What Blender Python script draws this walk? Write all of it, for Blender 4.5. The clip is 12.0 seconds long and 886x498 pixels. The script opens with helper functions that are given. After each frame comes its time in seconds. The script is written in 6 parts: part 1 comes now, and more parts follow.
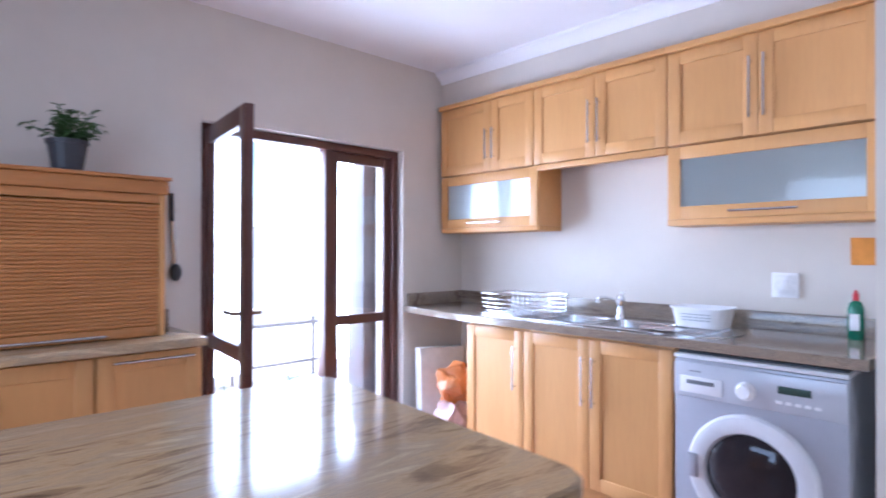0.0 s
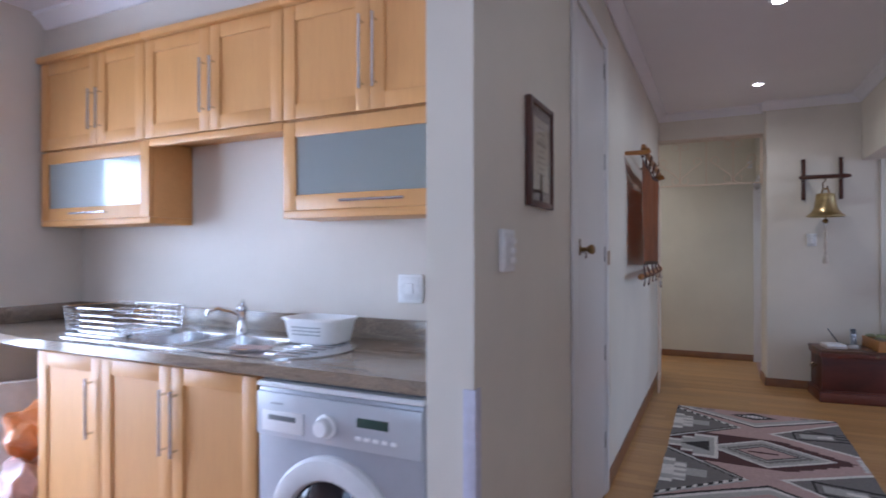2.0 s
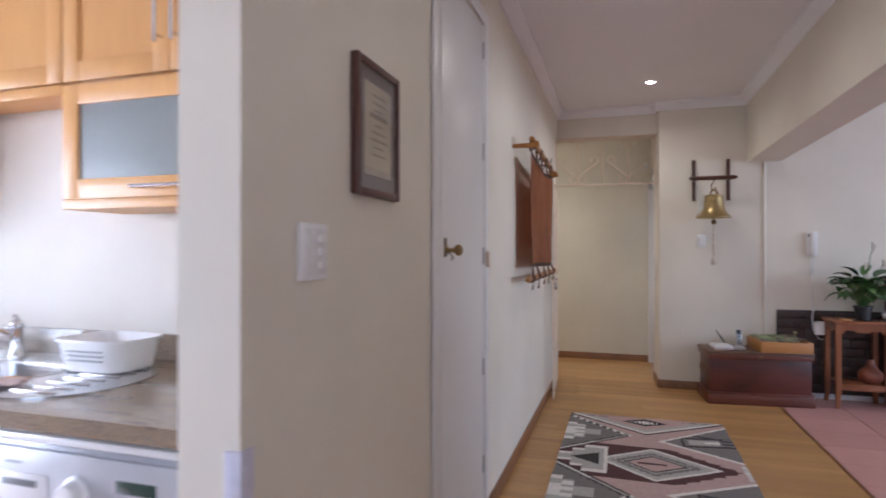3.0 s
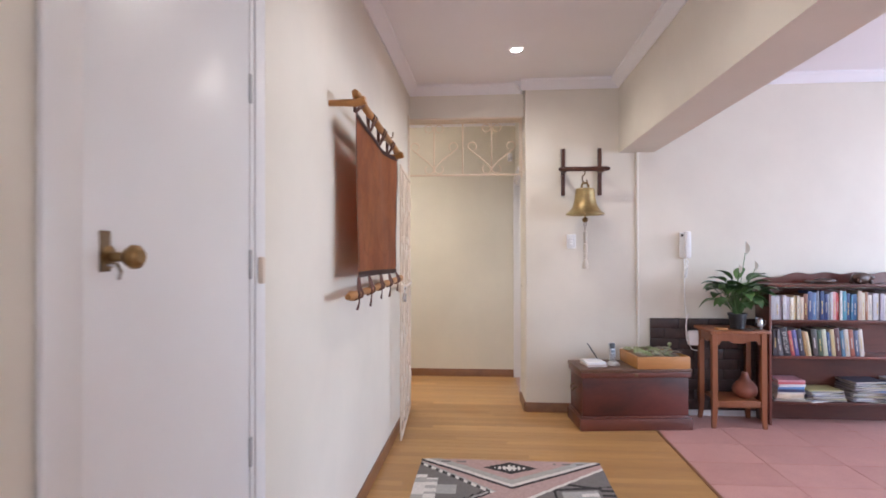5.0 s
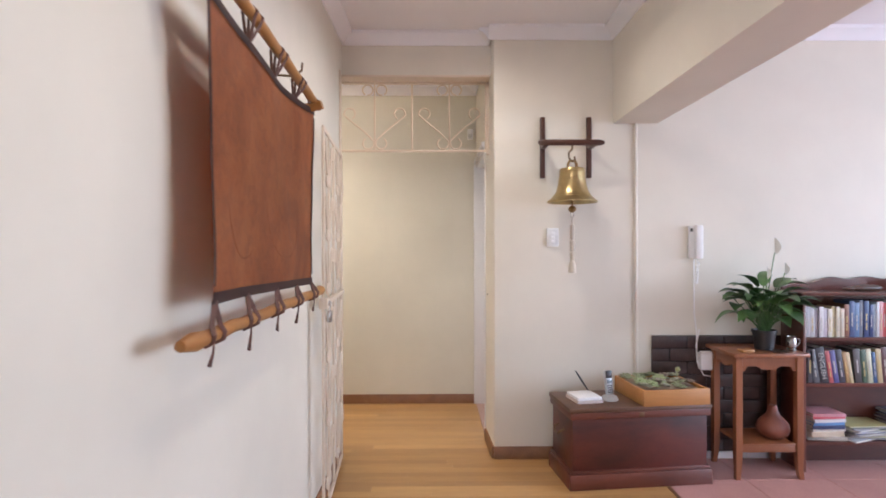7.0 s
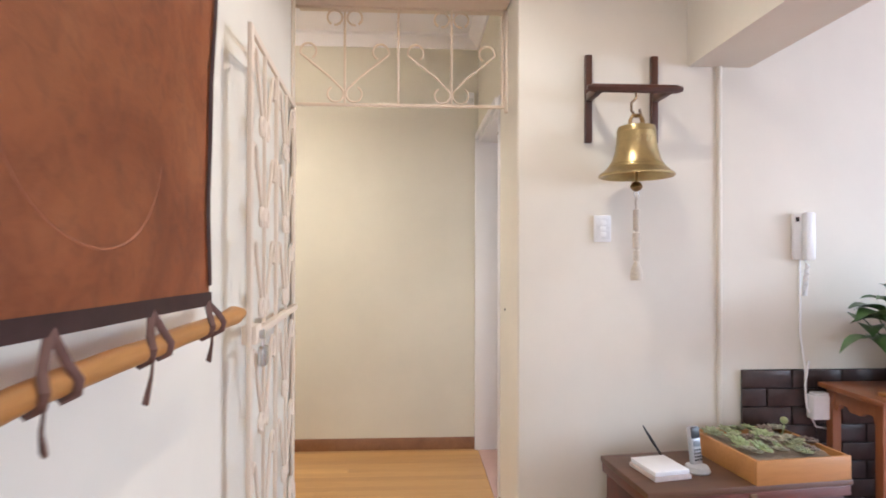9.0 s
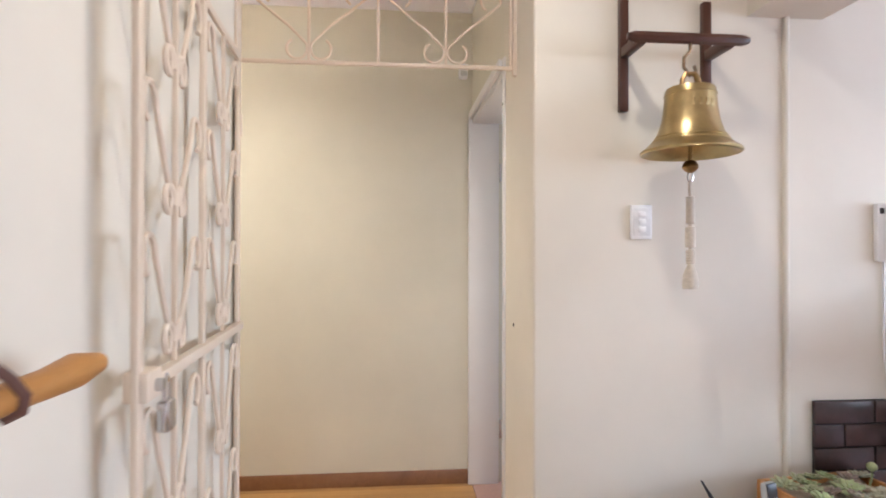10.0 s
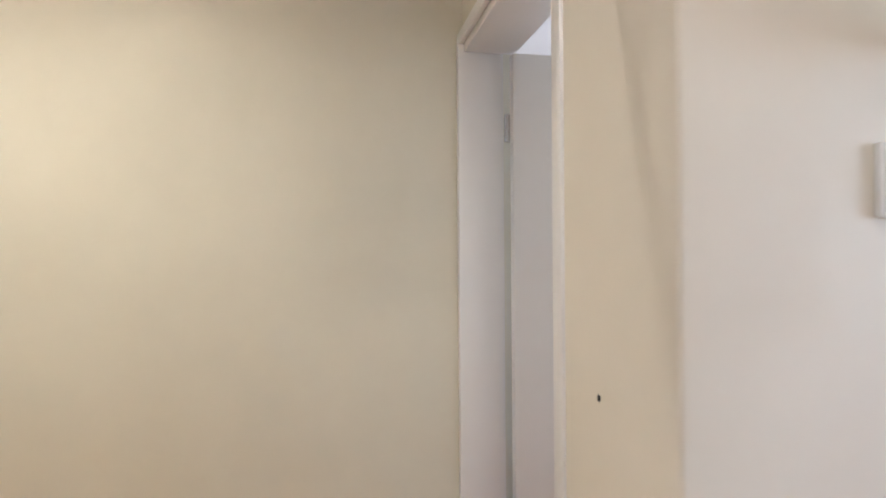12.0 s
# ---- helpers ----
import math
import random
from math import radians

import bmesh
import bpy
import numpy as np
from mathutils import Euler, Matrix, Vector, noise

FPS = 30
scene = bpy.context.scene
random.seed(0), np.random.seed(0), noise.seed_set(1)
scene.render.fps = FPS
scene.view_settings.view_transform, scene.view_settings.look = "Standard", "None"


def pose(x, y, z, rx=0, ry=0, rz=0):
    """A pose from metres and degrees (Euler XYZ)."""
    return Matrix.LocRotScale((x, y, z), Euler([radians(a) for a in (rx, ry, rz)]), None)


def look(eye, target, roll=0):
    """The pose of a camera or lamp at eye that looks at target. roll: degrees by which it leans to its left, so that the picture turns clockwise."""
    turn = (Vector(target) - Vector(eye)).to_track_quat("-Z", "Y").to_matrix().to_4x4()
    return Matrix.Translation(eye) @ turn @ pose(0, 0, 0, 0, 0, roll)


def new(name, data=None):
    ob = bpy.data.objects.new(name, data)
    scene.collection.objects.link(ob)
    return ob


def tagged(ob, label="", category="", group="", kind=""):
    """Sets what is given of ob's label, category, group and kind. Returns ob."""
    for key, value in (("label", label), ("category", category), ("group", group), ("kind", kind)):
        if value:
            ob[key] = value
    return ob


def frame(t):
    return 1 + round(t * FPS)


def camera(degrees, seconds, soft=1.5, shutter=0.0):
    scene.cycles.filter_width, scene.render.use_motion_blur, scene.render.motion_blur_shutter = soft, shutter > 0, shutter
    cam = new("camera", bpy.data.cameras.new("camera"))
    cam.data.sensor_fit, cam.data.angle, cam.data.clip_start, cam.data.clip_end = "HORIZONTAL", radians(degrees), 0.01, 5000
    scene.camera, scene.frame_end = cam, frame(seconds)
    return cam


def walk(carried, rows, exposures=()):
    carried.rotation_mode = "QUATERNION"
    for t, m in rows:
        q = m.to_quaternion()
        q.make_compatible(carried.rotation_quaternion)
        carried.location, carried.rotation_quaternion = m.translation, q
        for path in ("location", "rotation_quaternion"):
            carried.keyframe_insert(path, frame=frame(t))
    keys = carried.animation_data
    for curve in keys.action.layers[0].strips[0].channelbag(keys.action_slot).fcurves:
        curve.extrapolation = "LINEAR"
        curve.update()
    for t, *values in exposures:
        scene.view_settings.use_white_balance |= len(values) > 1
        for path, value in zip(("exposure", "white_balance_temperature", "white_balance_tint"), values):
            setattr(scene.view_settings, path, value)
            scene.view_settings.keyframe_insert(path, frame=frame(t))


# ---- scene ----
cam = camera(75.7, 12.0, soft=1.7, shutter=0.5)
PATH = [
    (0, (2.024, 2.078, 1.27), (3.4, 3.529, 1.28), 0.1),
    (0.5, (2.301, 1.989, 1.288), (3.783, 3.333, 1.287), -0.2),
    (1, (2.525, 1.933, 1.278), (4.15, 3.099, 1.283), 0.0),
    (1.5, (2.765, 1.845, 1.268), (4.495, 2.849, 1.269), 0.0),
    (2, (3.005, 1.785, 1.268), (4.807, 2.652, 1.276), -0.1),
    (2.5, (3.245, 1.747, 1.265), (5.1, 2.494, 1.275), -0.1),
    (3, (3.467, 1.7, 1.271), (5.375, 2.299, 1.279), -0.0),
    (3.5, (3.699, 1.644, 1.26), (5.647, 2.097, 1.271), 0.0),
    (5.5, (4.807, 1.687, 1.286), (6.805, 1.788, 1.297), -0.2),
    (6, (5.069, 1.718, 1.283), (7.068, 1.77, 1.293), -0.2),
    (6.5, (5.348, 1.734, 1.298), (7.348, 1.744, 1.3), -0.0),
    (7, (5.641, 1.72, 1.295), (7.641, 1.7, 1.295), -0.1),
    (9, (6.759, 1.823, 1.26), (8.756, 1.712, 1.275), 0.1),
    (9.5, (7.046, 1.831, 1.256), (9.041, 1.694, 1.268), 0.1),
    (10, (7.323, 1.839, 1.264), (9.314, 1.655, 1.276), 0.1),
    (10.5, (7.61, 1.844, 1.262), (9.594, 1.587, 1.258), 0.0),
    (11, (7.895, 1.854, 1.267), (9.872, 1.55, 1.265), -0.2),
    (11.5, (8.176, 1.858, 1.268), (10.146, 1.514, 1.277), -0.3),
    (12, (8.432, 1.85, 1.265), (10.397, 1.474, 1.268), -0.4),
]
EXPOSURES = [
    (0.0, 1.50, 5150, 18), (1.0, 0.94, 5150, 18), (1.5, 0.92, 5200, 17), (2.5, 1.32, 5400, 15), (3.5, 1.77, 6050, 18),
    (5.5, 2.32, 5850, 17), (7.0, 2.32, 5950, 16), (9.0, 2.52, 5950, 14), (10.5, 2.36, 5950, 13), (12.0, 2.24, 5850, 11)]
walk(cam, [(t, look(eye, target, roll)) for t, eye, target, roll in PATH], EXPOSURES)

# ---- world and light ----
world = bpy.data.worlds.new("sky")
scene.world = world
world.use_nodes = True
_nt = world.node_tree
_sky = _nt.nodes.new("ShaderNodeTexSky")
_sky.sky_type = "NISHITA"
_sky.sun_disc = False
_sky.sun_elevation = radians(53)
_sky.sun_rotation = radians(84)
_nt.links.new(_sky.outputs[0], _nt.nodes["Background"].inputs[0])
_nt.nodes["Background"].inputs[1].default_value = 0.15


def lamp(name, kind, m, energy, color=(1, 1, 1), **settings):
    data = bpy.data.lights.new(name, kind)
    data.energy, data.color = energy, color
    for key, value in settings.items():
        if key == "size":
            data.shape = "RECTANGLE"
            data.size, data.size_y = value
        if key == "angle":
            data.angle = radians(value)
        if key == "spot":
            data.spot_size, data.spot_blend = radians(value[0]), value[1]
        if key == "radius":
            data.shadow_soft_size = value
    ob = new(name, data)
    ob.matrix_world = m
    return ob


lamp("sun", "SUN", look((6, 0.6, 8), (0, 0, 0)), 5.0, (1, 0.95, 0.88), angle=0.6)
# daylight in the window openings
DAY = (0.80, 0.89, 1.0)
lamp("daylight_garden_door", "AREA", look((3.9, 5.78, 1.25), (4.0, 3.6, 0.35)), 95, DAY, size=(2.6, 1.9))
lamp("daylight_kitchen_window", "AREA", look((0.45, 2.9, 1.55), (2.2, 2.9, 0.5)), 11, DAY, size=(2.2, 1.1))
lamp("daylight_living_window", "AREA", look((6.9, -3.85, 1.5), (7.2, -0.6, 0.2)), 32, (0.74, 0.86, 1.0), size=(3.2, 1.4))
lamp("daylight_bedroom_window", "AREA", look((11.2, -1.45, 1.5), (10.6, 2, 1.2)), 10, DAY, size=(1.2, 1.2))
# ceiling downlights
WARM = (1.0, 0.91, 0.74)
# the last, at y 3.35, is an unseen fill added for the passage wall
for _x, _y, _w, _a in ((8.42, 1.475, 5.5, 164), (6.66, 1.47, 4.2, 164), (4.95, 1.475, 0.9, 164), (9.55, 2.58, 11, 128), (9.66, 3.35, 9, 120)):
    lamp("downlight_lamp", "SPOT", look((_x, _y, 2.625), (_x + 0.001, _y, 0)), _w, WARM, spot=(_a, 0.9), radius=0.035)

# ---- materials ----


def _nodes(name):
    m = bpy.data.materials.new(name)
    m.use_nodes = True
    nt = m.node_tree
    return m, nt, nt.nodes["Principled BSDF"]


def _coords(nt, scale=(1, 1, 1), shuffle=True):
    tc = nt.nodes.new("ShaderNodeTexCoord")
    mp = nt.nodes.new("ShaderNodeMapping")
    mp.inputs["Scale"].default_value = scale
    nt.links.new(tc.outputs["Object"], mp.inputs["Vector"])
    if shuffle:
        info = nt.nodes.new("ShaderNodeObjectInfo")
        mul = nt.nodes.new("ShaderNodeMath")
        mul.operation = "MULTIPLY"
        mul.inputs[1].default_value = 23.0
        nt.links.new(info.outputs["Random"], mul.inputs[0])
        nt.links.new(mul.outputs[0], mp.inputs["Location"])
    return mp.outputs[0]


def _noise(nt, vec, scale, detail=4.0, rough=0.55, distort=0.0):
    n = nt.nodes.new("ShaderNodeTexNoise")
    n.inputs["Scale"].default_value, n.inputs["Detail"].default_value = scale, detail
    n.inputs["Roughness"].default_value, n.inputs["Distortion"].default_value = rough, distort
    nt.links.new(vec, n.inputs["Vector"])
    return n.outputs["Fac"]


def _ramp(nt, fac, stops):
    r = nt.nodes.new("ShaderNodeValToRGB")
    el = r.color_ramp.elements
    el[0].position, el[0].color = stops[0][0], (*stops[0][1], 1)
    el[1].position, el[1].color = stops[-1][0], (*stops[-1][1], 1)
    for p, c in stops[1:-1]:
        e = el.new(p)
        e.color = (*c, 1)
    nt.links.new(fac, r.inputs[0])
    return r.outputs[0]


def _mix(nt, kind, fac, a, b):
    m = nt.nodes.new("ShaderNodeMix")
    m.data_type, m.blend_type = "RGBA", kind
    for sock, v in ((m.inputs[0], fac), (m.inputs[6], a), (m.inputs[7], b)):
        if isinstance(v, bpy.types.NodeSocket):
            nt.links.new(v, sock)
        elif isinstance(v, tuple):
            sock.default_value = (*v, 1)
        else:
            sock.default_value = v
    return m.outputs[2]


def _bump(nt, bsdf, height, strength, distance=0.002):
    b = nt.nodes.new("ShaderNodeBump")
    b.inputs["Strength"].default_value, b.inputs["Distance"].default_value = strength, distance
    nt.links.new(height, b.inputs["Height"])
    nt.links.new(b.outputs[0], bsdf.inputs["Normal"])


def _varied_rough(nt, bsdf, fac, lo, hi):
    mr = nt.nodes.new("ShaderNodeMapRange")
    mr.inputs[3].default_value, mr.inputs[4].default_value = lo, hi
    nt.links.new(fac, mr.inputs[0])
    nt.links.new(mr.outputs[0], bsdf.inputs["Roughness"])


def paint(name, c, rough=0.55, var=0.06, coarse=1.3, fine=140, bump=0.15, spec=0.5):
    """Painted plaster or board: slow stains, a fine roller texture."""
    m, nt, b = _nodes(name)
    v = _coords(nt, shuffle=False)
    big, small = _noise(nt, v, coarse, 5, 0.6), _noise(nt, v, fine, 3)
    lo, hi = tuple(k * (1 - var) for k in c), tuple(min(1, k * (1 + var)) for k in c)
    nt.links.new(_ramp(nt, big, [(0.3, lo), (0.7, hi)]), b.inputs["Base Color"])
    _varied_rough(nt, b, big, rough - 0.08, rough + 0.08)
    b.inputs["Specular IOR Level"].default_value = spec
    _bump(nt, b, small, bump, 0.001)
    return m


def wood(name, light, dark, axis="z", rough=0.4, scale=9.0, stretch=14.0, coat=0.0, tone=0.12, pores=0.35):
    """Grain drawn out along one axis, with a different tone on every piece."""
    m, nt, b = _nodes(name)
    k = {"x": (1 / stretch, 1, 1), "y": (1, 1 / stretch, 1), "z": (1, 1, 1 / stretch)}[axis]
    v = _coords(nt, k)
    grain = _noise(nt, v, scale, 6, 0.6, 0.6)
    fine = _noise(nt, v, scale * 14, 4, 0.6)
    col = _ramp(nt, grain, [(0.25, dark), (0.75, light)])
    col = _mix(nt, "MULTIPLY", pores, col, _ramp(nt, fine, [(0.3, (0.72, 0.68, 0.64)), (0.6, (1, 1, 1))]))
    info = nt.nodes.new("ShaderNodeObjectInfo")
    col = _mix(nt, "MULTIPLY", 1.0, col, _ramp(nt, info.outputs["Random"], [(0, (1 - tone, 1 - tone * 1.1, 1 - tone * 1.3)), (1, (1, 1, 1))]))
    nt.links.new(col, b.inputs["Base Color"])
    _varied_rough(nt, b, grain, rough - 0.07, rough + 0.1)
    b.inputs["Coat Weight"].default_value = coat
    b.inputs["Coat Roughness"].default_value = 0.15
    _bump(nt, b, fine, 0.12, 0.001)
    return m


def plain(name, c, rough=0.4, metal=0.0, var=0.12, scale=30, bump=0.05, **more):
    """A small thing's surface: one colour with slight wear."""
    m, nt, b = _nodes(name)
    v = _coords(nt)
    n = _noise(nt, v, scale, 5, 0.6)
    nt.links.new(_ramp(nt, n, [(0.3, tuple(k * (1 - var) for k in c)), (0.7, tuple(min(1, k * (1 + var * 0.6)) for k in c))]), b.inputs["Base Color"])
    b.inputs["Metallic"].default_value = metal
    _varied_rough(nt, b, n, max(0.02, rough - 0.06), rough + 0.06)
    if bump:
        _bump(nt, b, n, bump, 0.002)
    for key, value in more.items():
        b.inputs[key.replace("_", " ")].default_value = value
    return m


def granite(name, axis, lit):
    """Banded stone; the last number runs from 0, grey-brown as shaded, to 1, honey-coloured as lit."""
    m, nt, b = _nodes(name)
    v = _coords(nt, (0.22, 1.0, 1.0) if axis == "x" else (1.0, 0.22, 1.0), shuffle=False)
    warp = _noise(nt, v, 1.7, 5, 0.6, 1.2)
    vein = _noise(nt, v, 11.0, 9, 0.72, 1.1)
    v2 = _coords(nt, shuffle=False)
    speck = _noise(nt, v2, 240, 3, 0.6)

    def tone(grey, honey):
        return tuple(g + (h - g) * lit for g, h in zip(grey, honey))

    col = _ramp(nt, vein, [(0.27, tone((0.05, 0.04, 0.038), (0.10, 0.06, 0.035))), (0.40, tone((0.17, 0.13, 0.105), (0.38, 0.25, 0.125))),
                           (0.48, tone((0.28, 0.22, 0.17), (0.66, 0.47, 0.24))), (0.56, tone((0.22, 0.18, 0.15), (0.52, 0.39, 0.23))),
                           (0.64, tone((0.36, 0.30, 0.24), (0.78, 0.60, 0.34))), (0.78, tone((0.17, 0.145, 0.125), (0.40, 0.30, 0.20)))])
    col = _mix(nt, "MIX", _ramp(nt, warp, [(0.40, (0, 0, 0)), (0.66, (0.5, 0.5, 0.5))]), col, tone((0.21, 0.18, 0.155), (0.48, 0.36, 0.23)))
    col = _mix(nt, "MULTIPLY", 0.6, col, _ramp(nt, speck, [(0.35, (0.45, 0.42, 0.4)), (0.55, (1, 1, 1))]))
    nt.links.new(col, b.inputs["Base Color"])
    _varied_rough(nt, b, warp, 0.08, 0.17)
    b.inputs["Specular IOR Level"].default_value = 0.6
    return m


def glass(name, rough=0.0, tint=(1, 1, 1)):
    m, nt, b = _nodes(name)
    b.inputs["Base Color"].default_value = (*tint, 1)
    b.inputs["Transmission Weight"].default_value = 1
    b.inputs["Roughness"].default_value = rough
    b.inputs["IOR"].default_value = 1.45
    if rough > 0.1:
        b.inputs["Coat Weight"].default_value = 1.0
        b.inputs["Coat Roughness"].default_value = 0.06
    return m


def glow(name, c, strength):
    m, nt, b = _nodes(name)
    b.inputs["Base Color"].default_value = (*c, 1)
    b.inputs["Emission Color"].default_value = (*c, 1)
    b.inputs["Emission Strength"].default_value = strength
    return m


def tile_mat(name, a, b_, rough=0.35):
    m, nt, b = _nodes(name)
    v = _coords(nt)
    n, f = _noise(nt, v, 5, 5, 0.6), _noise(nt, v, 90, 4)
    col = _ramp(nt, n, [(0.3, a), (0.7, b_)])
    col = _mix(nt, "MULTIPLY", 0.25, col, _ramp(nt, f, [(0.35, (0.7, 0.66, 0.64)), (0.6, (1, 1, 1))]))
    info = nt.nodes.new("ShaderNodeObjectInfo")
    col = _mix(nt, "MULTIPLY", 1.0, col, _ramp(nt, info.outputs["Random"], [(0, (0.9, 0.88, 0.87)), (1, (1, 1, 1))]))
    nt.links.new(col, b.inputs["Base Color"])
    _varied_rough(nt, b, n, rough - 0.08, rough + 0.12)
    _bump(nt, b, f, 0.06)
    return m


WALL = paint("beige_wall_paint", (0.66, 0.60, 0.53))
WALL_PASSAGE = paint("yellowish_wall_paint", (0.70, 0.66, 0.55))
WALL_WHITE = paint("cream_wall_paint", (0.74, 0.685, 0.59))
CEIL = paint("ceiling_paint", (0.87, 0.85, 0.87), rough=0.7, var=0.02)
TRIM = paint("white_gloss_paint", (0.78, 0.76, 0.75), rough=0.32, var=0.03, bump=0.06)
CREAM_METAL = paint("cream_enamel", (0.71, 0.59, 0.47), rough=0.4, var=0.06, bump=0.06)
BEECH = wood("beech_veneer", (0.72, 0.385, 0.135), (0.67, 0.345, 0.112), "z", rough=0.38, scale=5, stretch=9, tone=0.06, pores=0.2)
BEECH_X = wood("beech_veneer_across", (0.72, 0.385, 0.135), (0.67, 0.345, 0.112), "y", rough=0.38, scale=5, stretch=9, tone=0.06, pores=0.2)
BEECH_TX = wood("beech_slat", (0.62, 0.275, 0.085), (0.52, 0.21, 0.06), "x", rough=0.42, scale=5, stretch=9, tone=0.08)
OAK = wood("oak_laminate", (0.62, 0.36, 0.14), (0.44, 0.235, 0.08), "y", rough=0.33, scale=7, stretch=10, tone=0.22)
SKIRT = wood("stained_skirting", (0.30, 0.14, 0.06), (0.19, 0.08, 0.035), "x", rough=0.4, tone=0.05)
MAHOG = wood("mahogany", (0.21, 0.055, 0.032), (0.055, 0.018, 0.013), "y", rough=0.34, scale=3.4, stretch=4, coat=0.2)
WORN_LID = wood("worn_brown_lid", (0.20, 0.10, 0.055), (0.07, 0.032, 0.02), "y", rough=0.4, scale=5, stretch=5)
BLACKWOOD = wood("blackened_boards", (0.035, 0.022, 0.02), (0.016, 0.011, 0.011), "y", rough=0.38, scale=6, stretch=6)
REDWOOD = wood("reddish_table_wood", (0.36, 0.135, 0.055), (0.23, 0.075, 0.03), "z", rough=0.36, scale=7, stretch=8, coat=0.2)
DARKWOOD = wood("dark_hardwood", (0.10, 0.035, 0.02), (0.05, 0.018, 0.011), "z", rough=0.35, scale=8, stretch=8)
DOORWOOD = wood("meranti_door_frame", (0.135, 0.05, 0.034), (0.07, 0.025, 0.019), "z", rough=0.35, scale=8, stretch=10)
BAMBOO = wood("yellow_wooden_pole", (0.52, 0.25, 0.07), (0.36, 0.15, 0.04), "x", rough=0.42, scale=10, stretch=6)
BOXWOOD = wood("honey_pine", (0.58, 0.28, 0.09), (0.44, 0.19, 0.055), "y", rough=0.42, scale=7, stretch=8)
# one stone twice: shaded by the sink, lit on island and side top
GRANITE_SHADED = granite("shaded_brown_granite", "y", 0.12)
GRANITE_LIT = granite("lit_brown_granite", "x", 0.85)
STEEL = plain("brushed_steel", (0.62, 0.62, 0.63), 0.25, 1.0, 0.06)
CHROME = plain("chrome", (0.75, 0.75, 0.77), 0.1, 1.0, 0.03, bump=0)
BRASS = plain("polished_brass", (0.50, 0.39, 0.19), 0.31, 1.0, 0.18, 18)
OLD_BRASS = plain("worn_brass", (0.34, 0.22, 0.10), 0.32, 1.0, 0.3)
BRONZE = plain("worn_bronze", (0.22, 0.15, 0.09), 0.35, 1.0, 0.3)
BLACK = plain("black_plastic", (0.02, 0.02, 0.022), 0.4)
WHITE = plain("white_plastic", (0.84, 0.83, 0.83), 0.35, var=0.03)
GREYWHITE = plain("washer_enamel", (0.42, 0.43, 0.47), 0.3, 0.15, 0.03)
TILE_PINK = tile_mat("terracotta_tile", (0.56, 0.29, 0.25), (0.64, 0.36, 0.31))
TILE_KITCHEN = tile_mat("pink_kitchen_tile", (0.48, 0.30, 0.25), (0.56, 0.36, 0.30))
GROUT = paint("grout", (0.20, 0.16, 0.14), rough=0.8, fine=300)
CLEAR = glass("clear_glass")
# window light reflected by the panes is put into the bluish tint
FROST = glass("frosted_glass", 0.32, (0.72, 0.79, 0.79))
FROST.node_tree.nodes["Principled BSDF"].inputs["Transmission Weight"].default_value = 0.74

# ---- builders ----


def box(bm, x0, x1, y0, y1, z0, z1, bevel=0.0):
    t = bmesh.new()
    vs = [t.verts.new((x, y, z)) for z in (z0, z1) for y in (y0, y1) for x in (x0, x1)]
    for f in ((0, 2, 3, 1), (4, 5, 7, 6), (0, 1, 5, 4), (2, 6, 7, 3), (0, 4, 6, 2), (1, 3, 7, 5)):
        t.faces.new([vs[i] for i in f])
    if bevel:
        bmesh.ops.bevel(t, geom=t.edges[:], offset=bevel, segments=2, affect="EDGES", profile=0.5)
    add(bm, t)
    return bm


def add(bm, other, m=None):
    if m is not None:
        bmesh.ops.transform(other, matrix=m, verts=other.verts)
    me = bpy.data.meshes.new("tmp")
    other.to_mesh(me)
    other.free()
    bm.from_mesh(me)
    bpy.data.meshes.remove(me)
    return bm


def boxes(rows, bevel=0.0):
    bm = bmesh.new()
    for r in rows:
        box(bm, *r, bevel=bevel)
    return bm


def lathe(profile, n=28, axis="z", cap=True):
    """Turns (radius, height) points about the z axis."""
    bm = bmesh.new()
    rings = []
    for r, z in profile:
        if r < 1e-5:
            rings.append([bm.verts.new((0, 0, z))])
        else:
            rings.append([bm.verts.new((r * math.cos(2 * math.pi * i / n), r * math.sin(2 * math.pi * i / n), z)) for i in range(n)])
    for a, b in zip(rings, rings[1:]):
        for i in range(n):
            j = (i + 1) % n
            if len(a) == 1 and len(b) > 1:
                bm.faces.new((a[0], b[j], b[i]))
            elif len(b) == 1 and len(a) > 1:
                bm.faces.new((a[i], a[j], b[0]))
            elif len(a) > 1:
                bm.faces.new((a[i], a[j], b[j], b[i]))
    for ring, flip in ((rings[0], True), (rings[-1], False)):
        if cap and len(ring) > 2:
            bm.faces.new(ring[::-1] if flip else ring)
    bmesh.ops.recalc_face_normals(bm, faces=bm.faces)
    if axis == "x":
        bmesh.ops.transform(bm, matrix=Matrix.Rotation(radians(90), 4, "Y"), verts=bm.verts)
    if axis == "y":
        bmesh.ops.transform(bm, matrix=Matrix.Rotation(radians(-90), 4, "X"), verts=bm.verts)
    return bm


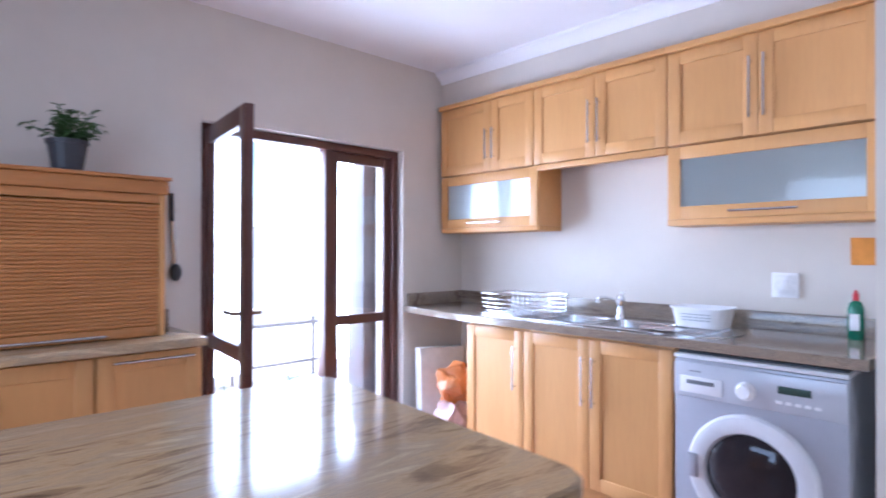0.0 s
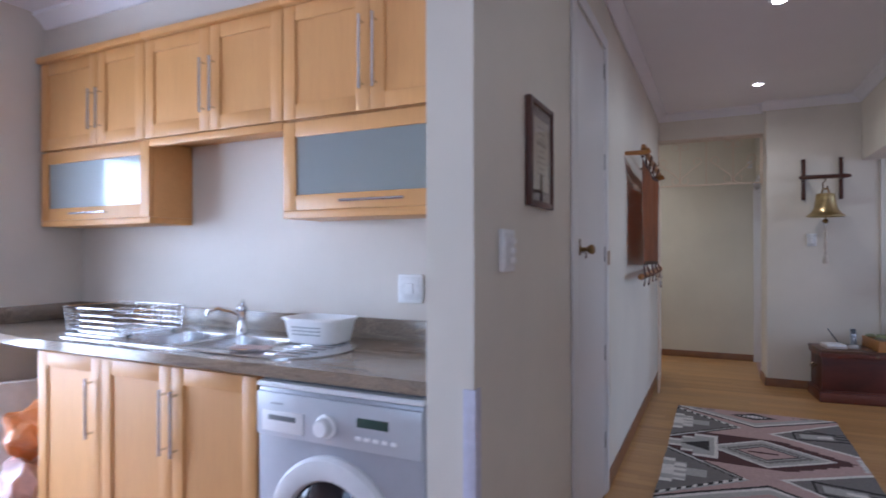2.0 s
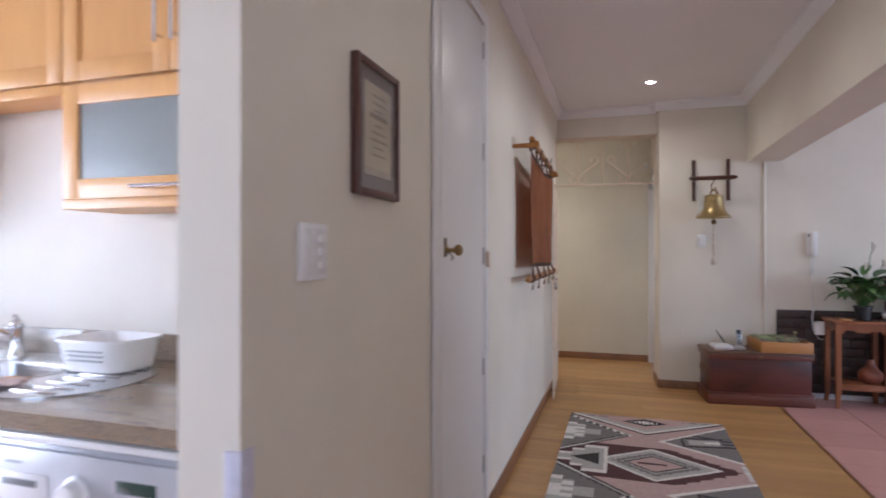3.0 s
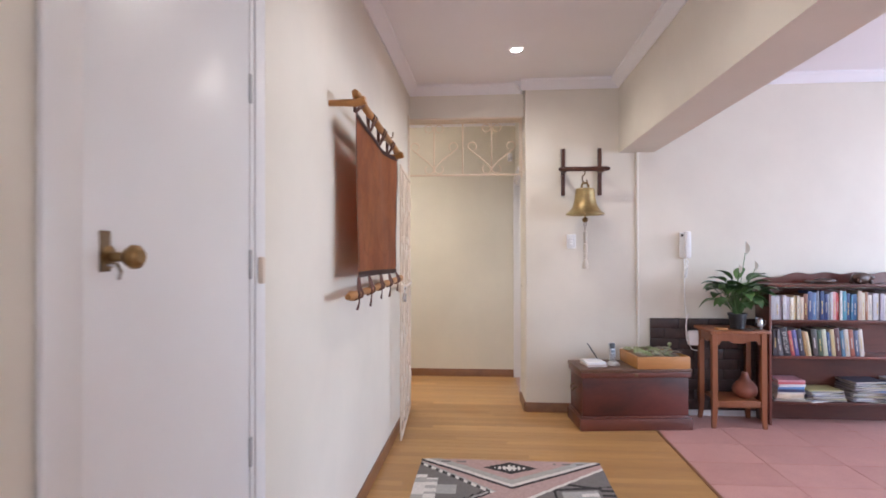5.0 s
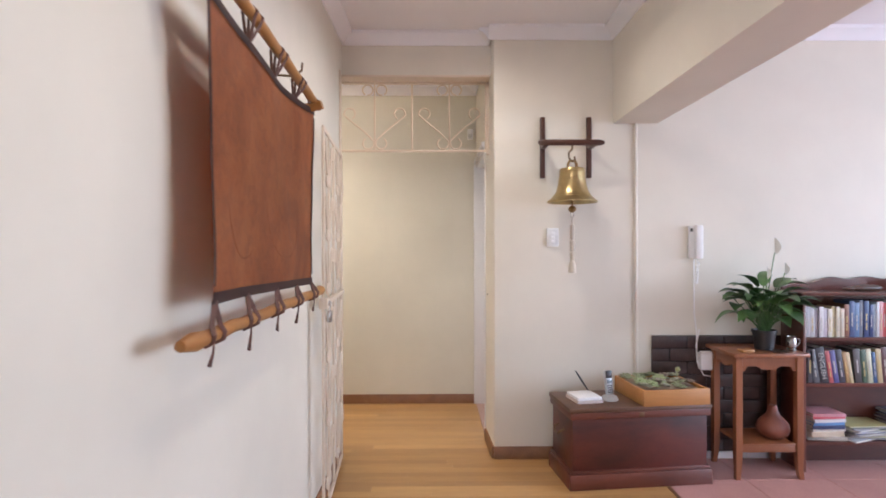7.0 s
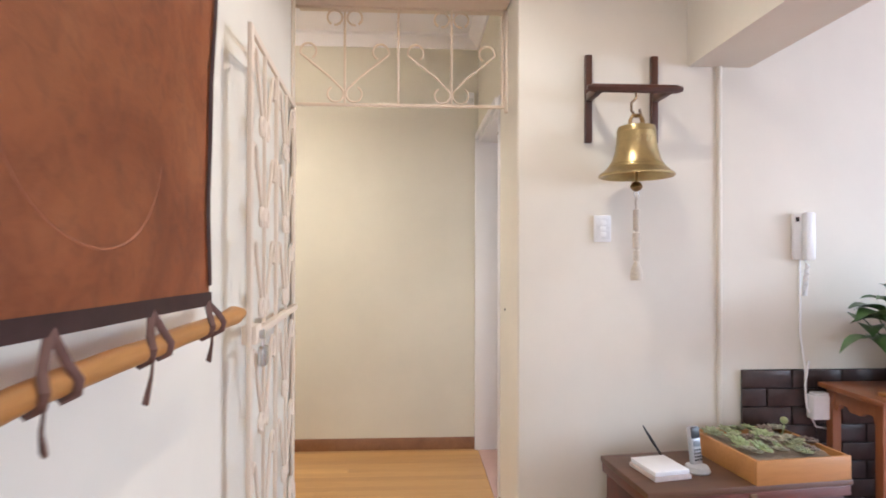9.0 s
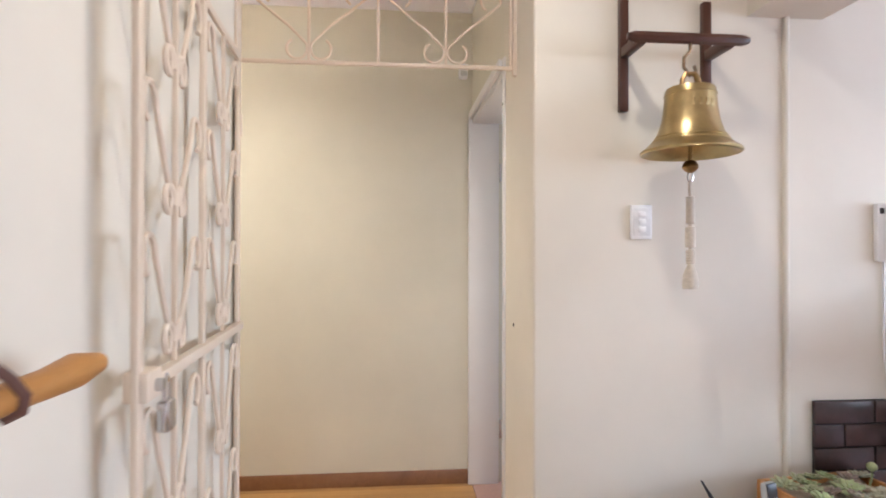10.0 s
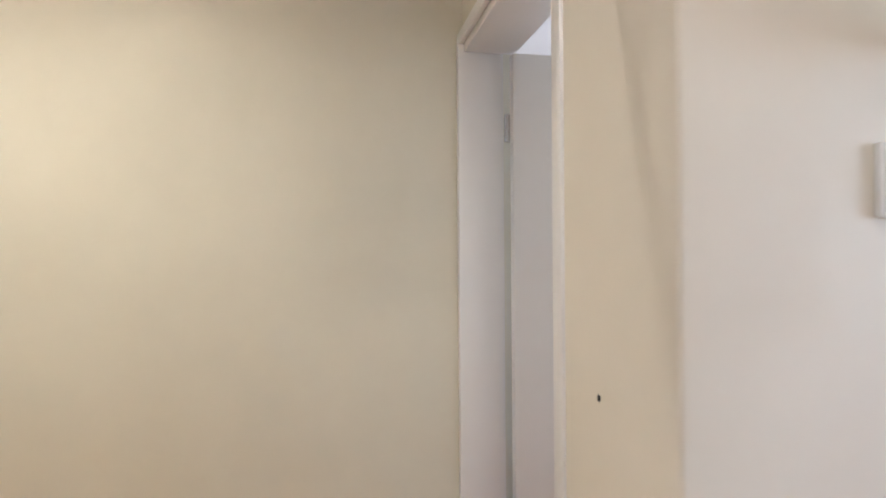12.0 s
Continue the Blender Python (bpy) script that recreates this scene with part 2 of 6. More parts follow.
def tube(points, r, n=8, closed=False, radii=None, flat=1.0):
    """A rod bent along points."""
    bm = bmesh.new()
    pts = [Vector(p) for p in points]
    rings = []
    k = len(pts)
    side = None
    for i, p in enumerate(pts):
        a = pts[(i - 1) % k] if (closed or i > 0) else p
        b = pts[(i + 1) % k] if (closed or i < k - 1) else p
        d = (b - a).normalized()
        if side is None:
            side = d.orthogonal().normalized()
        side = (side - d * side.dot(d)).normalized()
        up = d.cross(side)
        rr = radii[i] if radii else r
        rings.append([bm.verts.new(p + rr * (math.cos(2 * math.pi * j / n) * side + flat * math.sin(2 * math.pi * j / n) * up)) for j in range(n)])
    last = k if closed else k - 1
    for i in range(last):
        a, b = rings[i], rings[(i + 1) % k]
        for j in range(n):
            bm.faces.new((a[j], a[(j + 1) % n], b[(j + 1) % n], b[j]))
    if not closed:
        bm.faces.new(rings[0][::-1])
        bm.faces.new(rings[-1])
    bmesh.ops.recalc_face_normals(bm, faces=bm.faces)
    return bm


def sweep(profile, p0, p1, up=(0, 0, 1)):
    """A moulding: profile points (out, up) run from p0 to p1; out lies to the right of the run."""
    bm = bmesh.new()
    p0, p1, up = Vector(p0), Vector(p1), Vector(up)
    out = (p1 - p0).normalized().cross(up)
    a = [bm.verts.new(p0 + out * o + up * u) for o, u in profile]
    b = [bm.verts.new(p1 + out * o + up * u) for o, u in profile]
    n = len(profile)
    for i in range(n):
        bm.faces.new((a[i], a[(i + 1) % n], b[(i + 1) % n], b[i]))
    bm.faces.new(a[::-1])
    bm.faces.new(b)
    bmesh.ops.recalc_face_normals(bm, faces=bm.faces)
    return bm


def mesh_of(name, bm, material, smooth=35):
    bmesh.ops.recalc_face_normals(bm, faces=bm.faces)
    me = bpy.data.meshes.new(name)
    bm.to_mesh(me)
    bm.free()
    for mm in material if isinstance(material, (list, tuple)) else [material]:
        me.materials.append(mm)
    if smooth:
        me.shade_smooth()
        me.set_sharp_from_angle(angle=radians(smooth))
    return me


def part(name, bm, material, parent, label="", m=None):
    """One mesh object under a thing or a part."""
    ob = new(name, mesh_of(name, bm, material))
    ob.parent = parent
    if m is not None:
        ob.matrix_basis = m
    return tagged(ob, label)


def single(name, bm, material, label="", category="", group="", kind="", m=None):
    """A thing of one mesh."""
    ob = new(name, mesh_of(name, bm, material))
    if m is not None:
        ob.matrix_basis = m
    return tagged(ob, label, category, group, kind)


def thing(name, m, label, category, group="", kind=""):
    """An empty at a thing's base, for its parts."""
    ob = new(name)
    ob.empty_display_size = 0.05
    ob.matrix_basis = m
    return tagged(ob, label, category, group, kind)


def structure(name, bm, material, label):
    return single(name, bm, material, label, "", "", "structure")


# ---- the shell ----
CZ = 2.66          # ceiling
KZ = 2.553         # kitchen ceiling
HY = 2.32          # hall's north wall
PX = 9.16          # wall with the bell
EX, NY = 5.068, 5.085  # kitchen's east and north walls
structure("floor_hall", boxes([(4.29, 10.6, 0.47, 2.49, -0.15, -0.014), (9.16, 10.6, 2.49, 3.7, -0.15, -0.014)]), GROUT, "subfloor under the oak laminate")
structure("floor_kitchen", boxes([(0.4, 4.29, 0.45, 5.45, -0.15, -0.006), (4.29, 5.2, 2.45, 5.45, -0.15, -0.006)]), GROUT, "grey grout bed of the kitchen tiles")
structure("floor_living", boxes([(4.0, 9.4, -4.0, 0.455, -0.15, -0.006)]), paint("rosy_grout", (0.40, 0.22, 0.175), rough=0.8, fine=300), "dark grout bed of the living room tiles")
structure("floor_bedroom", boxes([(9.36, 12.5, -1.6, 1.39, -0.15, 0.0)]), TILE_KITCHEN, "plain floor of the room beyond the passage")

structure("wall_hall_north", boxes([
    (4.29, 5.39, HY, 2.45, 0, CZ), (6.04, 9.17, HY, 2.49, 0, CZ), (9.17, 9.262, HY, 2.49, 2.40, CZ), (5.39, 6.04, HY, 2.45, 2.31, CZ)]), WALL_WHITE, "beige painted hall wall with a tall cupboard door")
structure("wall_cupboard_back", boxes([(5.29, 6.16, 2.9, 2.96, 0, CZ), (6.10, 6.16, 2.49, 2.9, 0, CZ), (5.23, 5.29, 2.45, 2.96, 0, CZ)]), WALL, "plain inside of the wall cupboard")
structure("wall_kitchen_east", boxes([(EX, EX + 0.13, 2.45, 5.4, 0, CZ)]), WALL, "grey-beige kitchen wall behind the sink")
structure("bulkhead", boxes([(4.87, EX, 2.45, NY, 2.302, KZ)]), WALL, "plastered bulkhead above the wall cabinets")
structure("wall_kitchen_north", boxes([
    (0.4, 3.148, NY, 5.40, 0, CZ), (4.502, EX, NY, 5.40, 0, CZ), (3.148, 4.502, NY, 5.40, 1.957, CZ)]), WALL, "grey-beige kitchen wall around the garden door")
structure("wall_kitchen_west", boxes([
    (0.27, 0.4, 0.45, 1.8, 0, CZ), (0.27, 0.4, 4.0, 5.4, 0, CZ), (0.27, 0.4, 1.8, 4.0, 0, 1.0), (0.27, 0.4, 1.8, 4.0, 2.1, CZ)]), WALL, "plain kitchen wall with a window")
structure("wall_south", boxes([(0.4, 6.1, 0.31, 0.60, 0, CZ)]), WALL, "beige wall between kitchen and living room")
structure("beam", boxes([(6.1, PX, 0.355, 0.63, 2.07, CZ)]), WALL_WHITE, "plastered beam over the living room opening")
corner = bmesh.new()
box(corner, PX, PX + 0.2, -4.0, 1.20, 0, CZ)
box(corner, PX, 9.55, 1.20, 1.39, 0, CZ)
for v in corner.verts:
    if v.co.y > 1.38 and v.co.x < 9.3:
        v.co.y = 1.371
arris = [e for e in corner.edges if all(abs(v.co.x - PX) < 1e-4 and abs(v.co.y - 1.371) < 1e-4 for v in e.verts)]
bmesh.ops.bevel(corner, geom=arris, offset=0.010, segments=4, affect="EDGES", profile=0.5)
structure("wall_bell", corner, WALL_WHITE, "cream wall that carries the brass bell")
structure("lintel", boxes([(9.26, 9.43, 1.3745, 2.49, 2.40, CZ)]), WALL_WHITE, "wall above the passage opening")
structure("wall_passage_left", boxes([(9.17, 9.43, 2.49, 3.6, 0, CZ), (9.17, 10.6, 3.6, 3.7, 0, CZ)]), WALL, "plain passage wall")
structure("wall_passage_end", boxes([(10.44, 10.58, 1.20, 3.7, 0, CZ)]), WALL_PASSAGE, "beige wall at the end of the passage")
structure("wall_passage_right", boxes([(9.55, 10.44, 1.20, 1.39, 2.0, CZ)]), WALL_PASSAGE, "wall over the bedroom doorway")
structure("wall_bedroom", boxes([(10.58, 12.5, 1.2, 1.39, 0, CZ), (12.4, 12.5, -1.6, 1.2, 0, CZ), (9.36, 10.4, -1.7, -1.6, 0, CZ), (11.9, 12.5, -1.7, -1.6, 0, CZ), (10.4, 11.9, -1.7, -1.6, 0, 0.9), (10.4, 11.9, -1.7, -1.6, 2.1, CZ)]), WALL_WHITE, "pale walls of the room beyond the passage")
structure("wall_living_south", boxes([(4.0, 5.2, -4.1, -4.0, 0, CZ), (8.6, 9.4, -4.1, -4.0, 0, CZ), (5.2, 8.6, -4.1, -4.0, 0, 0.75), (5.2, 8.6, -4.1, -4.0, 2.25, CZ), (3.9, 4.0, -4.1, 0.31, 0, CZ)]), WALL_WHITE, "plain living room walls with a wide window")
structure("ceiling", boxes([(0.27, 9.17, 0.31, 5.40, CZ, CZ + 0.12)]), CEIL, "white kitchen and hall ceiling")
structure("ceiling_kitchen", boxes([(0.4, 4.29, 0.60, NY, KZ, CZ - 0.002), (4.29, EX, 2.49, NY, KZ, CZ - 0.002)]), CEIL, "white kitchen ceiling")
structure("ceiling_living", boxes([(3.9, 9.4, -4.1, 0.31, CZ, CZ + 0.12)]), CEIL, "white living room ceiling")
structure("ceiling_passage", boxes([(9.17, 12.5, 1.2, 3.7, CZ, CZ + 0.12), (9.36, 12.5, -1.7, 1.2, CZ, CZ + 0.12)]), CEIL, "white passage ceiling")

CORNICE = [(0, 0), (0, -0.075), (0.012, -0.075), (0.022, -0.058), (0.05, -0.028), (0.07, -0.018), (0.07, 0)]


def cornice(p0, p1, z=CZ):
    structure("cornice", sweep(CORNICE, (*p0, z), (*p1, z)), CEIL, "white moulded plaster cornice")


cornice((4.29, HY), (9.26, HY))
cornice((9.26, HY), (9.26, 1.39))
cornice((9.26, 1.39), (PX - 0.012, 1.39))
cornice((PX, 1.402), (PX, 0.63))
cornice((PX, 0.63), (6.1, 0.63))
cornice((6.1, 0.60), (4.3, 0.60))
cornice((PX, 0.355), (PX, -4.0))
cornice((4.87, NY), (4.87, 2.49), KZ)
cornice((10.44, 3.6), (10.44, 1.39))
cornice((10.44, 1.39), (9.43, 1.39))

SKIRTING = [(0, 0), (0, 0.075), (0.008, 0.075), (0.014, 0.062), (0.014, 0)]


def skirting(p0, p1):
    structure("baseboard", sweep(SKIRTING, (*p0, 0), (*p1, 0)), SKIRT, "brown stained wooden skirting")


skirting((6.13, HY), (9.15, HY))
skirting((4.31, HY), (5.30, HY))
skirting((PX, 1.371), (PX, 0.47))
skirting((10.44, 3.6), (10.44, 1.40))
skirting((9.52, 1.388), (PX, 1.371))


# ---- things: helpers ----
def partw(name, bm, material, parent, label=""):
    """A part whose mesh is written in the room's coordinates."""
    m = Matrix.Identity(4)
    o = parent
    while o is not None:
        m = o.matrix_basis @ m
        o = o.parent
    return part(name, bm, material, parent, label, m.inverted())


def at(x, y, z, rz=0.0):
    return pose(x, y, z, 0, 0, rz)


def rod(p0, p1, r, n=10):
    return tube([p0, p1], r, n)


def curl(cx, cz, r, a0, a1, plane="yz", const=0.0, n=14):
    """Points on a spiral in an upright plane."""
    pts = []
    for i in range(n + 1):
        f = i / n
        a = radians(a0 + (a1 - a0) * f)
        rr = r * (1 - 0.35 * f)
        u, w = cx + rr * math.cos(a), cz + rr * math.sin(a)
        pts.append((const, u, w) if plane == "yz" else (u, const, w))
    return pts


def crumple(bm, amount, scale, seed=0):
    for v in bm.verts:
        n = noise.noise_vector((v.co + Vector((seed * 7.1, seed * 3.3, 0))) * scale)
        v.co += n * amount
    return bm


def blob(rx, ry, rz, sub=3, at_=(0, 0, 0)):
    bm = bmesh.new()
    bmesh.ops.create_icosphere(bm, subdivisions=sub, radius=1)
    for v in bm.verts:
        v.co = Vector((v.co.x * rx + at_[0], v.co.y * ry + at_[1], v.co.z * rz + at_[2]))
    return bm


def leaf_mesh(length, width, droop, fold=0.25, n=6):
    """A pointed leaf along +x that bends down."""
    bm = bmesh.new()
    rows = []
    for i in range(n + 1):
        f = i / n
        w = width * math.sin(math.pi * (0.06 + 0.94 * f) ** 0.8) if f < 1 else 0.0
        x, z = length * f * (1 - 0.25 * droop * f), length * (0.25 * f - droop * f * f)
        rows.append([bm.verts.new((x, -w / 2, z + fold * w)), bm.verts.new((x, 0, z)), bm.verts.new((x, w / 2, z + fold * w))])
    for a, b in zip(rows, rows[1:]):
        for k in (0, 1):
            bm.faces.new((a[k], a[k + 1], b[k + 1], b[k]))
    bmesh.ops.remove_doubles(bm, verts=bm.verts, dist=1e-4)
    return bm


# ---- kitchen cabinets (fronts face -x) ----
def bar_handle(parent, p0, p1, out):
    h = tube([p0, p1], 0.006, 10)
    d = Vector(p1) - Vector(p0)
    for f in (0.08, 0.92):
        q = Vector(p0) + d * f
        add(h, rod(q, q + Vector(out), 0.0045, 8))
    partw("handle", h, STEEL, parent, "brushed steel bar handle")


def shaker_x(parent, x, y0, y1, z0, z1, handle=None, pane=None, name="door"):
    """A framed door in the plane x, facing -x. handle: 'low', 'high' or None with its y."""
    w, t = 0.062, 0.02
    stiles = [(x, x + t, y0, y0 + w, z0, z1), (x, x + t, y1 - w, y1, z0, z1)]
    rails = [(x + 0.0005, x + t, y0 + w, y1 - w, z0, z0 + w), (x + 0.0005, x + t, y0 + w, y1 - w, z1 - w, z1)]
    if pane:
        d = partw(name, boxes(stiles + rails, 0.002), BEECH, parent)
        p = partw("glass_pane", boxes([(x + 0.008, x + 0.013, y0 + w - 0.004, y1 - w + 0.004, z0 + w - 0.004, z1 - w + 0.004)]), FROST, d, "frosted glass pane with reflected window light in its bluish tint")
    else:
        d = partw(name, boxes([(x + 0.008, x + 0.016, y0 + w - 0.003, y1 - w + 0.003, z0 + w - 0.003, z1 - w + 0.003)]), BEECH, parent)
        for kind, pieces in (("stile", stiles), ("rail", rails)):
            for b_ in pieces:
                partw(kind, boxes([b_], 0.002), BEECH, d)
    if handle:
        (ha, hb), out = handle, (0.028, 0, 0)
        bar_handle(d, (x - 0.028, *ha), (x - 0.028, *hb), out)
    return d


def wall_cabinet(y0, y1, split, hz, rail):
    c = thing("wall_cabinet", at(EX, (y0 + y1) / 2, 1.80), "beech wall cabinet with two framed doors and steel handles", "cabinet", "wall cabinets over the sink")
    z0, z1, x0 = 1.80, 2.265, 4.84
    partw("body", boxes([(x0, EX - 0.003, y0 + 0.002, y1 - 0.002, z0, 2.297)], 0.002), BEECH, c)
    partw("crown", boxes([(4.795, x0 - 0.001, y0, y1, 2.268, 2.30)], 0.004), BEECH_X, c, "beech cornice strip")
    if rail:
        partw("rail", boxes([(4.822, x0 + 0.02, y0 + 0.003, y1 - 0.003, 1.765, 1.7985)], 0.003), BEECH_X, c)
    shaker_x(c, 4.82, y0 + 0.003, split - 0.0015, z0 + 0.003, z1, ((split - 0.03, 1.88), (split - 0.03, hz)))
    shaker_x(c, 4.82, split + 0.0015, y1 - 0.003, z0 + 0.003, z1, ((split + 0.03, 1.88), (split + 0.03, hz)))


wall_cabinet(4.225, 5.05, 4.575, 2.08, False)
wall_cabinet(3.385, 4.225, 3.80, 2.12, True)
wall_cabinet(2.50, 3.385, 2.965, 2.16, False)


def flap_cabinet(y0, y1, label, cups):
    c = thing("glass_wall_cabinet", at(EX, (y0 + y1) / 2, 1.41), label, "cabinet", "glass-fronted wall cabinets")
    z0, z1, x0, t = 1.434, 1.796, 4.842, 0.016
    for nm, r in (("side_panel", (x0, EX - 0.003, y0, y0 + t, z0, z1)), ("side_panel", (x0, EX - 0.003, y1 - t, y1, z0, z1)),
                  ("base_panel", (x0, EX - 0.003, y0 + t, y1 - t, z0, z0 + t)), ("top_panel", (x0, EX - 0.003, y0 + t, y1 - t, z1 - t, z1)),
                  ("back_panel", (EX - 0.012, EX - 0.004, y0 + t, y1 - t, z0 + t, z1 - t))):
        partw(nm, boxes([r], 0.001), BEECH_X, c)
    partw("pelmet", boxes([(4.823, EX - 0.004, y0, y1, 1.402, 1.4335)], 0.003), BEECH_X, c)
    ym = (y0 + y1) / 2
    shaker_x(c, 4.82, y0 + 0.003, y1 - 0.003, z0, z1 - 0.004, ((ym - 0.14, z0 + 0.03), (ym + 0.14, z0 + 0.03)), pane=True, name="flap_door")
    for y, r, h in cups:
        single("cup", lathe([(r * 0.6, 0), (r, 0.01), (r * 1.05, h), (r * 0.95, h), (r * 0.9, 0.012), (0, 0.012)], 18), WHITE, "white crockery cup behind the frosted glass", "cup", "crockery in the cabinet", m=at(4.98, y, z0 + t))


flap_cabinet(4.19, 5.045, "beech wall cabinet with a narrow frosted glass flap", ((4.45, 0.04, 0.07),))
flap_cabinet(2.50, 3.385, "beech wall cabinet with a wide frosted glass flap", ((2.72, 0.05, 0.12), (2.86, 0.045, 0.1), (2.95, 0.06, 0.07), (2.6, 0.05, 0.09)))


def base_cabinet(y0, y1, splits, handles):
    c = thing("base_cabinet", at(4.8, (y0 + y1) / 2, 0), "pale beech base cabinet with framed doors under granite", "cabinet", "base cabinets under the sink")
    partw("body", boxes([(4.507, EX - 0.005, y0, y1, 0.10, 0.858)], 0.001), BEECH, c)
    partw("plinth", boxes([(4.545, 4.56, y0, y1, 0.0, 0.10)]), BEECH_X, c)
    edges = [y0] + splits + [y1]
    for a, b, hy in zip(edges, edges[1:], handles):
        shaker_x(c, 4.485, a + 0.002, b - 0.002, 0.105, 0.838, ((hy, 0.51), (hy, 0.755)))


base_cabinet(4.035, 4.465, [], [4.09])
base_cabinet(3.205, 4.035, [3.625], [3.595, 3.655])

top = thing("worktop", at(4.8, 3.8, 0.86), "polished brown granite worktop with an upstand along the wall", "worktop")
X0, X1, Z0, Z1 = 4.43, EX - 0.022, 0.86, 0.90


def slab_sheet(xs, ys, holes, z0, z1):
    """A slab of cells between the cuts, open where the bowls sit."""
    bm = bmesh.new()
    at_ = {}

    def vert(i, j, z):
        x = 4.505 if (i == 0 and j == len(ys) - 1) else xs[i]
        if (i, j, z) not in at_:
            at_[i, j, z] = bm.verts.new((x, ys[j], z))
        return at_[i, j, z]

    cells = {(i, j) for i in range(len(xs) - 1) for j in range(len(ys) - 1)} - set(holes)
    for i, j in cells:
        a, b, c, d = (i, j), (i + 1, j), (i + 1, j + 1), (i, j + 1)
        bm.faces.new([vert(*k, z1) for k in (a, b, c, d)])
        bm.faces.new([vert(*k, z0) for k in (d, c, b, a)])
        for (p, q), nb in (((a, b), (i, j - 1)), ((b, c), (i + 1, j)), ((c, d), (i, j + 1)), ((d, a), (i - 1, j))):
            if nb not in cells:
                bm.faces.new((vert(*p, z0), vert(*q, z0), vert(*q, z1), vert(*p, z1)))
    return bm


partw("slab", slab_sheet((X0, 4.565, 4.855, X1), (2.492, 3.335, 3.655, 3.705, 3.975, 4.47, NY - 0.002), ((1, 1), (1, 3)), Z0, Z1), GRANITE_SHADED, top)
partw("upstand", boxes([(EX - 0.021, EX - 0.001, 2.492, NY - 0.002, 0.862, 0.985)], 0.002), GRANITE_SHADED, top)
partw("end_upstand", boxes([(4.53, EX - 0.022, NY - 0.021, NY - 0.001, 0.901, 0.985)], 0.002), GRANITE_SHADED, top)


def bowl(y0, y1):
    """An open box with rounded corners, sunk below the rim."""
    bm = bmesh.new()
    x0, x1, zt, zb, k = 4.57, 4.85, 0.906, 0.76, 0.03
    ring = []
    for cx, cy, a0 in ((x1 - k, y1 - k, 0), (x0 + k, y1 - k, 90), (x0 + k, y0 + k, 180), (x1 - k, y0 + k, 270)):
        for j in range(5):
            a = radians(a0 + 22.5 * j)
            ring.append((cx + k * math.cos(a), cy + k * math.sin(a)))
    cx, cy = (x0 + x1) / 2, (y0 + y1) / 2
    levels = [[bm.verts.new((cx + (x - cx) * s, cy + (y - cy) * s, z)) for x, y in ring] for s, z in ((1.05, zt), (1.0, zt), (0.99, zt - 0.01), (0.95, zb + 0.02), (0.88, zb))]
    n = len(ring)
    for a, b in zip(levels, levels[1:]):
        for i in range(n):
            bm.faces.new((a[i], a[(i + 1) % n], b[(i + 1) % n], b[i]))
    bm.faces.new(levels[-1])
    return bm


sink = thing("kitchen_sink", at(4.72, 3.7, 0.90), "stainless steel double sink with a ribbed draining board", "sink")
partw("bowl", bowl(3.34, 3.65), STEEL, sink)
partw("bowl", bowl(3.71, 3.97), STEEL, sink)
partw("rim", boxes([(4.50, 4.563, 3.26, 4.03, 0.9005, 0.905), (4.857, 4.93, 3.26, 4.03, 0.9005, 0.905), (4.563, 4.857, 3.657, 3.703, 0.9005, 0.905), (4.563, 4.857, 3.26, 3.333, 0.9005, 0.905), (4.563, 4.857, 3.977, 4.03, 0.9005, 0.905)], 0.001), STEEL, sink)


def drainer_outline(y0, y1, flip):
    bm = bmesh.new()
    pts = []
    xm, r = 4.715, 0.215
    for i in range(13):
        a = radians(-90 + 180 * i / 12)
        pts.append((xm + r * math.sin(a), (y0 - (r * 0.9) * math.cos(a)) if not flip else (y1 + r * 0.9 * math.cos(a))))
    edge = y1 if not flip else y0
    pts += [(xm + r, edge), (xm - r, edge)]
    lo = [bm.verts.new((x, y, 0.9005)) for x, y in pts]
    hi = [bm.verts.new((x, y, 0.905)) for x, y in pts]
    bm.faces.new(hi)
    for i in range(len(pts)):
        j = (i + 1) % len(pts)
        bm.faces.new((lo[i], lo[j], hi[j], hi[i]))
    board = partw("draining_board", bm, STEEL, sink)
    for k in range(7):
        x = xm - 0.15 + 0.05 * k
        partw("rib", boxes([(x - 0.006, x + 0.006, (y0 - 0.1 if not flip else y0 + 0.03), (y1 - 0.02 if not flip else y1 + 0.1), 0.9045, 0.909)], 0.002), STEEL, board)


drainer_outline(3.19, 3.258, False)
drainer_outline(4.032, 4.30, True)

tap = thing("mixer_tap", at(4.905, 3.69, 0.905), "chrome mixer tap with a swivel spout", "tap")
partw("body", lathe([(0.026, 0), (0.026, 0.01), (0.02, 0.02), (0.019, 0.085), (0.021, 0.09), (0.021, 0.12), (0.012, 0.13), (0, 0.132)], 20), CHROME, tap).matrix_basis = Matrix.Identity(4)
part("spout", tube([(0, 0, 0.07), (-0.05, 0.015, 0.105), (-0.11, 0.035, 0.12), (-0.15, 0.045, 0.112), (-0.155, 0.047, 0.092)], 0.010, 10), CHROME, tap)
part("lever", tube([(0, 0, 0.125), (-0.015, -0.02, 0.142), (-0.045, -0.05, 0.15)], 0.006, 8), CHROME, tap)

tub = thing("plastic_basin", at(4.85, 3.22, 0.909), "white plastic draining basin with slotted sides", "basin")


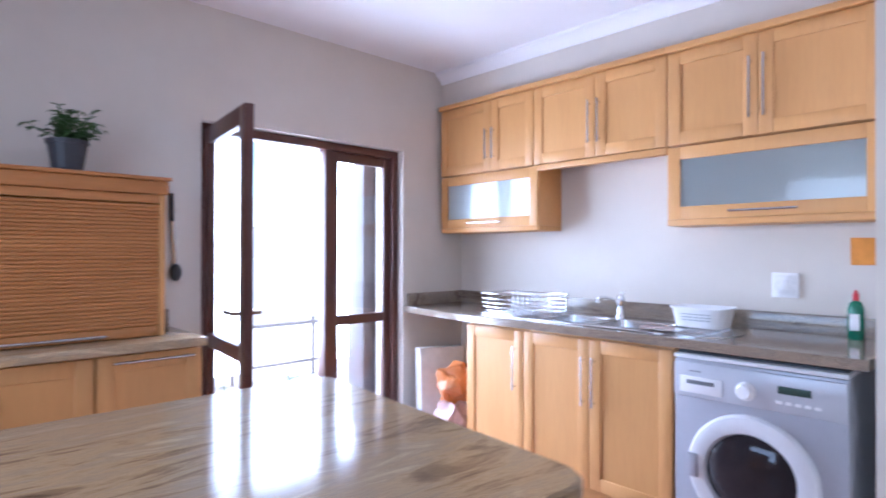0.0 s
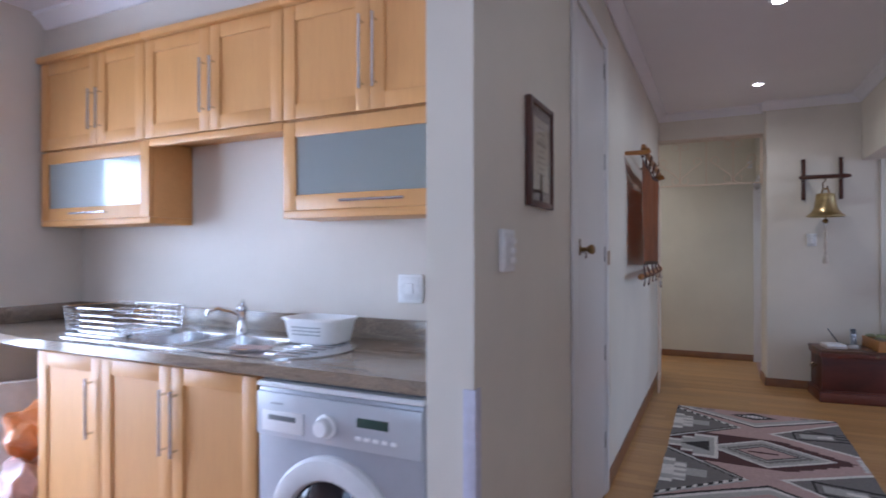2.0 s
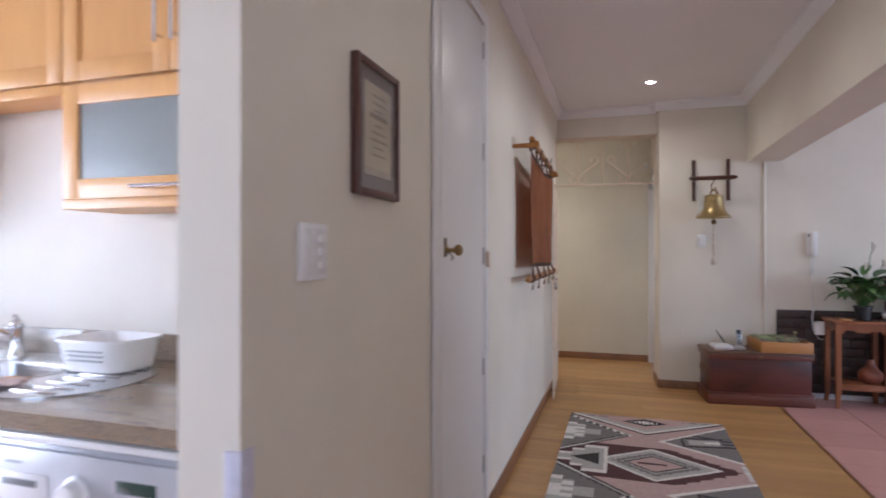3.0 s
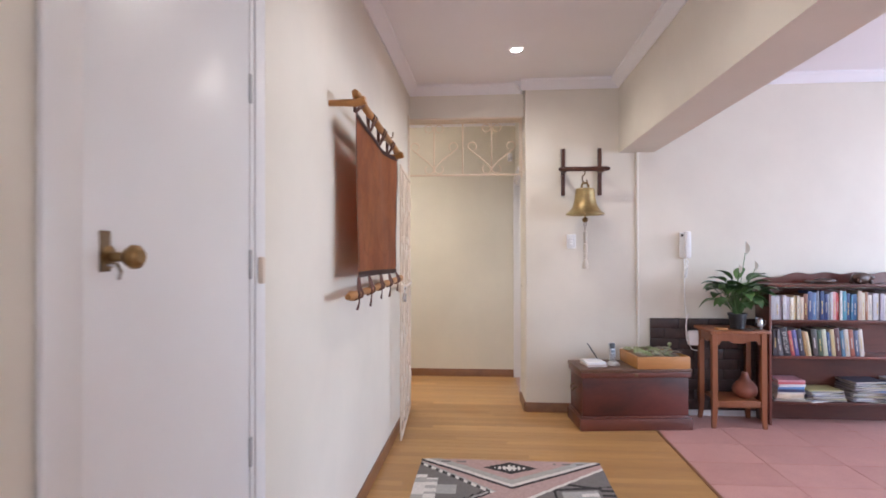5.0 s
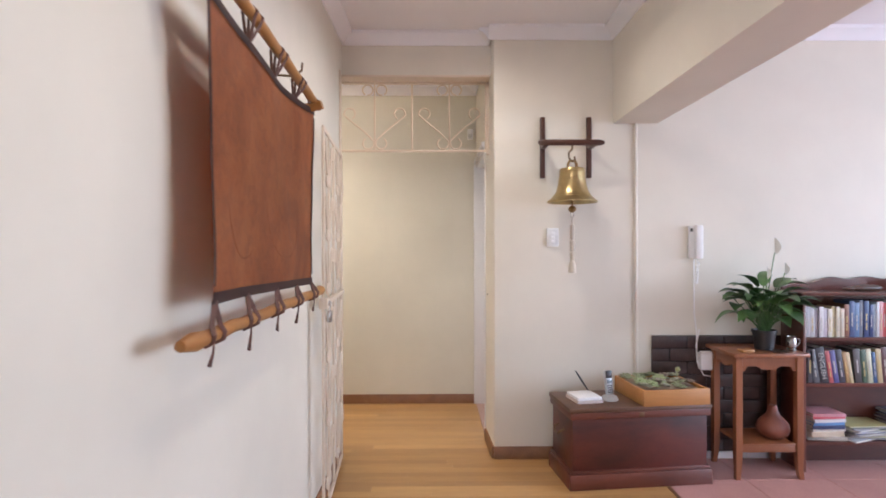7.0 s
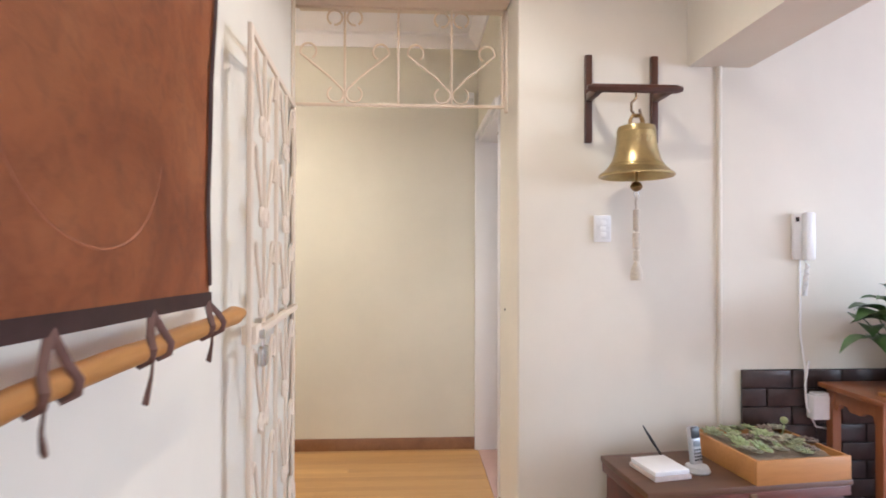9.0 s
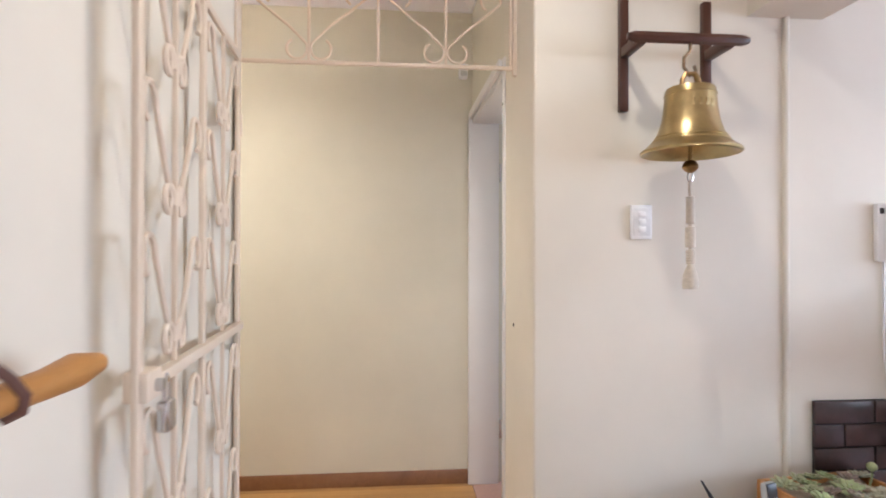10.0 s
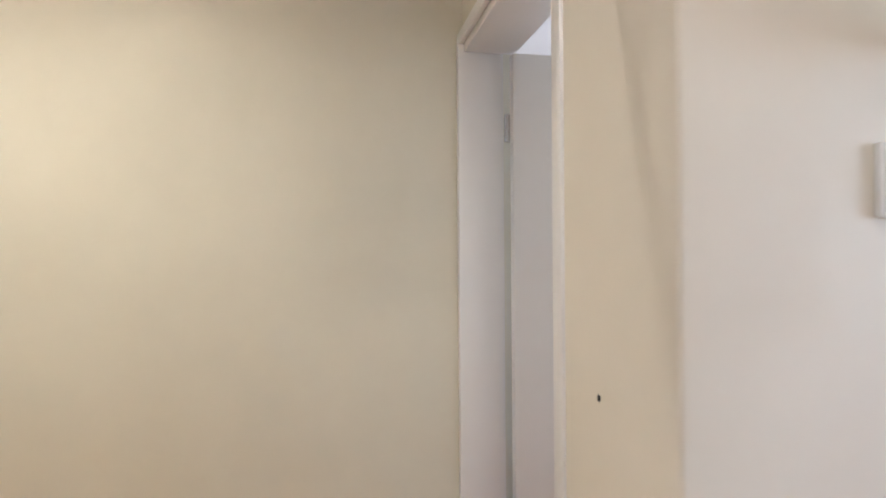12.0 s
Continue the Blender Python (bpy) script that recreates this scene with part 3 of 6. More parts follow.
def tub_shell():
    bm = bmesh.new()
    lv = []
    for s, z in ((0.80, 0.0), (0.84, 0.004), (0.97, 0.088), (1.04, 0.09), (1.04, 0.098), (0.98, 0.098), (0.93, 0.09), (0.80, 0.008)):
        ring = []
        for i in range(32):
            a = 2 * math.pi * i / 32
            c, q = math.cos(a), math.sin(a)
            ring.append(bm.verts.new((0.10 * s * math.copysign(abs(c) ** 0.5, c), 0.135 * s * math.copysign(abs(q) ** 0.5, q), z)))
        lv.append(ring)
    for a, b in zip(lv, lv[1:]):
        for i in range(32):
            bm.faces.new((a[i], a[(i + 1) % 32], b[(i + 1) % 32], b[i]))
    bm.faces.new(lv[0][::-1])
    bm.faces.new(lv[-1])
    return bm


part("shell", tub_shell(), WHITE, tub)
# the shell stays closed; grey bars paint the shade of its slots
slots = bmesh.new()
for r_ in range(3):
    for k in range(5):
        y = -0.06 + 0.028 * k
        box(slots, -0.0955 - 0.002 * r_, -0.089, y - 0.010, y + 0.010, 0.035 + 0.014 * r_, 0.040 + 0.014 * r_)
part("slots", slots, plain("slot_shade", (0.45, 0.45, 0.46)), tub, "rows of grey bars that stand for the drain slots' shade")

cloth_bm = bmesh.new()
bmesh.ops.create_grid(cloth_bm, x_segments=14, y_segments=14, size=0.5)
for v in cloth_bm.verts:
    v.co = Vector((v.co.x * 0.07, v.co.y * 0.15, 0.004 + 0.008 * (1 + noise.noise(v.co * 4))))
bmesh.ops.solidify(cloth_bm, geom=cloth_bm.faces[:], thickness=0.004)
single("dish_cloth", cloth_bm, plain("pale_pink_cloth", (0.62, 0.50, 0.47), 0.85), "pale pink dish cloth folded on the sink", "cloth", m=at(4.58, 3.32, 0.909, 20))

# dish rack of bent wire
rack = thing("dish_rack", at(4.72, 4.22, 0.906), "chrome wire dish rack beside the sink", "dish rack")


def loop(x0, x1, y0, y1, z, r=0.0035, k=0.04):
    pts = []
    for cx, cy, a0 in ((x1 - k, y1 - k, 0), (x0 + k, y1 - k, 90), (x0 + k, y0 + k, 180), (x1 - k, y0 + k, 270)):
        for j in range(4):
            a = radians(a0 + 30 * j)
            pts.append((cx + k * math.cos(a), cy + k * math.sin(a), z))
    return tube(pts, r, 6, closed=True)


for z_, s_ in ((0.115, 1.0), (0.085, 0.98), (0.06, 0.96), (0.035, 0.94), (0.012, 0.9)):
    part("wire", loop(-0.15 * s_, 0.15 * s_, -0.235 * s_, 0.235 * s_, z_, 0.004 if z_ > 0.1 else 0.0025), CHROME, rack)
for k in range(11):
    y = -0.2 + 0.04 * k
    part("rib", tube([(-0.145, y, 0.112), (-0.137, y, 0.012), (0.137, y, 0.012), (0.145, y, 0.112)], 0.002, 5), CHROME, rack)
for sx, sy in ((-1, -1), (-1, 1), (1, -1), (1, 1)):
    part("foot", lathe([(0.008, 0), (0.008, 0.012), (0, 0.014)], 10), BLACK, rack, m=at(0.11 * sx, 0.18 * sy, 0))

bottle = thing("soap_bottle", at(4.97, 2.63, 0.90), "green dishwashing bottle with a red cap", "bottle")
part("body", lathe([(0.026, 0), (0.03, 0.006), (0.03, 0.13), (0.022, 0.155), (0.012, 0.165), (0, 0.166)], 20), plain("green_plastic", (0.02, 0.16, 0.09), 0.25), bottle)
part("cap", lathe([(0.012, 0.166), (0.012, 0.19), (0.006, 0.2), (0.005, 0.21), (0, 0.211)], 14), plain("red_cap", (0.55, 0.03, 0.04), 0.35), bottle, "red cap")
part("label", boxes([(-0.0312, -0.024, -0.017, 0.017, 0.04, 0.11)], 0.001), WHITE, bottle, "white paper label")
single("pot_holder", crumple(boxes([(EX - 0.014, EX - 0.002, 2.57, 2.665, 1.215, 1.335)], 0.004), 0.003, 30), plain("orange_cloth", (0.70, 0.28, 0.05), 0.9), "orange cloth pot holder hanging on the wall", "pot holder")


def switch_plate(name, m, w, h, rockers, label, category="light switch"):
    """A plate in the local xz plane that faces -y. rockers: boxes (x0, x1, z0, z1)."""
    s = thing(name, m, label, category)
    part("plate", boxes([(-w / 2, w / 2, -0.014, 0, -h / 2, h / 2)], 0.004), WHITE, s)
    part("inner_frame", boxes([(-w * 0.4, w * 0.4, -0.0165, -0.013, -h * 0.4, h * 0.4)], 0.001), plain("switch_frame", (0.79, 0.78, 0.78), 0.4), s)
    for x0, x1, z0, z1 in rockers:
        part("rocker", boxes([(x0, x1, -0.0225, -0.015, z0, z1)], 0.002), WHITE, s)
    return s


switch_plate("wall_socket", pose(EX - 0.0005, 2.922, 1.115, 0, 0, -90), 0.115, 0.118, ((-0.018, 0.018, -0.022, 0.022),), "white square cooker switch on the wall", "switch")

# washing machine
wm = thing("washing_machine", at(4.78, 2.875, 0), "silver-grey front-loading washing machine under the worktop", "washing machine")
WX = 4.478
partw("cabinet", boxes([(WX + 0.004, 5.04, 2.558, 3.192, 0.015, 0.812)], 0.006), GREYWHITE, wm)
partw("lid", boxes([(WX - 0.004, 5.045, 2.556, 3.194, 0.814, 0.834)], 0.006), WHITE, wm)
partw("control_panel", boxes([(WX - 0.008, WX + 0.006, 2.56, 3.19, 0.655, 0.80)], 0.005), plain("panel_grey", (0.52, 0.53, 0.56), 0.3, 0.1, 0.02), wm)
partw("top_cover", boxes([(WX + 0.02, 5.04, 2.562, 3.188, 0.8345, 0.842)], 0.002), plain("dark_grey_board", (0.07, 0.075, 0.085), 0.4), wm, "dark grey top cover")
dr = partw("detergent_drawer", boxes([(WX - 0.012, WX, 2.99, 3.165, 0.672, 0.742)], 0.004), WHITE, wm)
# no hollow is cut; the recess's shade is a dark strip
partw("grip", boxes([(WX - 0.0135, WX - 0.006, 3.02, 3.135, 0.71, 0.728)], 0.003), plain("recess_shade", (0.18, 0.19, 0.2), 0.4), dr, "raised dark strip that stands for the grip recess's shade")
kn = partw("dial", lathe([(0.038, 0), (0.038, 0.006), (0.03, 0.01), (0.027, 0.034), (0.024, 0.037), (0, 0.037)], 28, "x"), WHITE, wm)
kn.matrix_basis = wm.matrix_basis.inverted() @ Matrix.Translation((WX - 0.008, 2.90, 0.715)) @ Matrix.Rotation(math.pi, 4, "Z")
partw("display", boxes([(WX - 0.0095, WX - 0.004, 2.672, 2.785, 0.728, 0.757)], 0.001), plain("lcd_green", (0.04, 0.075, 0.06), 0.15), wm, "dark green display")
for k in range(5):
    partw("button", boxes([(WX - 0.013, WX - 0.006, 2.79 - 0.032 * k - 0.022, 2.79 - 0.032 * k, 0.688 , 0.7)], 0.002), WHITE, wm)
partw("badge", boxes([(WX - 0.0092, WX - 0.006, 3.075, 3.125, 0.762, 0.768)]), plain("badge_grey", (0.3, 0.3, 0.32)), wm, "small grey maker's mark")
ring_m = wm.matrix_basis.inverted() @ Matrix.Translation((WX + 0.004, 2.885, 0.375)) @ Matrix.Rotation(math.pi, 4, "Z")
pd = part("porthole_door", lathe([(0.245, 0), (0.245, 0.012), (0.235, 0.026), (0.205, 0.034), (0.175, 0.028), (0.165, 0.012), (0.165, 0)], 48, "x"), plain("door_white", (0.72, 0.72, 0.73), 0.25, 0, 0.03), wm, m=ring_m)
part("porthole_glass", lathe([(0.166, 0.004), (0.166, 0.012), (0.13, 0.03), (0.07, 0.042), (0, 0.045)], 40, "x"), plain("dark_glass", (0.02, 0.017, 0.02), 0.08), pd, "dark curved glass")
part("door_clasp", boxes([(0.026, 0.042, -0.24, -0.195, -0.05, 0.05)], 0.006), GREYWHITE, pd)
for sy in (2.60, 3.15):
    for sx in (4.53, 5.0):
        partw("foot", lathe([(0.02, 0), (0.02, 0.016)], 12), BLACK, wm).matrix_basis = wm.matrix_basis.inverted() @ at(sx, sy, 0)

# bags under the worktop's end
PAPER = plain("white_carton", (0.66, 0.62, 0.58), 0.8, bump=0.3, scale=12)
ORANGE = plain("orange_plastic_bag", (0.66, 0.24, 0.08), 0.3, bump=0.6, scale=22)
PINKBAG = plain("pinkish_plastic_bag", (0.72, 0.50, 0.46), 0.25, bump=0.7, scale=26)
BLUEW = plain("blue_white_bag", (0.62, 0.68, 0.74), 0.3, bump=0.6, scale=20)
carton = thing("paper_bag", at(4.66, 4.86, 0), "white paper bag leaning among the recycling", "bag")
part("bag_body", crumple(boxes([(-0.16, 0.16, -0.06, 0.06, 0.0, 0.63)], 0.012), 0.012, 6, 2), PAPER, carton, m=pose(0, 0, 0, -6, 0, -24))
part("printed_mark", crumple(boxes([(0.0, 0.06, -0.0725, -0.0655, 0.36, 0.40)], 0.002), 0.003, 9), plain("violet_ink", (0.08, 0.05, 0.2)), carton, "dark violet printed mark", m=pose(0, 0, 0, -6, 0, -24))
def sack(name, rx, ry, h, mat, m, label, seed):
    s = thing(name, m, label, "bag", "bags under the worktop")
    bm = blob(rx, ry, h / 2, 4, (0, 0, h / 2))
    for v in bm.verts:
        v.co.z = max(0.0, v.co.z)
    part("sack", crumple(crumple(crumple(bm, 0.06, 6, seed), 0.04, 15, seed + 1), 0.014, 34, seed), mat, s)
    zb = max(0.0, -min(v.co.z for v in s.children[0].data.vertices))
    s.children[0].matrix_basis = at(0, 0, zb)


sack("plastic_bag", 0.15, 0.13, 0.30, PINKBAG, at(4.58, 4.66, 0), "crumpled pinkish plastic bag on the floor", 3)
sack("plastic_bag", 0.135, 0.12, 0.25, ORANGE, at(4.60, 4.66, 0.285), "crumpled orange plastic bag on top of another bag", 5)
sack("plastic_bag", 0.06, 0.07, 0.24, BLUEW, at(4.45, 4.93, 0), "blue and white plastic bag on the floor", 8)

# ---- left worktop with the roller-shutter cabinet ----
lw = thing("side_worktop", at(2.2, 4.85, 0.86), "polished brown granite worktop beside the garden door", "worktop")
partw("slab", boxes([(1.0, 2.99, 4.58, NY - 0.002, 0.862, 0.90)], 0.004), GRANITE_LIT, lw)
partw("upstand", boxes([(1.0, 2.985, NY - 0.022, NY - 0.002, 0.901, 0.985)], 0.002), GRANITE_SHADED, lw)


def side_cabinet(x0, x1, vertical):
    c = thing("side_cabinet", at((x0 + x1) / 2, 4.85, 0), "beech base cabinet under the side worktop", "cabinet", "side cabinets")
    partw("body", boxes([(x0, x1, 4.65, NY - 0.004, 0.10, 0.86)], 0.001), BEECH, c)
    partw("plinth", boxes([(x0, x1, 4.69, 4.70, 0, 0.10)]), BEECH_TX, c)
    w = 0.062
    a, b, z0, z1, y = x0 + 0.003, x1 - 0.003, 0.105, 0.85, 4.628
    d = partw("door", boxes([(a, a + w, y, y + 0.02, z0, z1), (b - w, b, y, y + 0.02, z0, z1), (a + w, b - w, y + 0.0005, y + 0.02, z0, z0 + w), (a + w, b - w, y + 0.0005, y + 0.02, z1 - w, z1)], 0.002), BEECH, c)
    partw("panel", boxes([(a + w - 0.003, b - w + 0.003, y + 0.008, y + 0.016, z0 + w - 0.003, z1 - w + 0.003)]), BEECH, d)
    if vertical:
        bar_handle(d, (a + 0.03, y - 0.028, 0.50), (a + 0.03, y - 0.028, 0.76), (0, 0.028, 0))
    else:
        bar_handle(d, (a + 0.05, y - 0.028, 0.825), (b - 0.04, y - 0.028, 0.825), (0, 0.028, 0))


side_cabinet(2.575, 2.985, False)
side_cabinet(2.20, 2.57, True)
side_cabinet(1.76, 2.195, True)

rs = thing("roller_shutter_cabinet", at(2.25, 4.9, 0.90), "beech appliance cabinet with a closed roller shutter", "cabinet")
partw("side_panel", boxes([(2.840, 2.862, 4.735, NY - 0.022, 0.902, 1.515)], 0.002), BEECH, rs)
partw("side_panel", boxes([(1.60, 1.622, 4.735, NY - 0.022, 0.902, 1.515)], 0.002), BEECH, rs)
partw("back_panel", boxes([(1.622, 2.840, 5.05, 5.06, 0.902, 1.515)]), BEECH, rs)
partw("top_panel", boxes([(1.59, 2.872, 4.72, NY - 0.003, 1.517, 1.575)], 0.006), BEECH_TX, rs)
partw("crown", boxes([(1.58, 2.882, 4.705, NY - 0.004, 1.576, 1.592)], 0.005), BEECH_TX, rs)
partw("head_rail", boxes([(1.622, 2.840, 4.74, 4.752, 1.48, 1.515)], 0.002), BEECH_TX, rs)
partw("bottom_rail", boxes([(1.623, 2.839, 4.742, 4.756, 0.903, 0.945)], 0.003), BEECH_TX, rs)
bar_handle(rs, (2.1, 4.716, 0.92), (2.63, 4.716, 0.92), (0, 0.028, 0))
slat_me = mesh_of("slat", sweep([(0, 0), (0.006, 0.0012), (0.0085, 0.004), (0.0085, 0.0115), (0.006, 0.0145), (0, 0.0155)], (1.623, 0, 0), (2.839, 0, 0)), BEECH_TX)
for k in range(33):
    s = new("slat", slat_me)
    s.parent = rs
    s.matrix_basis = rs.matrix_basis.inverted() @ Matrix.Translation((0, 4.754, 0.947 + 0.016 * k))

ladle = thing("ladle", at(3.0, NY, 1.14), "black and steel ladle hanging on the wall", "ladle")
partw("shaft", tube([(3.0, NY - 0.012, 1.44), (3.002, NY - 0.013, 1.36), (3.008, NY - 0.015, 1.26), (3.012, NY - 0.018, 1.20)], 0.007, 8, flat=1.5), STEEL, ladle)
partw("grip", tube([(2.996, NY - 0.012, 1.56), (3.0, NY - 0.012, 1.42)], 0.011, 8), BLACK, ladle)
partw("scoop", blob(0.03, 0.024, 0.045, 3, (3.014, NY - 0.026, 1.165)), BLACK, ladle)

FOLIAGE = plain("dark_green_leaf", (0.055, 0.12, 0.035), 0.4, var=0.35, scale=14)
FOLIAGE2 = plain("mid_green_leaf", (0.10, 0.20, 0.06), 0.38, var=0.3, scale=14)
SOIL = plain("potting_soil", (0.05, 0.033, 0.022), 0.95, bump=0.8, scale=60)


def potted_bush(m, label):
    p = thing("potted_plant", m, label, "plant")
    part("saucer", lathe([(0.055, 0), (0.085, 0.003), (0.09, 0.012), (0.084, 0.011), (0.05, 0.006), (0, 0.006)], 28), WHITE, p)
    part("pot", lathe([(0.052, 0.006), (0.056, 0.008), (0.073, 0.125), (0.078, 0.125), (0.079, 0.142), (0.072, 0.142), (0.07, 0.12), (0, 0.118)], 28), plain("dark_grey_pot", (0.05, 0.05, 0.06), 0.45), p)
    part("soil", lathe([(0.071, 0.119), (0.04, 0.124), (0, 0.126)], 20), SOIL, p)
    rng = random.Random(4)
    twigs, leaves = bmesh.new(), bmesh.new()
    for k in range(34):
        a, tilt = rng.uniform(0, 2 * math.pi), rng.uniform(0.1, 1.15)
        ln = rng.uniform(0.08, 0.17)
        tip = Vector((math.cos(a) * math.sin(tilt), math.sin(a) * math.sin(tilt), math.cos(tilt))) * ln
        base = Vector((rng.uniform(-0.03, 0.03), rng.uniform(-0.03, 0.03), 0.12))
        add(twigs, tube([base, base + tip * 0.5 + Vector((0, 0, 0.01)), base + tip], 0.0018, 5))
        for j in range(9):
            f = rng.uniform(0.35, 1.05)
            mtx = Matrix.Translation(base + tip * f) @ Matrix.Rotation(rng.uniform(0, 6.28), 4, "Z") @ Matrix.Rotation(rng.uniform(-0.6, 0.5), 4, "Y")
            add(leaves, leaf_mesh(rng.uniform(0.028, 0.05), rng.uniform(0.014, 0.024), rng.uniform(0.1, 0.5), n=3), mtx)
    part("stems", twigs, FOLIAGE, p)
    part("foliage", leaves, [FOLIAGE], p, "dense small dark green leaves")


potted_bush(at(2.525, 4.90, 1.592), "bushy green plant in a dark grey pot")

# island
isl = thing("kitchen_island", at(2.1, 3.24, 0), "kitchen island with a polished brown granite top", "kitchen island")
ib = bmesh.new()
outline = []
for cx, cy, a0, r in ((2.90, 3.52, 0, 0.05), (1.25, 3.52, 90, 0.05), (1.25, 2.66, 180, 0.05), (2.80, 2.66, 270, 0.07)):
    for j in range(6):
        a = radians(a0 + 18 * j)
        outline.append((cx + r * math.cos(a), cy + r * math.sin(a)))
rings = []
for s, z in ((0.006, 0.862), (0, 0.868), (0, 0.893), (0.006, 0.90)):
    rings.append([ib.verts.new((x + (s if x < 2.1 else -s), y + (s if y < 3.1 else -s), z)) for x, y in outline])
for a, b in zip(rings, rings[1:]):
    for i in range(len(outline)):
        j = (i + 1) % len(outline)
        ib.faces.new((a[i], a[j], b[j], b[i]))
ib.faces.new(rings[0][::-1])
ib.faces.new(rings[-1])
partw("top", ib, GRANITE_LIT, isl)
partw("body", boxes([(1.4, 2.62, 2.85, 3.40, 0.1, 0.861)], 0.002), BEECH, isl)
partw("plinth", boxes([(1.45, 2.57, 2.9, 3.35, 0, 0.1)]), BEECH_TX, isl)

# ---- garden door ----
FX0, FX1, FY, FZ = 3.15, 4.50, 5.14, 1.955
gd = tagged(new("door_1"), "dark hardwood garden door frame with a glazed side panel", "", "", "structure")
gd.matrix_basis = at(3.8, FY, 0)
partw("jamb", boxes([(FX0, FX0 + 0.05, FY, FY + 0.09, 0, FZ)], 0.004), DOORWOOD, gd)
partw("jamb", boxes([(FX1 - 0.05, FX1, FY, FY + 0.09, 0, FZ)], 0.004), DOORWOOD, gd)
partw("head", boxes([(FX0 + 0.05, FX1 - 0.05, FY, FY + 0.09, FZ - 0.05, FZ)], 0.004), DOORWOOD, gd)
partw("mullion", boxes([(3.925, 3.99, FY + 0.004, FY + 0.088, 0.03, FZ - 0.05)], 0.004), DOORWOOD, gd)
partw("threshold", boxes([(FX0, FX1, FY - 0.01, FY + 0.12, 0, 0.03)], 0.004), DOORWOOD, gd)
sl = partw("side_light", boxes([(3.99, 4.035, FY + 0.03, FY + 0.07, 0.03, FZ - 0.05), (4.40, 4.45, FY + 0.03, FY + 0.07, 0.03, FZ - 0.05), (4.035, 4.40, FY + 0.031, FY + 0.07, 0.03, 0.10), (4.035, 4.40, FY + 0.031, FY + 0.07, 0.80, 0.86), (4.035, 4.40, FY + 0.031, FY + 0.07, FZ - 0.11, FZ - 0.05)], 0.003), DOORWOOD, gd)
for za, zb in ((0.10, 0.80), (0.86, FZ - 0.11)):
    g = partw("glass_pane", boxes([(4.033, 4.402, FY + 0.048, FY + 0.053, za - 0.004, zb + 0.004)]), CLEAR, sl)
    g.visible_shadow = False

lf = thing("glazed_door_leaf", pose(3.175, 5.12, 0, 0, 0, -97), "dark hardwood glazed door standing open into the kitchen", "door")
LW, LH = 0.675, 1.915
part("stile", boxes([(0, 0.075, 0, 0.042, 0.03, LH)], 0.004), DOORWOOD, lf)
part("stile", boxes([(LW - 0.075, LW, 0, 0.042, 0.03, LH)], 0.004), DOORWOOD, lf)
for za, zb in ((0.03, 0.14), (0.78, 0.85), (LH - 0.085, LH)):
    part("rail", boxes([(0.075, LW - 0.075, 0.001, 0.041, za, zb)], 0.003), DOORWOOD, lf)
for za, zb in ((0.14, 0.78), (0.85, LH - 0.085)):
    g = part("glass_pane", boxes([(0.073, LW - 0.073, 0.018, 0.023, za - 0.003, zb + 0.003)]), CLEAR, lf)
    g.visible_shadow = False
hd = part("lock_plate", boxes([(LW - 0.055, LW - 0.02, 0.042, 0.046, 0.86, 1.04), (LW - 0.055, LW - 0.02, -0.004, 0.0, 0.86, 1.04)], 0.001), BRONZE, lf, "dark bronze lock plate")
for sy in (-1, 1):
    y0_, y1_ = (0.046, 0.085) if sy > 0 else (-0.004, -0.043)
    part("lever_handle", tube([(LW - 0.037, y0_, 1.0), (LW - 0.037, y1_, 1.0), (LW - 0.06, y1_, 1.002), (LW - 0.15, y1_, 1.0)], 0.009, 8), BRONZE, hd)

# ---- hall: picture, switch, cupboard door ----
pf = thing("framed_picture", at(4.835, HY, 1.41), "framed old document in a dark wooden frame", "picture")
a, b, z0, z1, y = 4.70, 4.968, 1.41, 1.753, HY
fr = bmesh.new()
for r in ((a, a + 0.02, y - 0.022, y - 0.001, z0, z1), (b - 0.02, b, y - 0.022, y - 0.001, z0, z1), (a + 0.02, b - 0.02, y - 0.0215, y - 0.001, z0, z0 + 0.02), (a + 0.02, b - 0.02, y - 0.0215, y - 0.001, z1 - 0.02, z1)):
    box(fr, *r, bevel=0.004)
partw("frame", fr, DOORWOOD, pf)
partw("mount", boxes([(a + 0.018, b - 0.018, y - 0.012, y - 0.004, z0 + 0.018, z1 - 0.018)]), plain("grey_mauve_mount", (0.16, 0.125, 0.125), 0.8), pf, "grey-mauve card mount")
pp = partw("paper", boxes([(a + 0.05, b - 0.05, y - 0.0135, y - 0.0122, z0 + 0.055, z1 - 0.055)]), plain("aged_paper", (0.58, 0.51, 0.41), 0.8, var=0.2, scale=9), pf, "aged yellowed paper")
ink = bmesh.new()
rng = random.Random(9)
for k in range(9):
    zz = z1 - 0.085 - 0.019 * k
    w = rng.uniform(0.05, 0.12)
    box(ink, 4.835 - w / 2, 4.835 + w / 2, y - 0.0142, y - 0.0134, zz, zz + (0.005 if k != 3 else 0.014))
partw("faded_lines", ink, plain("faded_ink", (0.30, 0.24, 0.19), 0.9), pp, "faded lines of writing")
gp = partw("glazing", boxes([(a + 0.019, b - 0.019, y - 0.0175, y - 0.0155, z0 + 0.019, z1 - 0.019)]), CLEAR, pf)
gp.visible_shadow = False

switch_plate("light_switch", pose(4.515, HY, 1.27, 0, 0, 0), 0.105, 0.118, ((0.008, 0.036, 0.020, 0.036), (0.008, 0.036, -0.008, 0.008), (0.008, 0.036, -0.036, -0.020)), "white three-gang light switch on the hall wall")

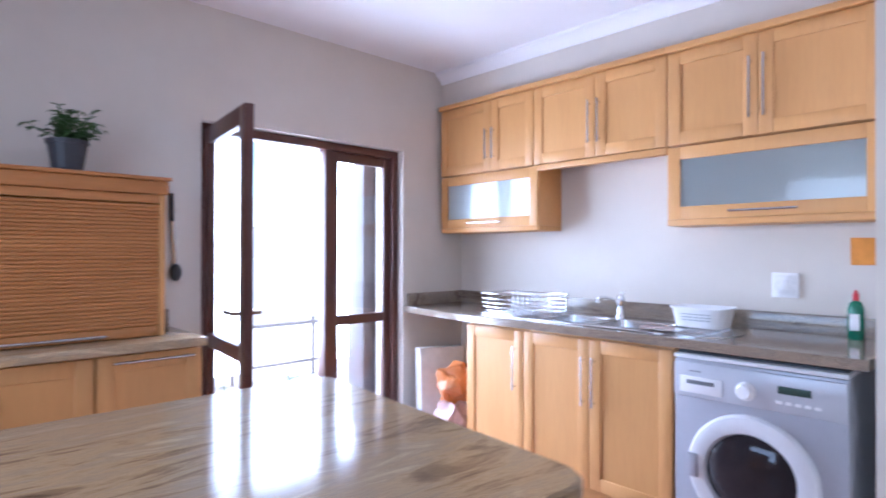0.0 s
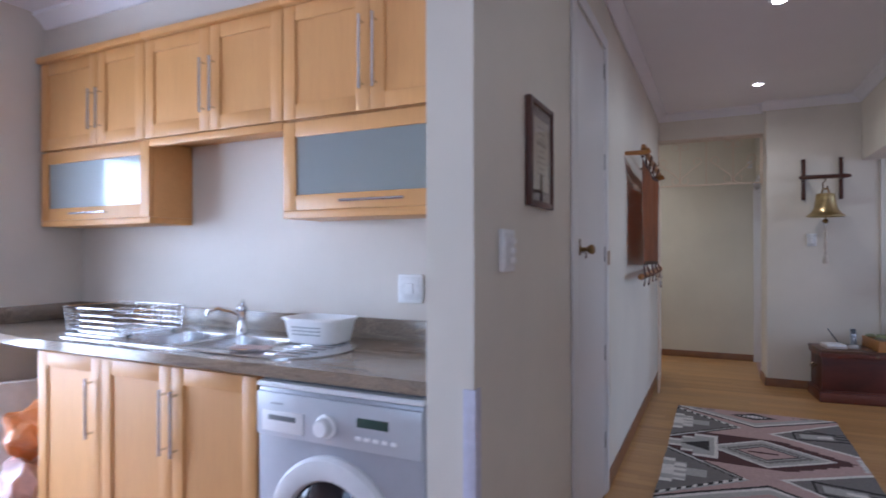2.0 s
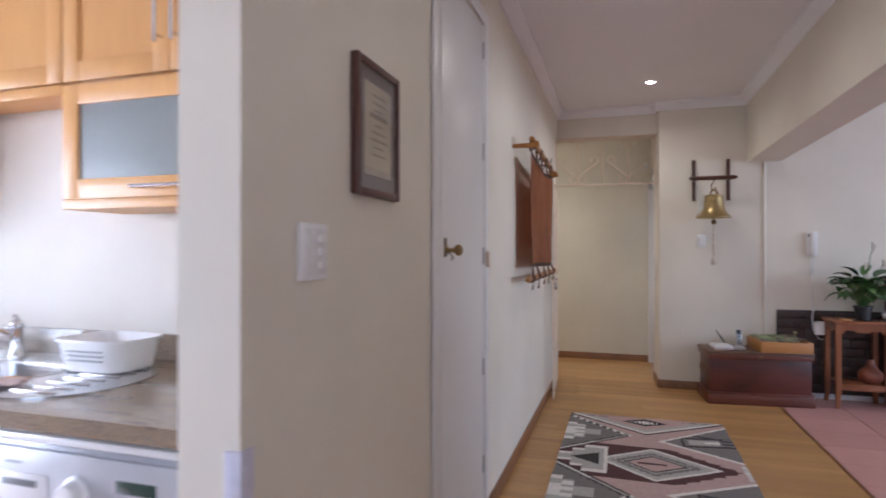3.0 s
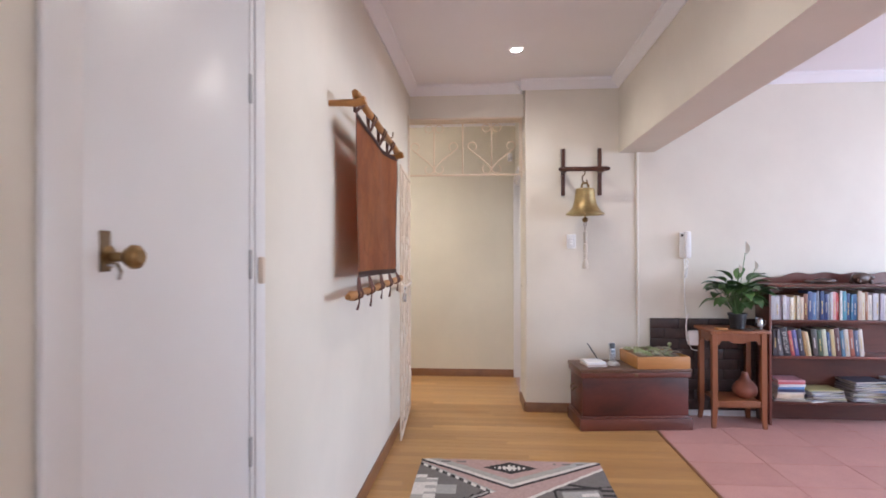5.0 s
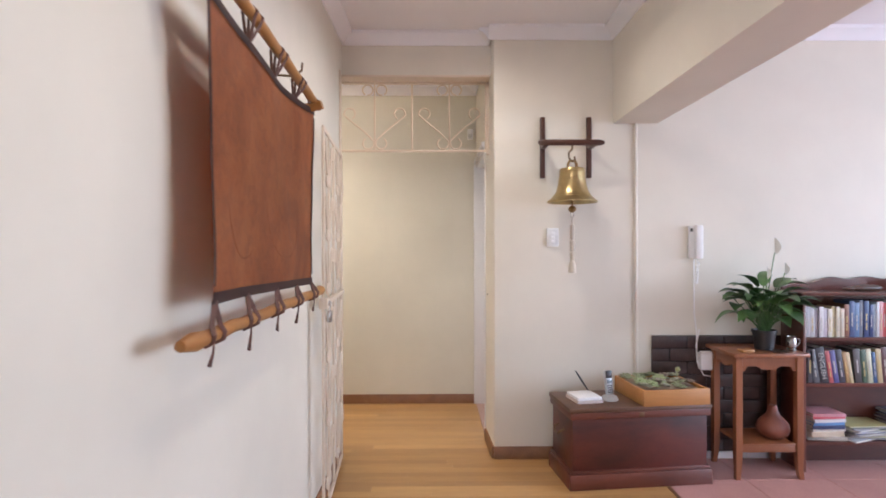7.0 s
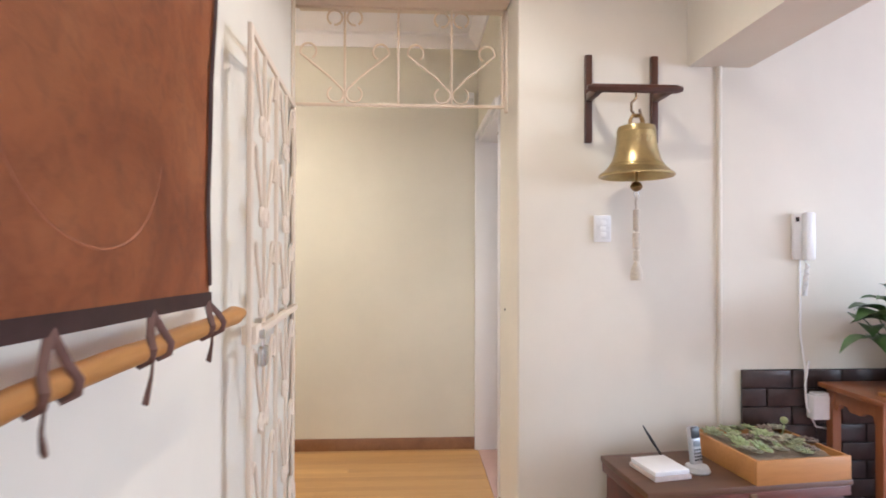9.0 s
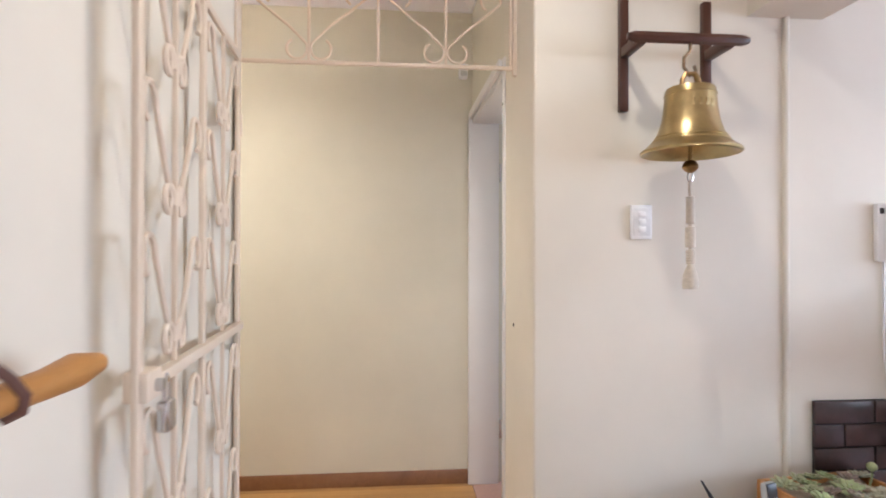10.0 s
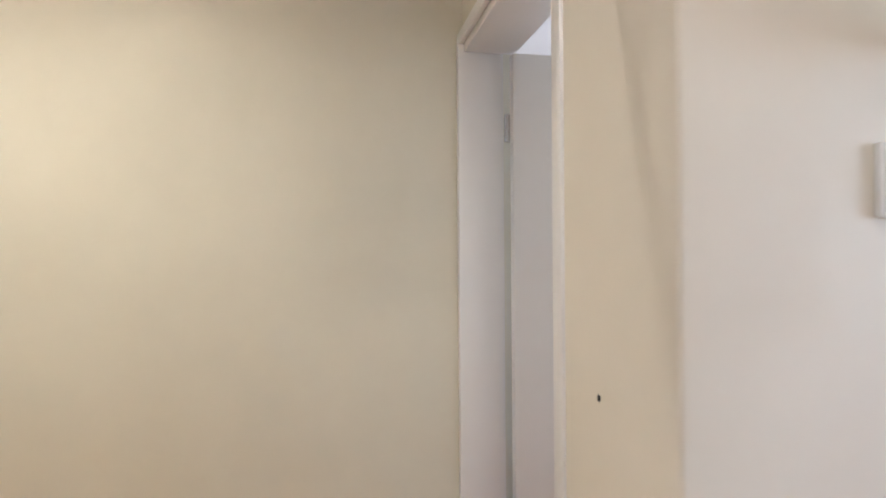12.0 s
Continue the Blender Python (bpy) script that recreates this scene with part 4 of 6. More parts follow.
cd = tagged(new("door_2"), "tall white cupboard door with a brass knob", "", "", "structure")
cd.matrix_basis = at(5.7, HY, 0)
partw("architrave", boxes([(5.305, 5.388, HY - 0.014, HY - 0.001, 0, 2.39)], 0.004), TRIM, cd)
partw("architrave", boxes([(6.065, 6.13, HY - 0.014, HY - 0.001, 0, 2.39)], 0.004), TRIM, cd)
partw("architrave", boxes([(5.39, 6.063, HY - 0.0135, HY - 0.001, 2.325, 2.39)], 0.004), TRIM, cd)
leafp = partw("door_leaf", boxes([(5.392, 6.035, HY - 0.006, HY + 0.03, 0.012, 2.308)], 0.003), TRIM, cd)
partw("stop_bead", boxes([(6.04, 6.063, HY - 0.008, HY + 0.02, 0.0, 2.32)], 0.003), TRIM, cd)
for z in (2.20, 1.73, 1.25, 0.74, 0.29):
    partw("hinge", boxes([(6.03, 6.044, HY - 0.0125, HY - 0.004, z - 0.04, z + 0.04)], 0.003), plain("painted_hinge", (0.45, 0.44, 0.44), 0.35, 0.5), leafp, "grey painted butt hinge")
kb = partw("knob", lathe([(0.020, 0), (0.020, 0.004), (0.009, 0.008), (0.008, 0.03), (0.015, 0.036), (0.021, 0.046), (0.020, 0.056), (0.012, 0.063), (0, 0.064)], 24, "y"), OLD_BRASS, leafp, "worn brass door knob")
kb.matrix_basis = Matrix.Translation((5.455, HY - 0.006, 1.275)) @ Matrix.Rotation(math.pi, 4, "X")
partw("lock_plate", boxes([(5.435, 5.46, HY - 0.010, HY - 0.005, 1.25, 1.32)], 0.002), BRONZE, leafp)
partw("key", tube([(5.447, HY - 0.01, 1.262), (5.447, HY - 0.03, 1.262), (5.447, HY - 0.035, 1.25), (5.45, HY - 0.03, 1.238)], 0.004, 6), STEEL, leafp)
single("turn_button", boxes([(6.072, 6.092, HY - 0.030, HY - 0.0145, 1.195, 1.27)], 0.004), CREAM_METAL, "cream painted wooden turn button on the architrave", "latch")
single("corner_guard", boxes([(4.283, 4.2895, 2.318, 2.347, 0, 0.93), (4.283, 4.32, 2.3135, 2.3195, 0, 0.93)], 0.001), plain("pale_lilac_plastic", (0.62, 0.60, 0.70), 0.35), "pale plastic corner guard on the wall's edge", "corner guard")

# ---- hide on poles ----
LEATHER_M, _nt2, _b2 = _nodes("brown_hide")
_v = _coords(_nt2, shuffle=False)
_n1, _n2, _n3 = _noise(_nt2, _v, 3.2, 6, 0.62, 1.2), _noise(_nt2, _v, 26, 5, 0.65, 0.8), _noise(_nt2, _v, 160, 3)
_c = _ramp(_nt2, _n1, [(0.28, (0.30, 0.085, 0.032)), (0.5, (0.45, 0.15, 0.055)), (0.72, (0.55, 0.22, 0.09))])
_c = _mix(_nt2, "MULTIPLY", 0.45, _c, _ramp(_nt2, _n2, [(0.30, (0.45, 0.38, 0.38)), (0.55, (1, 1, 1))]))
_nt2.links.new(_c, _b2.inputs["Base Color"])
_varied_rough(_nt2, _b2, _n2, 0.42, 0.62)
_bump(_nt2, _b2, _n3, 0.3, 0.002)
EDGE = plain("dark_leather_binding", (0.085, 0.04, 0.036), 0.5, var=0.25, bump=0.3)
LACE = plain("leather_thong", (0.13, 0.058, 0.042), 0.6)

hg = thing("leather_wall_hanging", at(7.4, HY, 1.1), "brown leather hide laced between two wooden poles", "wall hanging")
HTL, HTR, HBL, HBR = (6.883, 1.868), (7.912, 1.840), (6.90, 1.181), (7.902, 1.165)


def hide_point(u, v):
    xt, zt = HTL[0] + (HTR[0] - HTL[0]) * u, HTL[1] + (HTR[1] - HTL[1]) * u
    xb, zb = HBL[0] + (HBR[0] - HBL[0]) * u, HBL[1] + (HBR[1] - HBL[1]) * u
    sag = 0.035 * math.sin(math.pi * u)
    zt, zb = zt - sag * 1.1, zb + sag * 0.1
    side = 0.02 * math.sin(math.pi * v)
    x, z = xt + (xb - xt) * v + side * (0.5 - u) * 2, zt + (zb - zt) * v
    w = 0.006 * noise.noise(Vector((x * 5, z * 5, 1.7))) + 0.004 * math.sin(9 * x + 5 * z)
    return Vector((x, 2.219 - 0.004 * u + w, z))


def hide_mesh(u0, u1, v0, v1, nu, nv, dy, th):
    bm = bmesh.new()
    g = [[bm.verts.new(hide_point(u0 + (u1 - u0) * i / nu, v0 + (v1 - v0) * j / nv) + Vector((0, dy, 0))) for i in range(nu + 1)] for j in range(nv + 1)]
    for j in range(nv):
        for i in range(nu):
            bm.faces.new((g[j][i], g[j][i + 1], g[j + 1][i + 1], g[j + 1][i]))
    bmesh.ops.solidify(bm, geom=bm.faces[:], thickness=th)
    return bm


partw("hide", hide_mesh(0.0, 1.0, 0.0, 1.0, 40, 30, 0, 0.004), LEATHER_M, hg)
for nm, r in (("top_binding", (-0.006, 1.006, -0.014, 0.022, 40, 3)), ("bottom_binding", (-0.006, 1.006, 0.972, 1.012, 40, 3)), ("side_binding", (-0.006, 0.009, 0.036, 0.954, 3, 30)), ("side_binding", (0.985, 1.006, 0.036, 0.954, 3, 30))):
    partw(nm, hide_mesh(*r, -0.0035, 0.009), EDGE, hg, "dark leather binding")


WORN_HIDE = plain("worn_hide", (0.33, 0.105, 0.042), 0.6, var=0.25)
# worn ridges pressed into the hide
for cu, ru, t0, t1 in ((0.60, 0.20, 185, 345), (0.24, 0.13, 190, 300)):
    ridge = []
    for k in range(19):
        a_ = radians(t0 + (t1 - t0) * k / 18)
        ridge.append(hide_point(cu + ru * math.cos(a_), 0.58 - 0.28 * math.sin(a_)) + Vector((0, 0.0005, 0)))
    partw("pressed_ridge", tube(ridge, 0.003, 6, radii=[0.0008 + 0.0012 * math.sin(math.pi * k / 18) for k in range(19)]), WORN_HIDE, hg)


def pole(p0, p1, r, seed):
    rng = random.Random(seed)
    p0, p1 = Vector(p0), Vector(p1)
    pts, radii = [], []
    for k in range(25):
        f = k / 24
        pts.append(p0.lerp(p1, f) + Vector((0, rng.uniform(-0.0015, 0.0015), rng.uniform(-0.002, 0.002))))
        radii.append(r * (1 + rng.uniform(-0.05, 0.05)) * (0.75 if k in (0, 24) else 1.25 if k in (1, 23) else 1))
    return tube(pts, r, 14, radii=radii)


partw("top_pole", pole((6.80, 2.205, 1.930), (7.975, 2.205, 1.872), 0.0165, 1), BAMBOO, hg)
partw("bottom_pole", pole((6.765, 2.224, 1.102), (8.10, 2.215, 1.121), 0.0165, 2), BAMBOO, hg)
for x, z in ((6.835, 1.928), (7.86, 1.877)):
    partw("peg", tube([(x, HY, z - 0.03), (x, 2.25, z - 0.03), (x - 0.004, 2.205, z - 0.033), (x - 0.008, 2.165, z - 0.022)], 0.016, 10, radii=[0.013, 0.015, 0.016, 0.018]), BAMBOO, hg)
for k in range(5):
    u = 0.012 + 0.244 * k
    q = hide_point(u, -0.01)
    f_ = (q.x - 6.80) / 1.175
    yt, zt = 2.205, 1.930 - 0.058 * f_
    for side in (-0.022, 0.026):
        s_ = q.x + side
        partw("lace", tube([q, (s_, yt - 0.012, zt - 0.018), (s_, yt - 0.020, zt), (s_ + 0.002, yt, zt + 0.0205), (s_ + 0.003, yt + 0.020, zt), (q.x + side * 0.3, q.y + 0.006, q.z)], 0.0026, 6, flat=1.8), LACE, hg)
    q = hide_point(u, 1.0)
    f_ = (q.x - 6.765) / 1.335
    yb, zb = 2.224 - 0.009 * f_, 1.102 + 0.019 * f_
    for side in (-0.032, 0.030):
        s_ = q.x + side
        partw("lace", tube([q, (s_ - side * 0.25, yb - 0.012, zb + 0.022), (s_, yb - 0.020, zb + 0.004), (s_ + 0.002, yb - 0.016, zb - 0.012), (s_ + 0.003, yb, zb - 0.0205), (s_ + 0.003, yb + 0.020, zb)], 0.0032, 6, flat=2.0), LACE, hg)
    partw("lace_tail", tube([(q.x - 0.030, yb - 0.019, zb - 0.008), (q.x - 0.034, yb - 0.018, zb - 0.035), (q.x - 0.040 + 0.010 * (k % 3), yb - 0.012, zb - 0.062 - 0.012 * (k % 2))], 0.004, 6, radii=[0.003, 0.005, 0.009], flat=0.45), LACE, hg)
single("hide_hook", tube([(7.62, HY, 1.90), (7.62, 2.22, 1.895), (7.625, 2.19, 1.915), (7.615, 2.185, 1.94)], 0.004, 6), BRONZE, "small dark hook above the pole", "hook")

# ---- security gate and transom grille ----
def motif(cx, cz, w, h):
    """Two bowed arms from one foot, rolled into scrolls at both ends (local x, z)."""
    out = []
    for s in (-1, 1):
        pts = []
        for i in range(13):      # small roll beside the bar
            a = radians(-200 + 290 * i / 12)
            pts.append((cx + s * (0.036 + 0.026 * math.cos(a)), 0, cz + 0.045 - 0.028 * math.sin(a)))
        p0, p1, p2 = Vector((cx + s * 0.012, 0, cz + 0.03)), Vector((cx + s * w * 0.20, 0, cz + h * 0.42)), Vector((cx + s * w * 0.34, 0, cz + h * 0.80))
        for i in range(1, 9):
            f = i / 8
            pts.append(p0 * (1 - f) ** 2 + p1 * 2 * f * (1 - f) + p2 * f * f)
        for i in range(1, 12):   # hook that falls outwards
            a = radians(180 - 23 * i)
            r = 0.036 * (1 - 0.03 * i)
            pts.append((p2.x + s * (0.036 + r * math.cos(a)), 0, p2.z + 1.25 * r * math.sin(a)))
        out.append(pts)
    return out


GW, GH, GR_Z = 0.842, 1.87, 1.03
gate = thing("security_gate", pose(9.122, 2.303, 0, 0, 0, 0) @ Matrix.Rotation(math.atan2(2.249 - 2.303, 8.282 - 9.122), 4, "Z"), "cream wrought iron security gate folded back open", "gate")
for x, w in ((0.0, 0.024), (GW / 2 - 0.013, 0.026), (GW - 0.03, 0.03)):
    part("upright", boxes([(x, x + w, -0.006, 0.006, 0.03, GH)], 0.002), CREAM_METAL, gate)
for z in (0.03, GR_Z, GH - 0.022):
    part("cross_rail", boxes([(0.005, GW - 0.005, -0.0055, 0.016 if z == GR_Z else 0.0055, z, z + 0.022)], 0.002), CREAM_METAL, gate)
for p_ in range(2):
    cx = (p_ + 0.5) * GW / 2
    part("bar", boxes([(cx - 0.006, cx + 0.006, -0.005, 0.005, 0.05, GH - 0.02)], 0.001), CREAM_METAL, gate)
    for z0_ in (0.10, 0.41, 0.72, 1.055, 1.32, 1.585):
        for pts in motif(cx, z0_, 0.33, 0.25 if z0_ > 1 else 0.29):
            part("scroll", tube(pts, 0.006, 6), CREAM_METAL, gate)
lk = part("lock_box", boxes([(GW - 0.075, GW - 0.005, -0.02, 0.02, GR_Z - 0.013, GR_Z + 0.037)], 0.004), CREAM_METAL, gate, "cream enamelled lock box")
part("lock_cylinder", lathe([(0.011, 0), (0.011, 0.012), (0, 0.013)], 14, "y"), STEEL, lk, m=pose(GW - 0.045, 0.02, GR_Z + 0.01))
pl = part("padlock", boxes([(GW - 0.125, GW - 0.083, 0.006, 0.03, GR_Z - 0.085, GR_Z - 0.03)], 0.006), STEEL, gate, "steel padlock")
part("shackle", tube([(GW - 0.117, 0.018, GR_Z - 0.03), (GW - 0.117, 0.018, GR_Z), (GW - 0.104, 0.018, GR_Z + 0.015), (GW - 0.091, 0.018, GR_Z), (GW - 0.091, 0.018, GR_Z - 0.03)], 0.004, 8), CHROME, pl)
for z in (0.25, 1.62):
    part("hinge_pin", lathe([(0.009, 0), (0.009, 0.07)], 10), CREAM_METAL, gate, m=at(-0.006, 0, z))

tg = thing("transom_grille", at(9.2, 1.865, 1.9), "cream wrought iron grille above the passage opening", "grille")
GY0, GY1, GZ0, GZ1, GX = 1.396, 2.372, 1.93, 2.39, 9.375
partw("rail", boxes([(GX - 0.006, GX + 0.006, GY0, 2.488, GZ0, GZ0 + 0.014), (GX - 0.006, GX + 0.006, GY0, 2.488, GZ1 - 0.014, GZ1)], 0.002), CREAM_METAL, tg)
for y in (GY0 + 0.006, 1.884, GY1 - 0.006):
    partw("upright", boxes([(GX - 0.005, GX + 0.005, y - 0.005, y + 0.005, GZ0 + 0.01, GZ1 - 0.01)], 0.001), CREAM_METAL, tg)
for cy in (1.640, 2.128):
    partw("bar", boxes([(GX - 0.004, GX + 0.004, cy - 0.005, cy + 0.005, GZ0 + 0.01, GZ1 - 0.01)], 0.001), CREAM_METAL, tg)
    for s in (-1, 1):
        low = [(GX, cy + s * (0.042 + 0.036 * math.cos(radians(a))), GZ0 + 0.055 + 0.036 * math.sin(radians(a))) for a in range(60, -181, -24)]
        dia = [(GX, cy + s * d, z) for d, z in ((0.01, 2.005), (0.07, 2.065), (0.14, 2.12), (0.2, 2.17))]
        topc = [(GX, cy + s * (0.2 - 0.036 + 0.036 * math.cos(radians(a))), 2.18 + 0.036 * math.sin(radians(a))) for a in range(0, 250, 24)]
        partw("scroll", tube(low + dia + topc, 0.0048, 6), CREAM_METAL, tg)
        up = [(GX, cy + s * (0.045 + 0.034 * math.cos(radians(a))), GZ1 - 0.055 + 0.034 * math.sin(radians(a))) for a in range(-60, 290, 24)]
        partw("scroll", tube(up, 0.0048, 6), CREAM_METAL, tg)
of = tagged(new("trim_passage_frame"), "cream steel frame round the passage opening", "", "", "structure")
of.matrix_basis = at(9.2, 1.86, 0)
partw("jamb", boxes([(9.128, 9.1735, 2.3105, 2.3195, 0, 2.395)], 0.002), CREAM_METAL, of)
partw("head", boxes([(9.253, 9.435, 1.385, 2.341, 2.386, 2.3985)], 0.002), CREAM_METAL, of)
partw("bead", boxes([(9.362, 9.388, 1.3735, 1.3955, 1.91, 2.386)], 0.002), CREAM_METAL, of)

# ---- doorway in the passage ----
bd = tagged(new("door_3"), "white doorway with the door standing open", "", "", "structure")
bd.matrix_basis = at(10, 1.3, 0)
partw("jamb", boxes([(10.405, 10.438, 1.247, 1.413, 0, 2.0)], 0.003), TRIM, bd)
partw("jamb", boxes([(9.552, 9.585, 1.205, 1.392, 0, 2.0)], 0.003), TRIM, bd)
partw("head", boxes([(9.585, 10.405, 1.205, 1.392, 1.967, 1.999)], 0.003), TRIM, bd)
partw("architrave", boxes([(9.525, 9.56, 1.3745, 1.397, 0, 2.035)], 0.003), TRIM, bd)
partw("architrave", boxes([(9.56, 10.435, 1.392, 1.412, 1.995, 2.035)], 0.003), TRIM, bd)
dl = partw("door_leaf", boxes([(10.352, 10.392, 0.475, 1.228, 0.012, 1.955)], 0.003), TRIM, bd)
for z in (0.3, 1.70):
    partw("hinge", boxes([(10.392, 10.404, 1.222, 1.246, z - 0.05, z + 0.05)], 0.002), STEEL, dl)
partw("handle", tube([(10.352, 0.54, 1.0), (10.31, 0.54, 1.0), (10.305, 0.55, 1.0), (10.305, 0.65, 1.0)], 0.008, 8), CHROME, dl)
sens = thing("alarm_sensor", at(10.43, 1.445, 2.21), "small white alarm sensor high on the wall", "sensor")
partw("housing", boxes([(10.395, 10.439, 1.42, 1.468, 2.215, 2.295)], 0.008), WHITE, sens)
partw("lens", boxes([(10.391, 10.397, 1.428, 1.46, 2.225, 2.255)], 0.003), plain("milky_lens", (0.7, 0.7, 0.68), 0.2), sens)
single("wall_plug_hole", blob(0.004, 0.0025, 0.007, 2, (9.372, 1.391, 1.0)), BLACK, "small dark chip in the plaster", "mark")
single("wall_screw", lathe([(0.006, 0), (0.006, 0.004), (0, 0.005)], 10, "y"), STEEL, "small screw head in the passage reveal", "screw", m=pose(9.538, 1.397, 1.85))

# ---- dresser in the room beyond, seen through the door's gap ----
ds = thing("dark_dresser", at(11.4, 0.85, 0), "dark wooden dresser in the room beyond", "dresser")
partw("body", boxes([(11.2, 11.6, 0.5, 1.18, 0.06, 0.78)], 0.004), DARKWOOD, ds)
for z in (0.10, 0.33, 0.56):
    dw = partw("drawer", boxes([(11.185, 11.1995, 0.52, 1.16, z, z + 0.2)], 0.003), DARKWOOD, ds)
    partw("knob", blob(0.014, 0.014, 0.014, 2, (11.175, 0.84, z + 0.1)), BRONZE, dw)
partw("foot", boxes([(11.2, 11.6, 0.5, 0.54, 0, 0.0595), (11.2, 11.6, 1.14, 1.18, 0, 0.0595)]), DARKWOOD, ds)

# ---- bell on its bracket ----
br = thing("bell_bracket", at(PX, 0.93, 1.73), "dark hardwood bracket fixed to the wall", "bracket")
for y in (1.072, 0.785):
    partw("upright", boxes([(PX - 0.026, PX - 0.001, y - 0.015, y + 0.015, 1.73, 2.105)], 0.004), DARKWOOD, br)
    partw("arm", boxes([(PX - 0.155, PX - 0.027, y - 0.014, y + 0.014, 1.905, 1.938)], 0.004), DARKWOOD, br)
partw("crossbar", tube([(PX - 0.17, 1.125, 1.921), (PX - 0.17, 1.10, 1.921), (PX - 0.17, 0.76, 1.921), (PX - 0.17, 0.735, 1.921)], 0.017, 8, radii=[0.01, 0.018, 0.018, 0.01]), DARKWOOD, br)
partw("hook", tube([(PX - 0.17, 0.925, 1.905), (PX - 0.17, 0.925, 1.882), (PX - 0.17, 0.945, 1.862), (PX - 0.17, 0.945, 1.832), (PX - 0.17, 0.925, 1.806), (PX - 0.17, 0.908, 1.820), (PX - 0.17, 0.912, 1.838)], 0.0055, 8), BRONZE, br)
BX = PX - 0.17
bell = thing("brass_bell", at(BX, 0.925, 1.566) @ Matrix.Diagonal((1.0, 1.0, 0.955, 1.0)), "polished brass ship's bell with a knotted rope", "bell")
partw("bell_body", lathe([(0.142, 0.0), (0.147, 0.003), (0.146, 0.010), (0.128, 0.024), (0.108, 0.044), (0.094, 0.070), (0.084, 0.105), (0.078, 0.145), (0.0745, 0.185), (0.0735, 0.202), (0.070, 0.210), (0.050, 0.216), (0.0, 0.219), (0.0, 0.209), (0.046, 0.206), (0.064, 0.196), (0.068, 0.17), (0.078, 0.1), (0.098, 0.05), (0.132, 0.004), (0.142, 0.0)], 56, cap=False), BRASS, bell).matrix_basis = Matrix.Identity(4)
for z, r in ((0.040, 0.1115), (0.052, 0.1035), (0.188, 0.0745)):
    part("moulding_ring", tube([(r * math.cos(2 * math.pi * i / 40), r * math.sin(2 * math.pi * i / 40), z) for i in range(40)], 0.0025, 6, closed=True), BRASS, bell)
part("crown_lug", tube([(0, -0.026, 0.210), (0, -0.025, 0.238), (0, -0.015, 0.258), (0, 0.015, 0.258), (0, 0.025, 0.238), (0, 0.026, 0.210)], 0.010, 10, flat=0.8), OLD_BRASS, bell, "dull brass lug")
part("clapper", lathe([(0.005, 0.12), (0.006, -0.018), (0.015, -0.022), (0.023, -0.034), (0.024, -0.044), (0.015, -0.056), (0.006, -0.060), (0, -0.061)], 20), OLD_BRASS, bell)
part("shackle", tube([(0, 0.009 * math.sin(2 * math.pi * i / 14), -0.073 + 0.016 * math.cos(2 * math.pi * i / 14)) for i in range(14)], 0.003, 6, closed=True), STEEL, bell, "small steel ring")
mark = bmesh.new()
for k in range(4):
    a = radians(203 - 15 * k)
    t_ = boxes([(-0.0045, 0.0045, -0.0015, 0.0015, -0.012, 0.012)], 0.001)
    add(mark, t_, Matrix.Translation((0.0775 * math.cos(a), 0.0775 * math.sin(a), 0.150)) @ Matrix.Rotation(a + math.pi / 2, 4, "Z"))
part("engraved_mark", mark, plain("dull_brass", (0.40, 0.30, 0.14), 0.42, 1.0), bell, "row of worn raised marks")
ROPE = plain("cream_cotton_rope", (0.62, 0.55, 0.46), 0.9, bump=0.8, scale=90)
rp = part("bell_rope", tube([(0, 0, -0.082), (0.002, 0.001, -0.105), (0, 0, -0.13), (0, 0, -0.40)], 0.0055, 8), ROPE, bell, "knotted cream cotton bell rope")
for za, zb, r_ in ((-0.225, -0.135, 0.0125), (-0.300, -0.232, 0.0145), (-0.352, -0.307, 0.0130)):
    n_ = 9
    rings_ = [(0.006, za)] + [(r_ + 0.0012 * (q_ % 2), za + (zb - za) * (q_ + 0.5) / (2 * n_)) for q_ in range(2 * n_)] + [(0.006, zb)]
    part("rope_whipping", lathe(rings_, 14), ROPE, rp)
part("tassel", crumple(lathe([(0.022, -0.432), (0.024, -0.415), (0.021, -0.385), (0.013, -0.362), (0.008, -0.352)], 18), 0.003, 60), ROPE, rp)

switch_plate("light_switch", pose(PX, 1.008, 1.366, 0, 0, -90), 0.074, 0.114, ((-0.012, 0.012, 0.016, 0.034), (-0.012, 0.012, -0.009, 0.009), (-0.012, 0.012, -0.034, -0.016)), "white three-rocker light switch below the bell")
structure("trim_conduit", tube([(PX - 0.004, 0.492, 0.0), (PX - 0.004, 0.492, 2.07)], 0.012, 10), WALL_WHITE, "painted cable conduit running down the wall")

# intercom handset
ic = thing("intercom_handset", at(PX, 0.10, 1.23), "white wall intercom handset with a coiled cord", "intercom")
partw("base_plate", boxes([(PX - 0.022, PX - 0.001, 0.058, 0.142, 1.235, 1.435)], 0.005), WHITE, ic)
partw("handset", boxes([(PX - 0.058, PX - 0.024, 0.066, 0.112, 1.232, 1.44)], 0.010), WHITE, ic)
partw("speaker_slots", boxes([(PX - 0.0235, PX - 0.021, 0.118, 0.134, 1.40, 1.42)], 0.001), BLACK, ic)
coil = []
for i in range(120):
    a = i * 0.9
    f = i / 119
    coil.append((PX - 0.035 + 0.008 * math.cos(a), 0.092 + 0.008 * math.sin(a) + 0.012 * math.sin(f * 3.1), 1.232 - 0.14 * math.sin(f * math.pi) ** 0.8 - 0.02 * f))
partw("coiled_cord", tube(coil, 0.0028, 5), WHITE, ic)
